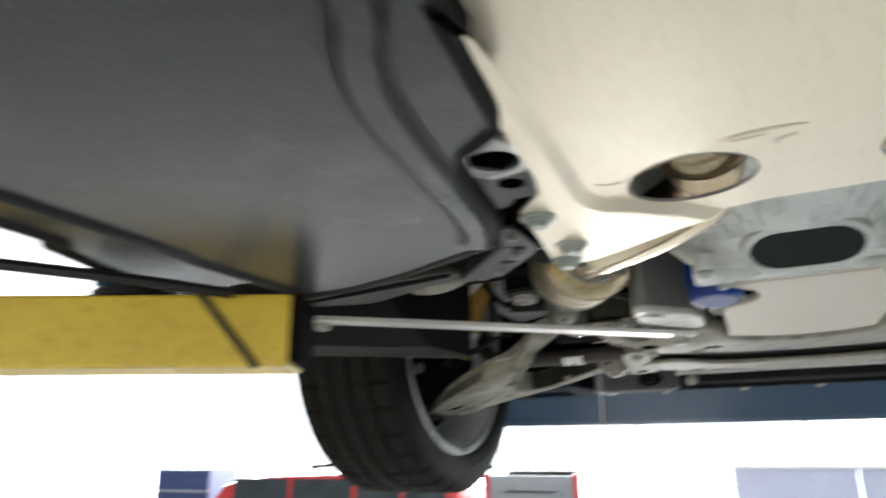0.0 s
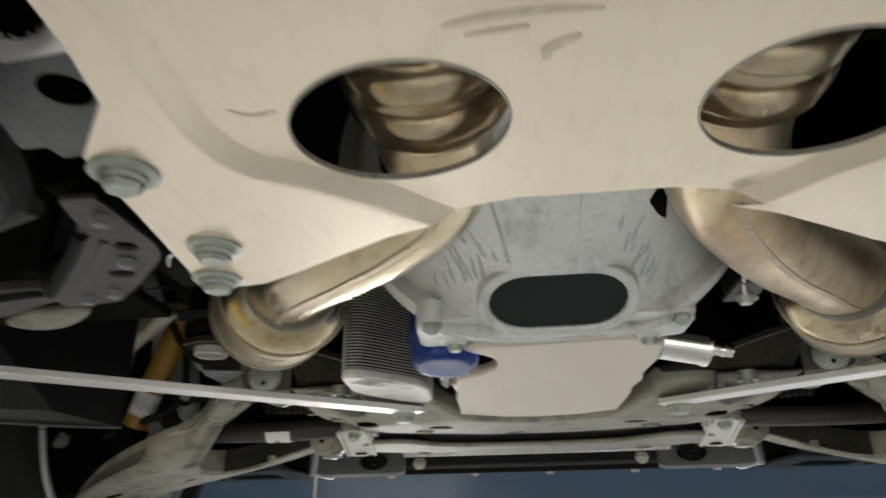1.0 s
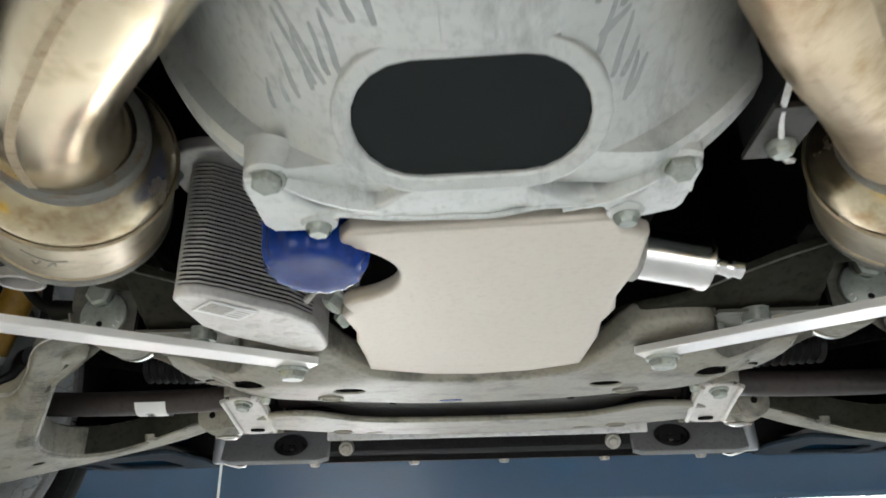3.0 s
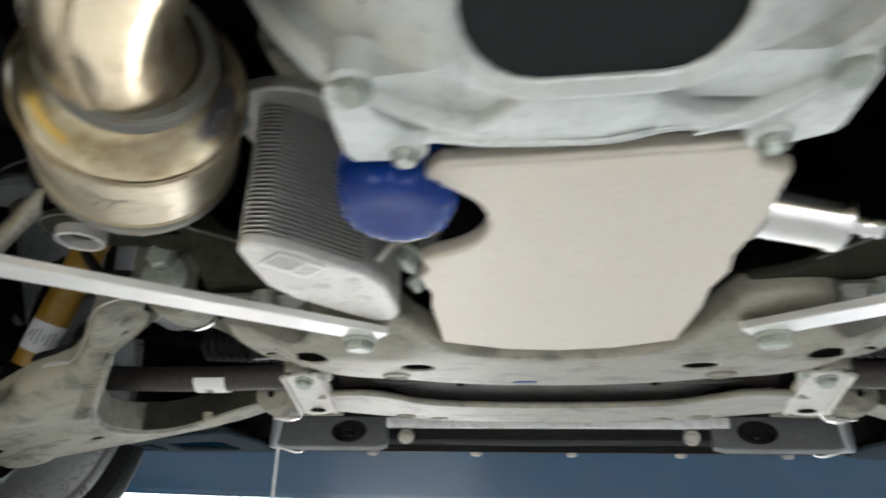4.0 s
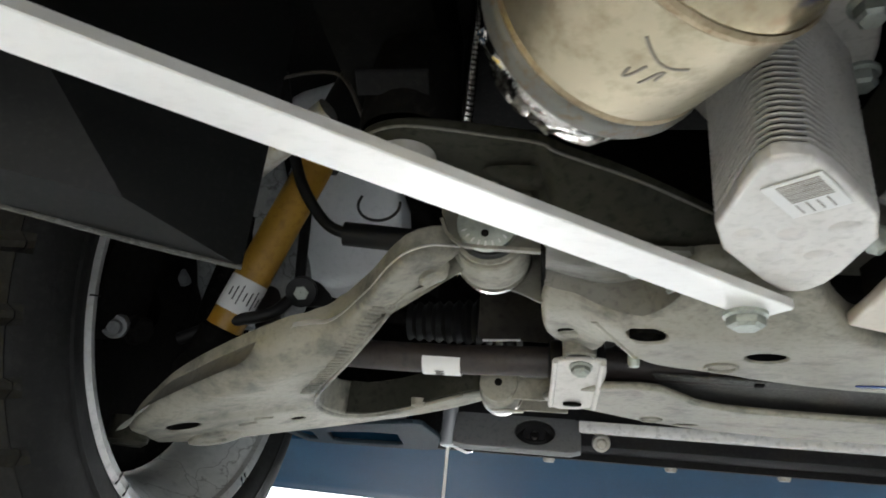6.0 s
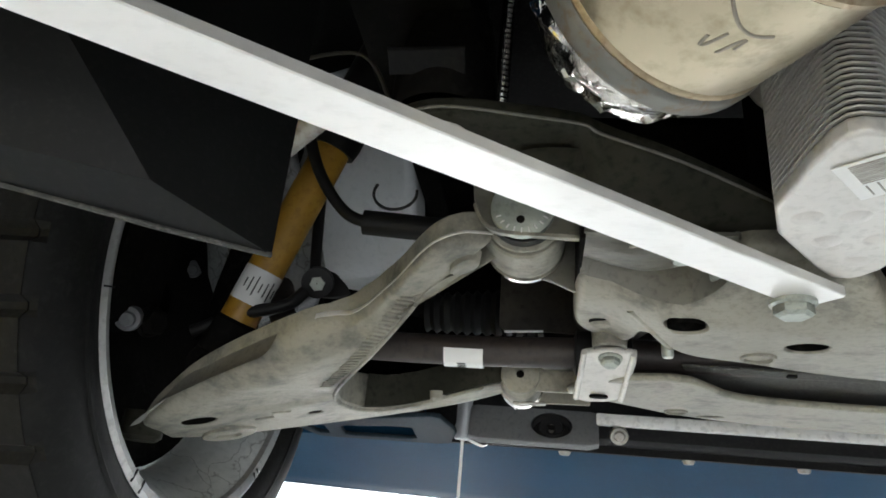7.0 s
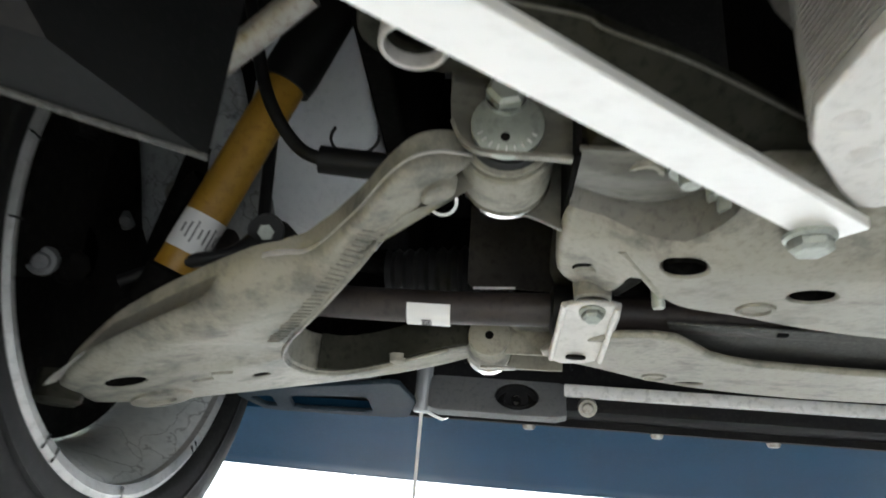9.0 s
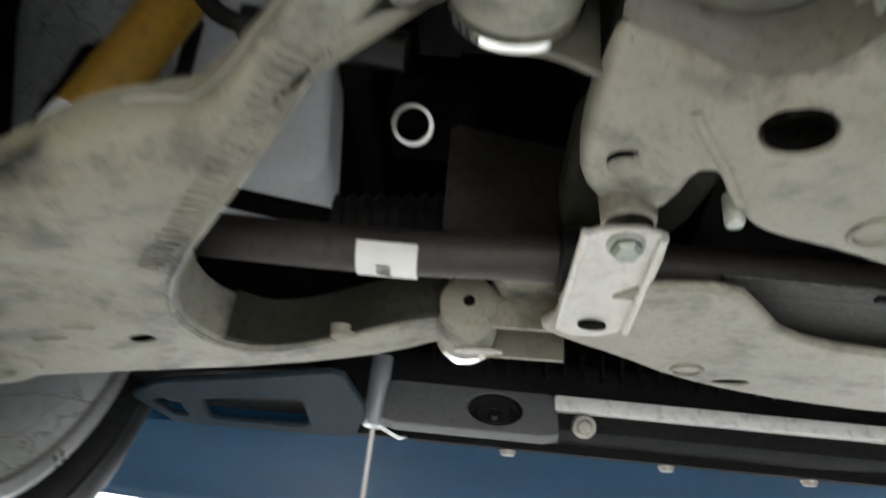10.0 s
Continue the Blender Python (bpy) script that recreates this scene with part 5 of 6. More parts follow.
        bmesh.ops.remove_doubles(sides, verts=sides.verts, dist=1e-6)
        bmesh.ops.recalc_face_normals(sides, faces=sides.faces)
        part("recess_wall", flip(sides, s), M["grime_shade"], t, "curved wall of the recess, its shade painted dark", 60)
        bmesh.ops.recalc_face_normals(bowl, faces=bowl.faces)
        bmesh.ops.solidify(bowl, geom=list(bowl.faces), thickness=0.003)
        # recess floor is coloured darker than the beam, as grime and shade
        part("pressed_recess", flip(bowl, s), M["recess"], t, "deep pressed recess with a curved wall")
        # side plate coloured near-black, as the shade of the gap beside the eye
        part("recess_side", flip(slab([(-0.311, 1.430), (-0.3075, 1.430), (-0.3075, 1.522), (-0.311, 1.522)], 1.938, 1.985, b=0.001), s), M["dark"], t)
        part("diagonal_rib", flip(tube([(-0.268, 1.522, 1.9225), (-0.257, 1.536, 1.9185), (-0.244, 1.552, 1.9130), (-0.231, 1.572, 1.9095)], 0.0042, 10), s), M["beam"], t, "raised diagonal rib")
        part("embossed_ring", flip(lathe([(0, 0.0005), (0.007, 0), (0.008, -0.0025), (0.011, -0.0025), (0.013, 0.002)], 24, Matrix.Translation((-0.269, 1.446, 1.9392))), s), M["beam"], t)
        for x, y in ((-0.246, 1.436), (-0.216, 1.465)):
            part("stud", flip(lathe([(0, -0.013), (0.0055, -0.013), (0.0065, -0.011), (0.0065, -0.004), (0.0115, -0.004), (0.012, -0.001), (0.012, 0.008)], 18, Matrix.Translation((x, y, 1.938))), s), M["zinc"], t, "pale threaded stud")
        part("stud", flip(lathe([(0, -0.013), (0.004, -0.013), (0.005, -0.011), (0.005, 0.004)], 14, Matrix.Translation((-0.232, 1.580, 1.914))), s), M["zinc"], t, "pale threaded stud")
        # dark disc on the solid beam, its colour is a hole's shade
        part("punched_hole_disc", flip(lathe([(0, -0.0008), (0.0085, -0.0008), (0.0095, 0.004)], 22, Matrix.Translation((-0.287, 1.568, 1.9262)) @ Matrix.Diagonal((1.15, 1, 1, 1))), s), M["dark"], t)
        part("plug", flip(lathe([(0, -0.0030), (0.006, -0.0030), (0.0078, -0.0012), (0.0082, 0.003)], 22, Matrix.Translation((-0.2865, 1.5725, 1.9262)) @ Matrix.Diagonal((1.2, 1, 1, 1))), s), M["cast"], t, "pale plug in the punched hole")
        part("embossed_ring", flip(lathe([(0.010, 0), (0.011, -0.002), (0.0135, -0.002), (0.0145, 0.0008)], 24, Matrix.Translation((-0.160, 1.585, 1.9065))), s), M["cast"], t)
        part("embossed_ring", flip(lathe([(0.009, 0), (0.010, -0.002), (0.012, -0.002), (0.013, 0.0008)], 24, Matrix.Translation((-0.190, 1.786, 1.8985))), s), M["cast"], t)
        # stabiliser clamp
        cl = [(-0.300, 1.618), (-0.252, 1.612), (-0.249, 1.645), (-0.256, 1.690), (-0.262, 1.708), (-0.300, 1.712), (-0.304, 1.69), (-0.297, 1.65)]
        clamp = warp(slab(rounded(cl, 1), 1.9125, 1.9185, b=0.002), lambda x, y, z: (x, y, z - 0.024 * max(0, (y - 1.625)) / 0.08))
        k = part("bar_clamp", flip(clamp, s), M["cooler_face"], t, "pale stamped clamp over the stabiliser bar")
        for x0 in (-0.2975, -0.2545):
            part("clamp_rim", flip(tube([(x0, 1.618, 1.9125), (x0 - 0.001, 1.65, 1.904), (x0 - 0.003, 1.70, 1.8885)], 0.0028, 8), s), M["cooler_face"], k)
        part("bolt", bolt_mesh((-0.274, 1.626, 1.9115), (0, -0.25, -0.97), 0.008, 0.007, 1.35, s), M["zinc"], k)
        # flat dark disc painted as the shaded clamp hole
        part("clamp_hole_disc", flip(lathe([(0, -0.0005), (0.007, -0.0005), (0.007, 0.002)], 14, Matrix.Translation((-0.279, 1.697, 1.8895)) @ Matrix.Diagonal((1.3, 0.8, 1, 1))), s), M["dark"], k)
        part("spacer", flip(lathe([(0.013, -0.008), (0.015, -0.006), (0.017, 0.02), (0.019, 0.04)], 22, Matrix.Translation((-0.276, 1.610, 1.922))), s), M["cast"], t)
        part("front_pivot_bracket", flip(slab(rounded([(-0.33, 1.76), (-0.285, 1.745), (-0.30, 1.70), (-0.345, 1.715)], 1), 1.925, 1.945, b=0.004), s), M["cast"], t)
        for y in (1.7435, 1.8065):
            part("front_yoke_plate", flip(slab([(-0.342, y), (-0.280, y - 0.004), (-0.280, y), (-0.342, y + 0.004)], 1.9015, 1.940, b=0.001), s), M["beam"], t, "front pivot yoke plate")
        part("pivot_plate", flip(slab(rounded([(-0.366, 1.772), (-0.330, 1.768), (-0.330, 1.778), (-0.366, 1.784)], 1), 1.8925, 1.8955, b=0.0012), s), M["ring"], t, "thin worn pivot plate")
    return t


def control_arm(s):
    t = thing("control_arm", (s * -0.55, 1.65, 1.88), "dusty cast aluminium wishbone control arm with embossed ribs", "control arm", "control arms")
    # the rear edge: places with their height over the arm's plane (a rounded shoulder on the wide part)
    edge = [(-0.372, 1.458, 0.004), (-0.392, 1.446, 0.005), (-0.408, 1.443, 0.005), (-0.424, 1.456, 0.006), (-0.444, 1.483, 0.008), (-0.470, 1.512, 0.014), (-0.489, 1.527, 0.021), (-0.503, 1.5285, 0.028), (-0.519, 1.5275, 0.032), (-0.540, 1.530, 0.033), (-0.566, 1.541, 0.033), (-0.594, 1.554, 0.032), (-0.622, 1.568, 0.030), (-0.647, 1.581, 0.026), (-0.672, 1.599, 0.020), (-0.695, 1.617, 0.013), (-0.716, 1.640, 0.006)]
    back = [tuple(p) for p in spline(edge, 4)]
    front = [(-0.728, 1.672), (-0.712, 1.706), (-0.672, 1.742), (-0.627, 1.757), (-0.56, 1.782), (-0.50, 1.803), (-0.437, 1.815), (-0.400, 1.812), (-0.372, 1.803), (-0.370, 1.760), (-0.392, 1.753), (-0.43, 1.758), (-0.470, 1.768), (-0.505, 1.762), (-0.528, 1.735), (-0.537, 1.695), (-0.531, 1.655), (-0.510, 1.615), (-0.470, 1.562), (-0.432, 1.512), (-0.412, 1.492), (-0.385, 1.496), (-0.364, 1.474)]
    o = [(x, y) for x, y, h in back] + rounded(front, 1)[1:-1]

    def at_edge(x, y):
        """Distance to the rear edge, and the edge's height there."""
        best = (1.0, 0.0)
        for (ax, ay, ah), (bx, by, bh) in zip(back, back[1:]):
            k = max(0, min(1, ((x - ax) * (bx - ax) + (y - ay) * (by - ay)) / ((bx - ax) ** 2 + (by - ay) ** 2)))
            best = min(best, (math.hypot(x - ax - k * (bx - ax), y - ay - k * (by - ay)), ah + k * (bh - ah)))
        return best

    def fn(x, y, z):
        d, h = at_edge(x, y)
        k = max(0.0, 1 - d / (0.020 + 0.5 * h))
        rise = h * (1 - math.sqrt(max(0.0, 1 - k * k * 0.97)))
        if z > 0.008:
            leg = max(0.0, min(1.0, (x + 0.51) / 0.03))
            top = h + 0.007 + 0.014 * leg if d < 0.03 else 0.034
            z = rise + (z - 0.008) / 0.028 * (top - rise) if d < 0.03 else z
        else:
            u, v = (x + 0.605) * 0.86 + (y - 1.622) * 0.51, (y - 1.622) * 0.86 - (x + 0.605) * 0.51
            w = max(0.0, min(1.0, (1 - math.hypot(u / 0.085, v / 0.036)) * 5))
            z += rise + 0.0025 * w * w * (3 - 2 * w)
        return (x, y, z + 1.92 + 0.27 * (x + 0.35) + 0.031 * max(0, min(1, (1.62 - y) / 0.12)) * max(0, min(1, (x + 0.54) / 0.15)))

    hs = [circle(-0.667, 1.655, 0.017, 22, 0.014), circle(-0.57, 1.713, 0.0075, 16, 0.0065)]
    part("arm", flip(warp(slab(o, -0.003, 0.036, holes=hs, b=0.004, seg=3, hb=0.0015, bw=0.004, grid=0.006), fn), s), M["cast"], t, angle=50)
    # dark strip over the flank: dirt and the flank's shade in one colour
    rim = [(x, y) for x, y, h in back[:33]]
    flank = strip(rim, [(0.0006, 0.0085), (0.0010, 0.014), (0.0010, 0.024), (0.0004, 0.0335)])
    part("flank", flip(warp(flank, fn), s), M["grime_shade"], t, "sloping flank darkened as dirt and shade")
    # second dark strip, shades and dirties the rear shoulder by colour
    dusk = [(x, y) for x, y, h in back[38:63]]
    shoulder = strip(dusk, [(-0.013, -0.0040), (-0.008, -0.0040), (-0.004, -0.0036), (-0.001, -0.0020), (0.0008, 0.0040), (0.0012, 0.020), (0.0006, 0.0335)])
    part("shoulder", flip(warp(shoulder, fn), s), M["grime_shade"], t, "rear shoulder darkened as dirt and shade", 60)
    part("edge_bead", flip(warp(tube([(x, y, 0.0045) for x, y in offset_line(rim, -0.0006)[::2]], 0.0012, 8, smooth=3), fn), s), M["cooler_face"], t, "pale bead along the crease")
    # near-black sheet over the cast wall puts the window's shade into colour
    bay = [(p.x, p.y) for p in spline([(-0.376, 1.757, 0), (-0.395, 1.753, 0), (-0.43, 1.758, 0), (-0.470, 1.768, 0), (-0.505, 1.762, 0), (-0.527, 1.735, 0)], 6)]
    part("inner_wall", flip(warp(strip(bay, [(0.004, -0.0015), (-0.005, -0.001), (-0.005, 0.0075), (-0.005, 0.034)]), fn), s), M["cast_dark"], t, "inner wall of the window, coloured as shade")
    # cups paint the arm's two holes as if in deep shade
    for x, y, hr in ((-0.667, 1.655, 0.0175), (-0.57, 1.713, 0.0078)):
        part("hole_shade", flip(warp(lathe([(hr - 0.0014, -0.0022), (hr - 0.0014, 0.030), (0, 0.031)], 20, Matrix.Translation((x, y, 0)) @ Matrix.Diagonal((1, 0.83, 1, 1))), fn), s), M["dark"], t)
    inner = [(-0.398, 1.755, -0.003), (-0.43, 1.760, -0.003), (-0.470, 1.770, -0.003), (-0.506, 1.764, -0.003), (-0.530, 1.736, -0.003), (-0.539, 1.695, -0.003), (-0.533, 1.655, -0.003), (-0.512, 1.614, -0.003), (-0.472, 1.561, -0.003), (-0.434, 1.512, -0.003)]
    part("inner_lip", flip(warp(tube(inner, 0.0022, 8), fn), s), M["cast"], t, "raised lip round the window")
    hub = along((-0.350, 1.484, 1.9665), (0, 1, 0))
    part("pivot_eye", flip(lathe([(0.022, -0.0205), (0.0285, -0.0205), (0.0300, -0.019), (0.0308, -0.012), (0.0308, 0.014), (0.0300, 0.0195), (0.0285, 0.021), (0.022, 0.021)], 44, hub), s), M["cast"], t, "round pivot eye")
    part("bush", flip(lathe([(0.006, -0.034), (0.0235, -0.034), (0.0245, -0.030), (0.0245, -0.0185), (0.020, -0.018)], 32, hub), s), M["rubber"], t, "black rubber bush")
    part("bush_ring", flip(lathe([(0.0245, -0.0275), (0.0275, -0.0265), (0.0280, -0.0245), (0.0245, -0.0235)], 36, hub), s), M["cast"], t, "thin pale bush ring")
    part("sleeve", flip(lathe([(0.0, 0.029), (0.0285, 0.029), (0.0310, 0.0275), (0.0312, 0.0225), (0.024, 0.022)], 36, hub), s), M["chrome"], t, "bright bush sleeve")
    pivot = along((-0.358, 1.776, 1.918), (0, 1, 0))
    part("front_eye", flip(lathe([(0.012, -0.026), (0.0205, -0.026), (0.0225, -0.023), (0.0235, -0.010), (0.0235, 0.022), (0.0215, 0.028), (0.012, 0.028)], 36, pivot), s), M["cast"], t, "round front pivot eye")
    part("front_washer", flip(lathe([(0, -0.037), (0.0165, -0.037), (0.0203, -0.0355), (0.0212, -0.033), (0.0212, -0.029), (0.012, -0.027)], 32, pivot), s), M["cast"], t, "round pivot washer")
    part("front_bolt", flip(lathe([(0, -0.0395), (0.0035, -0.0395), (0.0045, -0.0365)], 14, pivot), s), M["dark"], t)
    part("front_sleeve", flip(lathe([(0, 0.036), (0.0215, 0.036), (0.0245, 0.034), (0.0248, 0.030), (0.018, 0.028)], 32, pivot), s), M["chrome"], t, "bright sleeve end")
    part("dowel", flip(warp(lathe([(0, -0.0065), (0.0085, -0.0065), (0.0105, -0.005), (0.0115, 0.004)], 22, Matrix.Translation((-0.392, 1.474, -0.002))), fn), s), M["cast"], t)
    part("nub", flip(lathe([(0, -0.006), (0.004, -0.006), (0.0085, -0.004), (0.0095, 0.004)], 16, Matrix.Translation((-0.449, 1.763, 1.894))), s), M["cast"], t)
    part("ball_joint", flip(warp(lathe([(0, -0.004), (0.010, -0.004), (0.0115, -0.007), (0.019, -0.0075), (0.0235, -0.006), (0.025, 0.0), (0.025, 0.02)], 30, Matrix.Translation((-0.664, 1.722, 0)) @ Matrix.Diagonal((1.15, 1, 1, 1))), fn), s), M["cast"], t, "round ball joint housing")
    part("lower_stud", flip(lathe([(0, -0.008), (0.015, -0.008), (0.02, -0.004), (0.021, 0.02)], 24, Matrix.Translation((-0.730, 1.665, 1.818))), s), M["cast_dark"], t)
    # embossed ribs along the rear leg, and two cast dashes
    row = []
    for i in range(30):
        k = i / 29
        x, y = -0.428 - 0.094 * k, 1.505 + 0.122 * k
        r = box(0, 0, 0, 0.0125 + 0.002 * math.sin(i * 1.7), 0.0016, 0.0018, 0.0005, seg=1)
        row.append(warp(moved(r, Matrix.Translation((x - 0.0095, y - 0.0073, -0.0038)) @ Matrix.Rotation(radians(38), 4, "Z")), fn))
    part("rib_pattern", flip(join(*row), s), M["cast"], t, "row of fine embossed ribs", kind="stuff")
    part("cast_ring", flip(warp(moved(lathe([(0.0030, 0), (0.0036, -0.0012), (0.0046, -0.0012), (0.0052, 0)], 18), Matrix.Translation((-0.430, 1.503, -0.0032))), fn), s), M["cast"], t, "small embossed ring")
    for x, y, a in ((-0.615, 1.692, 12), (-0.595, 1.682, 30)):
        part("cast_dash", flip(warp(box(x, y, -0.0035, 0.018, 0.006, 0.003, 0.001, Matrix.Rotation(radians(a), 4, "Z")), fn), s), M["cast"], t)
    return t


def brace(s):
    t = thing("brace_bar", (s * -0.4, 1.3, 1.92), "straight bare aluminium brace bar bolted to the subframe", "brace", "brace bars")
    a, b = Vector((-0.153, 1.481, 1.921)), Vector((-0.640, 1.115, 1.929))
    w = (b - a).normalized()
    sec = [(-0.0280, -0.0072), (-0.0272, -0.008), (0.0037, -0.008), (0.0045, -0.0072), (0.0045, -0.0012), (-0.0280, -0.0012)]
    part("bar", flip(sweep([a + w * 0.006, a + w * 0.008, b - w * 0.002, b], sec, scale=[0.94, 1, 1, 0.94]), s), M["brace"], t)
    part("bolt", bolt_mesh(a + w * 0.021 + Vector((0, 0, -0.008)), DOWN, 0.0115, 0.009, 1.3, s), M["zinc"], t, "flanged hex bolt")
    part("bolt", bolt_mesh(b - w * 0.02 + Vector((0, 0, -0.008)), DOWN, 0.0105, 0.008, 1.3, s), M["zinc"], t, "flanged hex bolt")
    return t


def stabiliser_bar():
    t = thing("stabiliser_bar", (0, 1.67, 1.935), "brown-black steel stabiliser bar with a white paper label", "stabiliser bar")
    half = [(-0.655, 1.78, 2.06), (-0.645, 1.745, 1.985), (-0.60, 1.705, 1.940), (-0.54, 1.695, 1.930), (-0.41, 1.692, 1.928), (-0.276, 1.686, 1.930)]
    path = half + [(0, 1.686, 1.932)] + [(-x, y, z) for x, y, z in half[::-1]]
    part("bar", evened(tube(path, 0.0155, 22)), M["sway"], t)
    wrap = bmesh.new()
    grid = [[wrap.verts.new((x, 1.6925 + 0.0174 * math.cos(a), 1.9282 + 0.0174 * math.sin(a))) for x in (-0.434, -0.414, -0.394)] for a in (radians(d) for d in range(188, 352, 9))]
    for a, b in zip(grid, grid[1:]):
        for k in range(2):
            wrap.faces.new((a[k], a[k + 1], b[k + 1], b[k]))
    l = part("label", wrap, M["label"], t, "white paper label")
    for i in range(4):
        part("printed_bar", box(-0.416 + 0.001 * (i % 2), 0.0, 0.0, 0.009, 0.0010, 0.0006, 0.0002, Matrix.Translation((0, 1.6925 - 0.0179 * math.cos(radians(62 + 9 * i)), 1.9280 - 0.0179 * math.sin(radians(62 + 9 * i)))) @ Matrix.Rotation(radians(-28 + 9 * i), 4, "X")), M["ink"], l)
    for s in (1, -1):
        part("rubber_bush", flip(lathe([(0.016, -0.028), (0.022, -0.026), (0.023, 0.026), (0.016, 0.028)], 24, along((-0.276, 1.686, 1.930), (1, 0, 0))), s), M["rubber"], t)
    return t


def steering_rack():
    t = thing("steering_rack", (0, 1.775, 1.97), "black steering rack with ribbed rubber bellows", "steering rack")
    part("housing", tube([(-0.30, 1.775, 1.999), (0.30, 1.775, 1.999)], 0.028, 20, smooth=1), M["dark"], t)
    for s in (1, -1):
        prof = []
        for i in range(12):
            prof += [(0.026 - i * 0.0006, i * 0.012), (0.032 - i * 0.0008, i * 0.012 + 0.006)]
        part("bellows", flip(lathe(prof, 24, along((-0.335, 1.772, 1.997), (-0.99, 0.03, -0.02))), s), M["rubber"], t, "ribbed rubber bellows")
        part("tie_rod", flip(tube([(-0.47, 1.776, 1.995), (-0.68, 1.785, 2.03)], 0.009, 12, smooth=1), s), M["dark"], t)
    return t


def wheel(s):
    t = thing("wheel", (s * -0.81, 1.735, 1.98), "hanging road wheel with worn black tyre and grey rim", "wheel", "front wheels")
    ax = along((-0.81, 1.735, 1.98), (-1, 0, 0))
    # tyre: inner side at negative height
    prof = [(0.236, -0.100), (0.244, -0.112), (0.262, -0.120), (0.285, -0.1225), (0.302, -0.120), (0.314, -0.113), (0.320, -0.104)]
    tread = [(-0.104, 0), (-0.072, 0), (-0.0715, 1), (-0.063, 1), (-0.0625, 0), (-0.028, 0), (-0.0275, 1), (-0.018, 1), (-0.0175, 0), (0.0175, 0), (0.018, 1), (0.0275, 1), (0.028, 0), (0.0625, 0), (0.063, 1), (0.0715, 1), (0.072, 0), (0.104, 0)]
    prof += [(0.3235 - 0.002 * (abs(h) / 0.1) ** 2 - 0.0075 * g, h) for h, g in tread]
    prof += [(r, -h) for r, h in prof[:7][::-1]]
    n = 360
    tyre = lathe(prof, n, ax, True)
    inv = ax.inverted()
    for v in tyre.verts:
        q = inv @ v.co
        r, a = math.hypot(q.x, q.y), math.atan2(q.y, q.x)
        i = round(a / (2 * math.pi) * n) % n
        cut = (i % 10 in (0, 1)) if abs(q.z) > 0.06 else (i % 10 == 5)
        if r > 0.312 and cut and abs(q.z) > 0.03 and abs(q.z) < 0.113:
            k = (r - 0.008) / r
            v.co = ax @ Vector((q.x * k, q.y * k, q.z))
    y = part("tyre", flip(tyre, s), M["tyre"], t, "black tyre with cut tread blocks")
    part("bead_line", flip(lathe([(0.268, -0.1212), (0.270, -0.1228), (0.272, -0.1225), (0.274, -0.122)], 90, ax), s), M["tyre"], y)
    r = part("rim", flip(lathe([(0.243, -0.106), (0.240, -0.098), (0.228, -0.094), (0.222, -0.08), (0.205, -0.05), (0.200, 0.0), (0.208, 0.05), (0.226, 0.085), (0.24, 0.10), (0.243, 0.108), (0.236, 0.108), (0.20, 0.07), (0.194, 0.0), (0.199, -0.052), (0.216, -0.084), (0.224, -0.100), (0.236, -0.109)], 96, ax, True), s), M["rim"], t, "dull grey wheel barrel with dirt streaks")
    part("flange_ring", flip(lathe([(0.243, -0.106), (0.2435, -0.112), (0.238, -0.1145), (0.229, -0.111), (0.228, -0.104)], 110, ax, True), s), M["rim_edge"], r, "pale scratched rim flange")
    for i in range(15):
        a = 2 * math.pi * (i + 0.5 * math.sin(i * 2.3)) / 15
        tick = box(0, 0, 0, 0.0016, 0.013, 0.002, 0.0003, Matrix.Translation((0.2365 * math.cos(a), 0.2365 * math.sin(a), -0.1138)) @ Matrix.Rotation(a - radians(90), 4, "Z"), seg=1)
        part("balance_mark", flip(moved(tick, ax), s), M["rubber"], r)
    for i in range(10):
        a = 2 * math.pi * i / 10
        sp = sweep(spline([(0.05 * math.cos(a), 0.05 * math.sin(a), 0.075), (0.12 * math.cos(a), 0.12 * math.sin(a), 0.09), (0.215 * math.cos(a), 0.215 * math.sin(a), 0.085)], 3), rounded([(-0.016, -0.01), (0.016, -0.01), (0.012, 0.012), (-0.012, 0.012)], 1))
        part("spoke", flip(moved(sp, ax), s), M["rim"], r)
    part("hub", flip(lathe([(0, 0.03), (0.07, 0.03), (0.075, 0.06), (0.06, 0.10), (0, 0.10)], 32, ax), s), M["rim"], r)
    h = thing("brake_assembly", (s * -0.74, 1.735, 1.98), "black brake disc and knuckle inside the wheel", "brake", "brakes")
    part("disc", flip(lathe([(0.06, 0.0), (0.172, 0.0), (0.172, 0.028), (0.06, 0.028)], 64, ax, True), s), M["dark"], h, "dark brake disc")
    part("dust_shield", flip(lathe([(0.03, -0.012), (0.12, -0.020), (0.182, -0.022), (0.1935, -0.016)], 64, ax), s), M["dark"], h)
    part("knuckle", flip(sweep(spline([(-0.715, 1.735, 1.835), (-0.70, 1.72, 1.90), (-0.70, 1.73, 1.98), (-0.685, 1.73, 2.08), (-0.665, 1.72, 2.22)], 5), rounded([(-0.026, -0.02), (0.026, -0.02), (0.026, 0.02), (-0.026, 0.02)], 2), up=(1, 0, 0)), s), M["dark"], h, "black steering knuckle")
    cast = slab(rounded([(-0.752, 2.00), (-0.758, 2.09), (-0.778, 2.19), (-0.765, 2.245), (-0.70, 2.25), (-0.655, 2.215), (-0.625, 2.10), (-0.600, 2.045), (-0.615, 1.985), (-0.70, 1.965)], 1), 0, 0.022, b=0.007, grid=0.012)
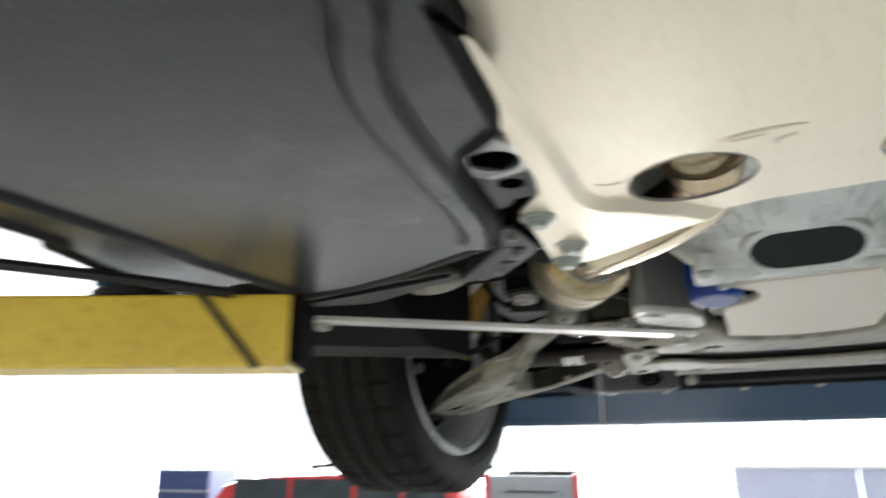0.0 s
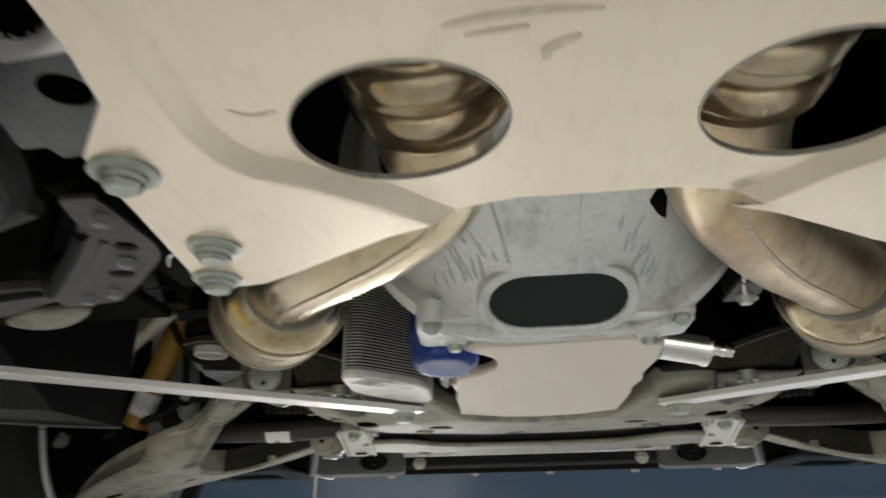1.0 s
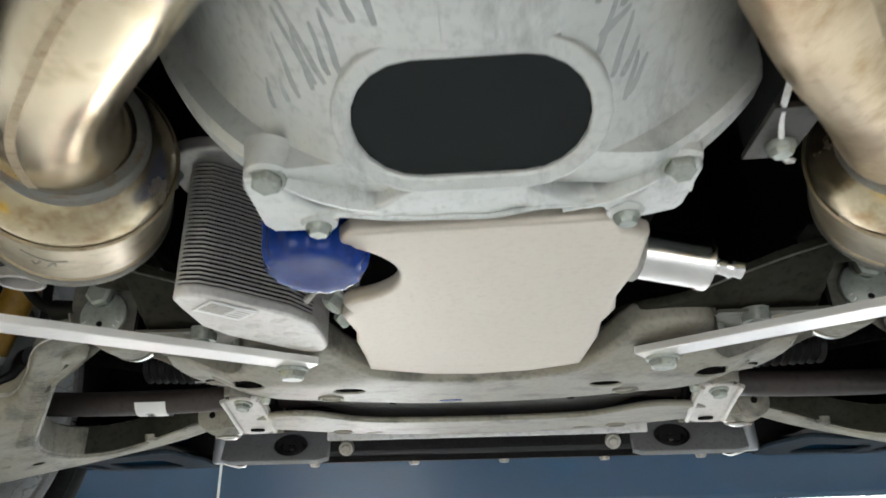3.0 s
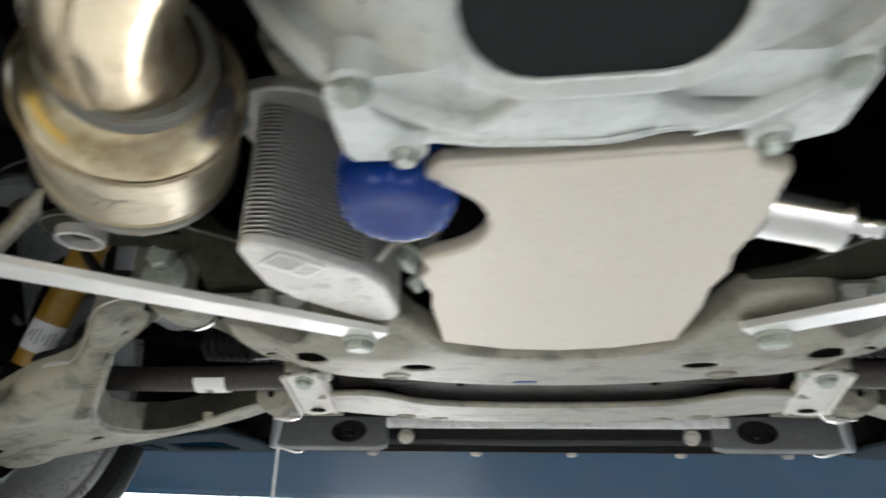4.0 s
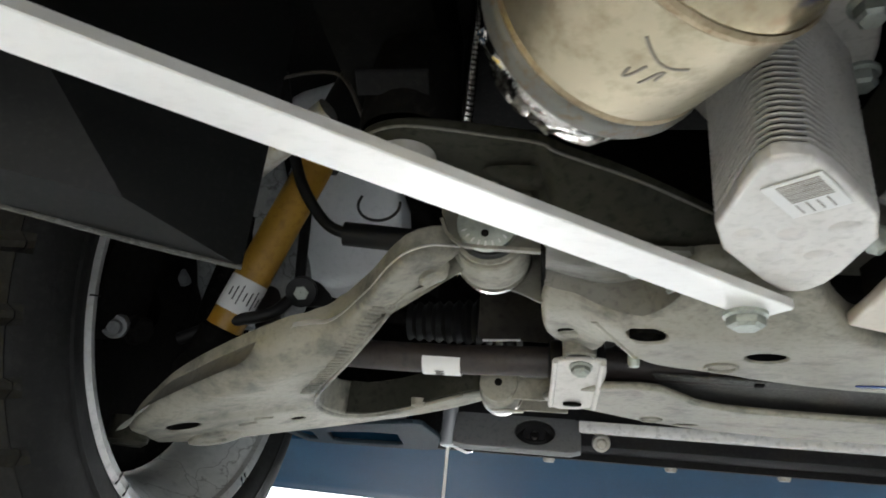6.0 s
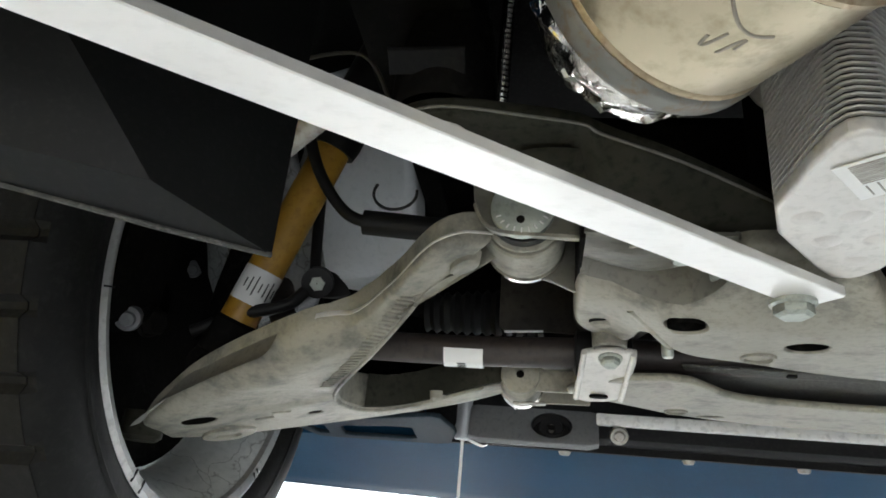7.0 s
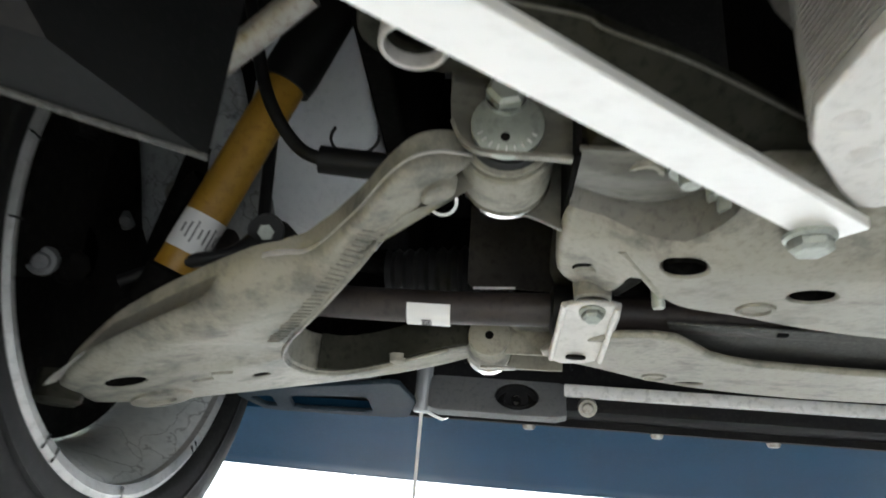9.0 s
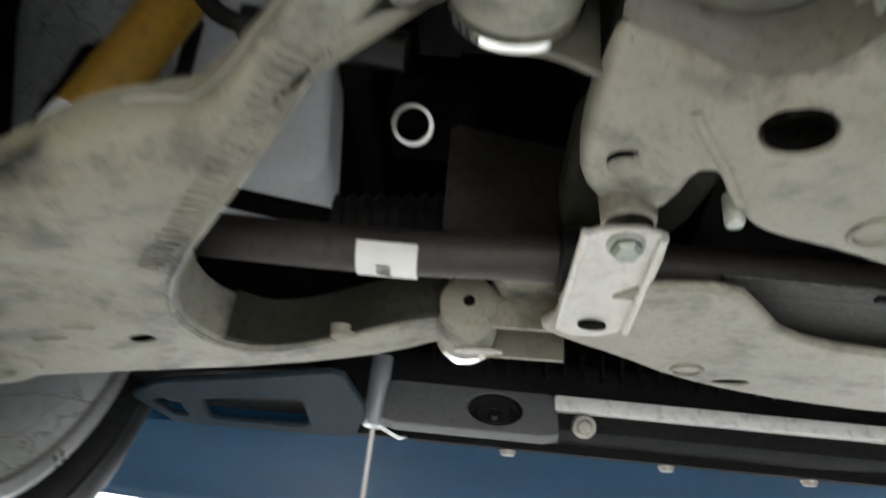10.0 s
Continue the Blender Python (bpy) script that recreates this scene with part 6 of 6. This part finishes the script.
    cast = warp(cast, lambda x, z, d: (x, 1.742 + d + 0.012 * noise.noise(Vector((x * 26, z * 22, 3))) + 0.25 * abs(x + 0.69) - 0.40 * (z - 2.0), z))
    part("upright_casting", flip(cast, s), M["upright"], h, "dirty streaked aluminium upright")
    for x, z, r in ((-0.735, 2.17, 0.017), (-0.70, 2.05, 0.014), (-0.645, 2.06, 0.011)):
        part("casting_boss", flip(lathe([(0, -0.012), (r * 0.7, -0.012), (r, -0.008), (r * 1.15, 0.01)], 20, along((x, 1.744 - 0.40 * (z - 2.0), z), (0, 1, 0.4))), s), M["grime_shade"], h)
    # added dark sector, stands in for shade over the upper wheel barrel
    fan = bmesh.new()
    rows = [[fan.verts.new((x, 1.735 + r * math.cos(a), 1.98 + r * math.sin(a))) for a in (radians(d) for d in range(8, 215, 9))] for r, x in ((0.06, -0.768), (0.16, -0.760), (0.222, -0.752), (0.228, -0.761))]
    for a, b in zip(rows, rows[1:]):
        for i in range(len(a) - 1):
            fan.faces.new((a[i], a[i + 1], b[i + 1], b[i]))
    bmesh.ops.solidify(fan, geom=list(fan.faces), thickness=0.0015)
    part("barrel_screen", flip(fan, s), M["dark"], h, "dark plate added to hide the lit upper barrel")
    part("caliper", flip(box(-0.765, 1.575, 1.985, 0.10, 0.08, 0.17, 0.025), s), M["dark"], h)
    for at, pr in (((-0.7205, 1.579, 1.911), 0.0125), ((-0.792, 1.785, 2.042), 0.0115)):
        part("guide_pin", flip(lathe([(0, 0.009), (pr * 0.5, 0.009), (pr * 0.62, 0.005), (pr * 0.9, 0.004), (pr, 0.001), (pr, -0.008)], 20, along(at, (0.40, -0.80, -0.42))), s), M["grey"], h, "dull round guide pin")
    for y, z in ((1.560, 2.03), (1.600, 1.915)):
        bolt((-0.712, y, z), (1, -0.3, -0.2), h, 0.012, 0.012, 1.3, s, M["dark"])
    part("steering_lever", flip(tube([(-0.70, 1.72, 1.99), (-0.68, 1.70, 2.03), (-0.66, 1.69, 2.05)], 0.014, 12), s), M["dark"], h)
    return t


def damper(s):
    t = thing("damper", (s * -0.62, 1.66, 2.05), "amber yellow shock absorber with a printed label", "shock absorber", "dampers")
    lo, hi = Vector((-0.672, 1.676, 1.905)), Vector((-0.575, 1.643, 2.140))
    w = (hi - lo).normalized()
    m = along(lo, w)
    L = (hi - lo).length
    part("tube", flip(lathe([(0, 0), (0.018, 0.0), (0.0205, 0.004), (0.0205, L - 0.004), (0.019, L), (0, L)], 32, m), s), M["yellow"], t)
    part("boot", flip(lathe([(0.012, L - 0.002), (0.026, L - 0.004), (0.028, L + 0.01), (0.028, L + 0.16), (0.02, L + 0.17)], 28, m), s), M["rubber"], t, "black dust boot")
    lb = part("label", flip(lathe([(0.0206, 0.060), (0.0209, 0.061), (0.0209, 0.098), (0.0206, 0.099)], 32, m), s), M["label"], t, "white label band with print")
    for i in range(9):
        a = radians(190 + i * 16)
        part("printed_bar", flip(moved(box(0.0210 * math.cos(a), 0.0210 * math.sin(a), 0.080, 0.0006, 0.0014, 0.010 + 0.006 * (i % 3), 0.0002, Matrix.Rotation(a, 4, "Z")), m), s), M["ink"], lb)
    part("clevis", flip(lathe([(0.0215, -0.002), (0.025, 0.0), (0.025, 0.036), (0.0215, 0.040)], 24, m), s), M["dark"], t, "black lower clevis")
    part("lower_eye", flip(lathe([(0.010, -0.018), (0.022, -0.018), (0.022, 0.018), (0.010, 0.018)], 24, along(lo - w * 0.015, (0, 1, 0)), True), s), M["dark"], t)
    return t


def arch_liner(s):
    t = thing("wheel_arch_liner", (s * -0.68, 1.4, 2.1), "black moulded wheel arch liner with a felt edged flap", "arch liner", "arch liners")
    pts = [(1.735 + 0.40 * math.cos(a), 1.98 + 0.40 * math.sin(a)) for a in (radians(d) for d in range(4, 172, 8))]
    bm = bmesh.new()
    rows = []
    for x in (-0.50, -0.52, -0.70, -0.86):
        rows.append([bm.verts.new((x, y, z + (0.012 if -0.86 < x < -0.5 else 0))) for y, z in pts])
    for a, b in zip(rows, rows[1:]):
        for i in range(len(pts) - 1):
            bm.faces.new((a[i], a[i + 1], b[i + 1], b[i]))
    part("arch", flip(bm, s), M["black"], t)
    # folded flap ahead of the sill
    A, B, C = (-0.496, 1.372, 1.894), (-0.600, 1.294, 1.893), (-0.745, 1.190, 1.893)
    D, E, F = (-0.745, 1.138, 1.902), (-0.601, 1.262, 1.903), (-0.537, 1.300, 1.904)
    G, H2, I, J = (-0.505, 1.385, 2.12), (-0.615, 1.200, 2.03), (-0.679, 1.162, 2.03), (-0.823, 1.040, 2.03)
    bm = bmesh.new()
    v = {k: bm.verts.new(p) for k, p in dict(A=A, B=B, C=C, D=D, E=E, F=F, G=G, H=H2, I=I, J=J).items()}
    for f in ("ABEF", "BCDE", "AFHG", "FEIH", "EDJI"):
        bm.faces.new([v[k] for k in f])
    bmesh.ops.solidify(bm, geom=list(bm.faces), thickness=0.003)
    part("flap", flip(bm, s), M["flap"], t, "folded black flap", 20)
    part("felt_edge", flip(tube([A, (-0.548, 1.333, 1.8925), B, C], 0.0018, 8, smooth=3), s), M["felt"], t, "fuzzy grey felt edge")
    return t


def wheelhouse_bits():
    t = thing("washer_tank", (-0.50, 1.72, 2.05), "white plastic fluid tank behind the damper", "tank")
    shape = rounded([(-0.665, 2.27), (-0.525, 2.30), (-0.505, 2.20), (-0.503, 2.072), (-0.622, 2.056), (-0.656, 2.085)], 2, 0.12)
    flat = slab(shape, -0.05, 0.05, b=0.015, seg=4)
    part("tank", warp(flat, lambda x, z, d: (x, 1.882 + d - 0.7 * (z - 2.06), z)), M["white"], t)
    part("moulded_ring", tube([(-0.512 + 0.026 * math.cos(a), 1.700, 2.115 + 0.022 * math.sin(a)) for a in (radians(d) for d in range(150, 380, 20))], 0.0018, 6, smooth=2), M["ink"], t)
    c = thing("sensor_cable", (-0.5, 1.6, 2.05), "black sensor cable with a thick sleeve", "cable")
    part("cable", tube([(-0.60, 1.56, 2.20), (-0.585, 1.575, 2.14), (-0.565, 1.585, 2.08), (-0.535, 1.595, 2.038), (-0.505, 1.597, 2.025), (-0.47, 1.60, 2.022)], 0.006, 12), M["rubber"], c)
    part("sleeve", tube([(-0.512, 1.597, 2.026), (-0.41, 1.603, 2.020)], 0.0125, 14, smooth=1), M["rubber"], c, "thick black rubber sleeve")
    h = thing("coolant_hose", (-0.36, 1.35, 2.05), "thin hose in a braided silver sleeve", "hose")
    br = lathe([(0.0042 + 0.0009 * (i % 2), i * 0.0022) for i in range(100)], 16, along((-0.3675, 1.400, 2.005), (0.02, -0.05, 1)))
    part("sleeve", br, M["chrome"], h, angle=15)
    k = thing("drop_link", (-0.59, 1.66, 1.97), "black stabiliser link rod with a bolted joint", "link rod")
    part("rod", tube([(-0.588, 1.668, 1.976), (-0.598, 1.663, 1.962), (-0.613, 1.660, 1.954), (-0.651, 1.660, 1.945), (-0.700, 1.660, 1.924)], 0.0068, 12), M["rubber"], k)
    part("joint", lathe([(0, 0), (0.0155, 0), (0.017, 0.003), (0.017, 0.018), (0, 0.02)], 22, along((-0.583, 1.692, 1.998), (0.2, -0.85, -0.48))), M["rubber"], k)
    bolt((-0.5805, 1.684, 1.993), (0.2, -0.85, -0.48), k, 0.009, 0.008, 1.35)
    part("strut", tube([(-0.592, 1.700, 2.004), (-0.598, 1.701, 2.06), (-0.604, 1.702, 2.13)], 0.0065, 10), M["rubber"], k, "black upright strut")
    part("bracket", moved(slab(rounded([(-0.596, 2.012), (-0.575, 2.018), (-0.548, 1.992), (-0.552, 1.984), (-0.590, 1.982)], 1), -0.003, 0.003, b=0.001), Matrix.Translation((0, 1.705, 0)) @ Matrix(((1, 0, 0, 0), (0, 0, 1, 0), (0, 1, 0, 0), (0, 0, 0, 1)))), M["rubber"], k, "black triangular bracket")
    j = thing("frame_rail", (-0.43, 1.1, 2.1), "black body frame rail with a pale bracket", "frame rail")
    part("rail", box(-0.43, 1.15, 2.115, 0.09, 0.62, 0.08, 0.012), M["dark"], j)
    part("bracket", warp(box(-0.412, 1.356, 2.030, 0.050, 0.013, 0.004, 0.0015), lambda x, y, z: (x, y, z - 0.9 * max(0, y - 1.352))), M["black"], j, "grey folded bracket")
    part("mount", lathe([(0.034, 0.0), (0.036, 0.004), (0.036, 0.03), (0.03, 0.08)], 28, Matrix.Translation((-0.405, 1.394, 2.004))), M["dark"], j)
    b = thing("bracket_tube", (-0.52, 1.45, 2.05), "pale metal tube bracket behind the damper", "bracket")
    part("tube", tube([(-0.575, 1.482, 2.020), (-0.488, 1.438, 2.063)], 0.0105, 16, smooth=1), M["ring"], b)
    part("strap", tube([(-0.60, 1.47, 2.07), (-0.55, 1.44, 2.09), (-0.48, 1.42, 2.085), (-0.455, 1.43, 2.05)], 0.0016, 8), M["brownish"], b, "thin dull strap")
    n = thing("heat_shield_bracket", (0.165, 1.14, 1.97), "black angled bracket hanging beside the gearbox", "bracket")
    part("leg", box(0.166, 1.150, 1.985, 0.006, 0.07, 0.05, 0.0015), M["black"], n)
    part("foot", box(0.176, 1.165, 1.958, 0.026, 0.05, 0.004, 0.0012), M["brownish"], n)
    part("rim", tube([(0.164, 1.115, 1.962), (0.170, 1.15, 1.957), (0.186, 1.19, 1.957), (0.20, 1.21, 1.965)], 0.0018, 6), M["strip"], n, "bright edge")
    bolt((0.178, 1.175, 1.956), DOWN, n, 0.006, 0.005, 1.3)
    f = thing("hose_fitting", (-0.411, 1.715, 2.044), "bright ring fitting on a dark housing", "fitting")
    part("ring", lathe([(0.0115, -0.004), (0.013, -0.008), (0.0165, -0.008), (0.018, -0.003), (0.018, 0.012), (0.0115, 0.012)], 32, along((-0.413, 1.715, 2.053), (0.05, 0.75, 0.65)), True), M["chrome"], f)
    part("housing", box(-0.40, 1.745, 2.085, 0.07, 0.05, 0.06, 0.01), M["dark"], f, "black housing")
    g = thing("side_sheet", (-0.335, 1.716, 1.96), "olive-grey pressed sheet beside the steering rack", "metal sheet")
    face = dense(slab(rounded([(-0.382, 1.957), (-0.290, 1.962), (-0.286, 2.06), (-0.384, 2.06)], 1, 0.06), -0.0015, 0.0015, b=0.0007, seg=1), 0.012)
    crease = lambda x, z, d: (x, 1.716 + d + 0.014 * max(0.0, x + 0.345 + 0.55 * (z - 1.96)) / 0.06, z)
    part("sheet", warp(face, crease), M["brownish"], g)
    part("bright_edge", tube([(-0.376, 1.7145, 1.9572), (-0.335, 1.7145, 1.9595)], 0.0013, 6, smooth=1), M["strip"], g, "bright lower edge")
    return t


def front_support():
    t = thing("radiator_support", (0, 2.0, 1.91), "black radiator support beam with a pale metal strip", "radiator support")
    part("beam", box(0, 2.03, 1.93, 1.0, 0.08, 0.075, 0.01), M["black"], t)
    # added panel, keeps the bright backdrop from showing through the bay
    part("closing_panel", box(0, 2.11, 2.22, 1.7, 0.02, 0.56, 0.006), M["dark"], t, "black panel added to close the bay")
    part("strip", box(0.0, 1.985, 1.9195, 0.52, 0.012, 0.016, 0.002), M["strip"], t, "pale bare metal strip")
    part("core", box(0, 2.06, 2.2, 0.8, 0.05, 0.5, 0.01), M["dark"], t)
    for i in range(40):
        part("fin", box(-0.39 + i * 0.02, 1.99, 1.962, 0.003, 0.02, 0.03, 0.0008, seg=1), M["black"], t)
    for x in (-0.229, 0.205):
        part("rubber_disc", lathe([(0, 0.004), (0.006, 0.005), (0.008, 0.003), (0.0115, 0.004), (0.0125, 0.0), (0.0125, -0.01)], 24, along((x, 1.988, 1.8995), (0, -0.9, -0.43))), M["ring"], t, "grey round plug")
    for c, side in ((-0.346, -1), (0.322, 1)):
        b = thing("radiator_mount", (c, 2.0, 1.9), "grey painted mounting bracket with a black rubber grommet", "bracket", "radiator mounts")
        tilt = Matrix.Translation((c, 1.990, 1.903)) @ Matrix.Rotation(radians(68), 4, "X")
        o = rounded([(-0.089, -0.028), (0.089, -0.028), (0.089, 0.028), (-0.089, 0.028)], 1, 0.08)
        gx = 0.025 * -side
        part("plate", moved(slab(o, -0.004, 0.01, holes=[circle(gx, 0, 0.028, 30, 0.019)], b=0.002), tilt), M["grey"], b)
        g = part("grommet", moved(lathe([(0.028, 0.01), (0.027, -0.002), (0.018, 0.004), (0.015, -0.003), (0.007, -0.004), (0.006, 0.004), (0, 0.004)], 30, Matrix.Translation((gx, 0, 0)) @ Matrix.Diagonal((1, 0.68, 1, 1))), tilt), M["rubber"], b, "black rubber grommet")
        part("pin", moved(lathe([(0, -0.006), (0.004, -0.006), (0.005, -0.003), (0.005, 0.004)], 14, Matrix.Translation((gx, 0, 0))), tilt), M["ring"], g)
        part("end_tube", lathe([(0, -0.045), (0.012, -0.044), (0.015, -0.04), (0.015, 0.03), (0, 0.03)], 22, Matrix.Translation((c + side * 0.098, 2.0, 1.925))), M["silver"], b, "upright grey tube end")
        if side < 0:
            part("hanging_tag", box(c - 0.100, 2.006, 1.80, 0.004, 0.0015, 0.165, 0.0006, Matrix.Rotation(radians(25), 4, "Z")), M["label"], b, "narrow white tag hanging from the bracket")
        part("wire_clip", tube([(c + side * 0.093, 2.0, 1.883), (c + side * 0.075, 2.02, 1.878), (c + side * 0.068, 2.035, 1.882)], 0.003, 8), M["chrome"], b, "bright bent wire clip")
    return t


def underbody_clutter():
    t = thing("line_bracket", (-0.25, 0.95, 1.93), "grimy brown-black bracket with a bent edge beside the plate", "bracket")
    o = [(-0.238, 0.866), (-0.216, 0.866), (-0.2165, 0.925), (-0.224, 0.945), (-0.250, 0.975), (-0.292, 1.017), (-0.341, 1.024), (-0.327, 0.985), (-0.247, 0.899)]
    part("plate", slab(rounded(o, 1, 0.12), 1.925, 1.929, holes=[circle(-0.236, 0.925, 0.006, 16), circle(-0.262, 0.965, 0.008, 16, 0.005)], b=0.0015), M["brownish"], t)
    part("turned_edge", sweep(spline([(-0.217, 0.868, 1.929), (-0.2175, 0.926, 1.929), (-0.226, 0.946, 1.929), (-0.252, 0.976, 1.929), (-0.293, 1.018, 1.929)], 4), [(-0.0016, -0.004), (0.0016, -0.004), (0.0016, 0.016), (-0.0016, 0.016)]), M["dark"], t, "black turned-up edge")
    part("bead", tube([(-0.250, 0.905, 1.9245), (-0.285, 0.945, 1.9245), (-0.327, 0.99, 1.9245)], 0.004, 8), M["black"], t)
    part("ridge", tube([(-0.243, 0.915, 1.9252), (-0.268, 0.945, 1.9252), (-0.300, 0.985, 1.9252)], 0.0022, 8), M["brownish"], t)
    for x, y in ((-0.228, 0.888), (-0.247, 0.945), (-0.285, 0.995), (-0.309, 1.005)):
        part("clip", lathe([(0, -0.005), (0.004, -0.0045), (0.0055, -0.001), (0.006, 0.004)], 14, Matrix.Translation((x, y, 1.925))), M["grey"], t, "small grey clip")
    part("bright_wire", tube([(-0.208, 0.930, 1.930), (-0.214, 0.946, 1.931), (-0.226, 0.955, 1.931), (-0.236, 0.972, 1.932)], 0.0013, 6), M["chrome"], t, "thin bright wire")
    part("hanger", box(-0.232, 0.95, 1.985, 0.05, 0.16, 0.10, 0.01), M["dark"], t)
    r = thing("arch_rail", (-0.48, 1.06, 1.945), "dusty black folded rail ahead of the sill", "rail")
    part("rail", slab(rounded([(-0.640, 1.085), (-0.587, 1.044), (-0.356, 1.010), (-0.352, 1.040), (-0.43, 1.075), (-0.528, 1.115)], 1, 0.12), 1.938, 1.946, b=0.002), M["brownish"], r)
    part("fold", tube([(-0.60, 1.058, 1.937), (-0.47, 1.038, 1.936), (-0.36, 1.022, 1.937)], 0.003, 8), M["black"], r)
    part("upstand", slab([(-0.63, 1.04), (-0.35, 1.0), (-0.35, 1.012), (-0.63, 1.052)], 1.945, 2.06, b=0.003), M["dark"], r)
    u = thing("insulation_patch", (-0.43, 1.13, 1.955), "pale torn insulation patch on the inner arch", "insulation")
    part("patch", dense(slab(rounded([(-0.480, 1.130), (-0.439, 1.101), (-0.374, 1.100), (-0.385, 1.118), (-0.426, 1.150), (-0.462, 1.155)], 2), 1.950, 1.957, b=0.003), 0.02), M["cast"], u)
    part("backing", slab([(-0.56, 1.05), (-0.345, 1.03), (-0.345, 1.18), (-0.56, 1.18)], 1.965, 1.975, b=0.003), M["dark"], u)


car_body()
bumper()
for side in (1, -1):
    belly_panel(side)
    jack_bracket(side)
stiffener_plate()
gearbox()
oil_pan()
oil_filter()
oil_cooler()
solenoid()
for side in (1, -1):
    pipe_and_converter(side)
subframe()
for side in (1, -1):
    control_arm(side)
    brace(side)
    wheel(side)
    damper(side)
    arch_liner(side)
stabiliser_bar()
steering_rack()
wheelhouse_bits()
front_support()
underbody_clutter()
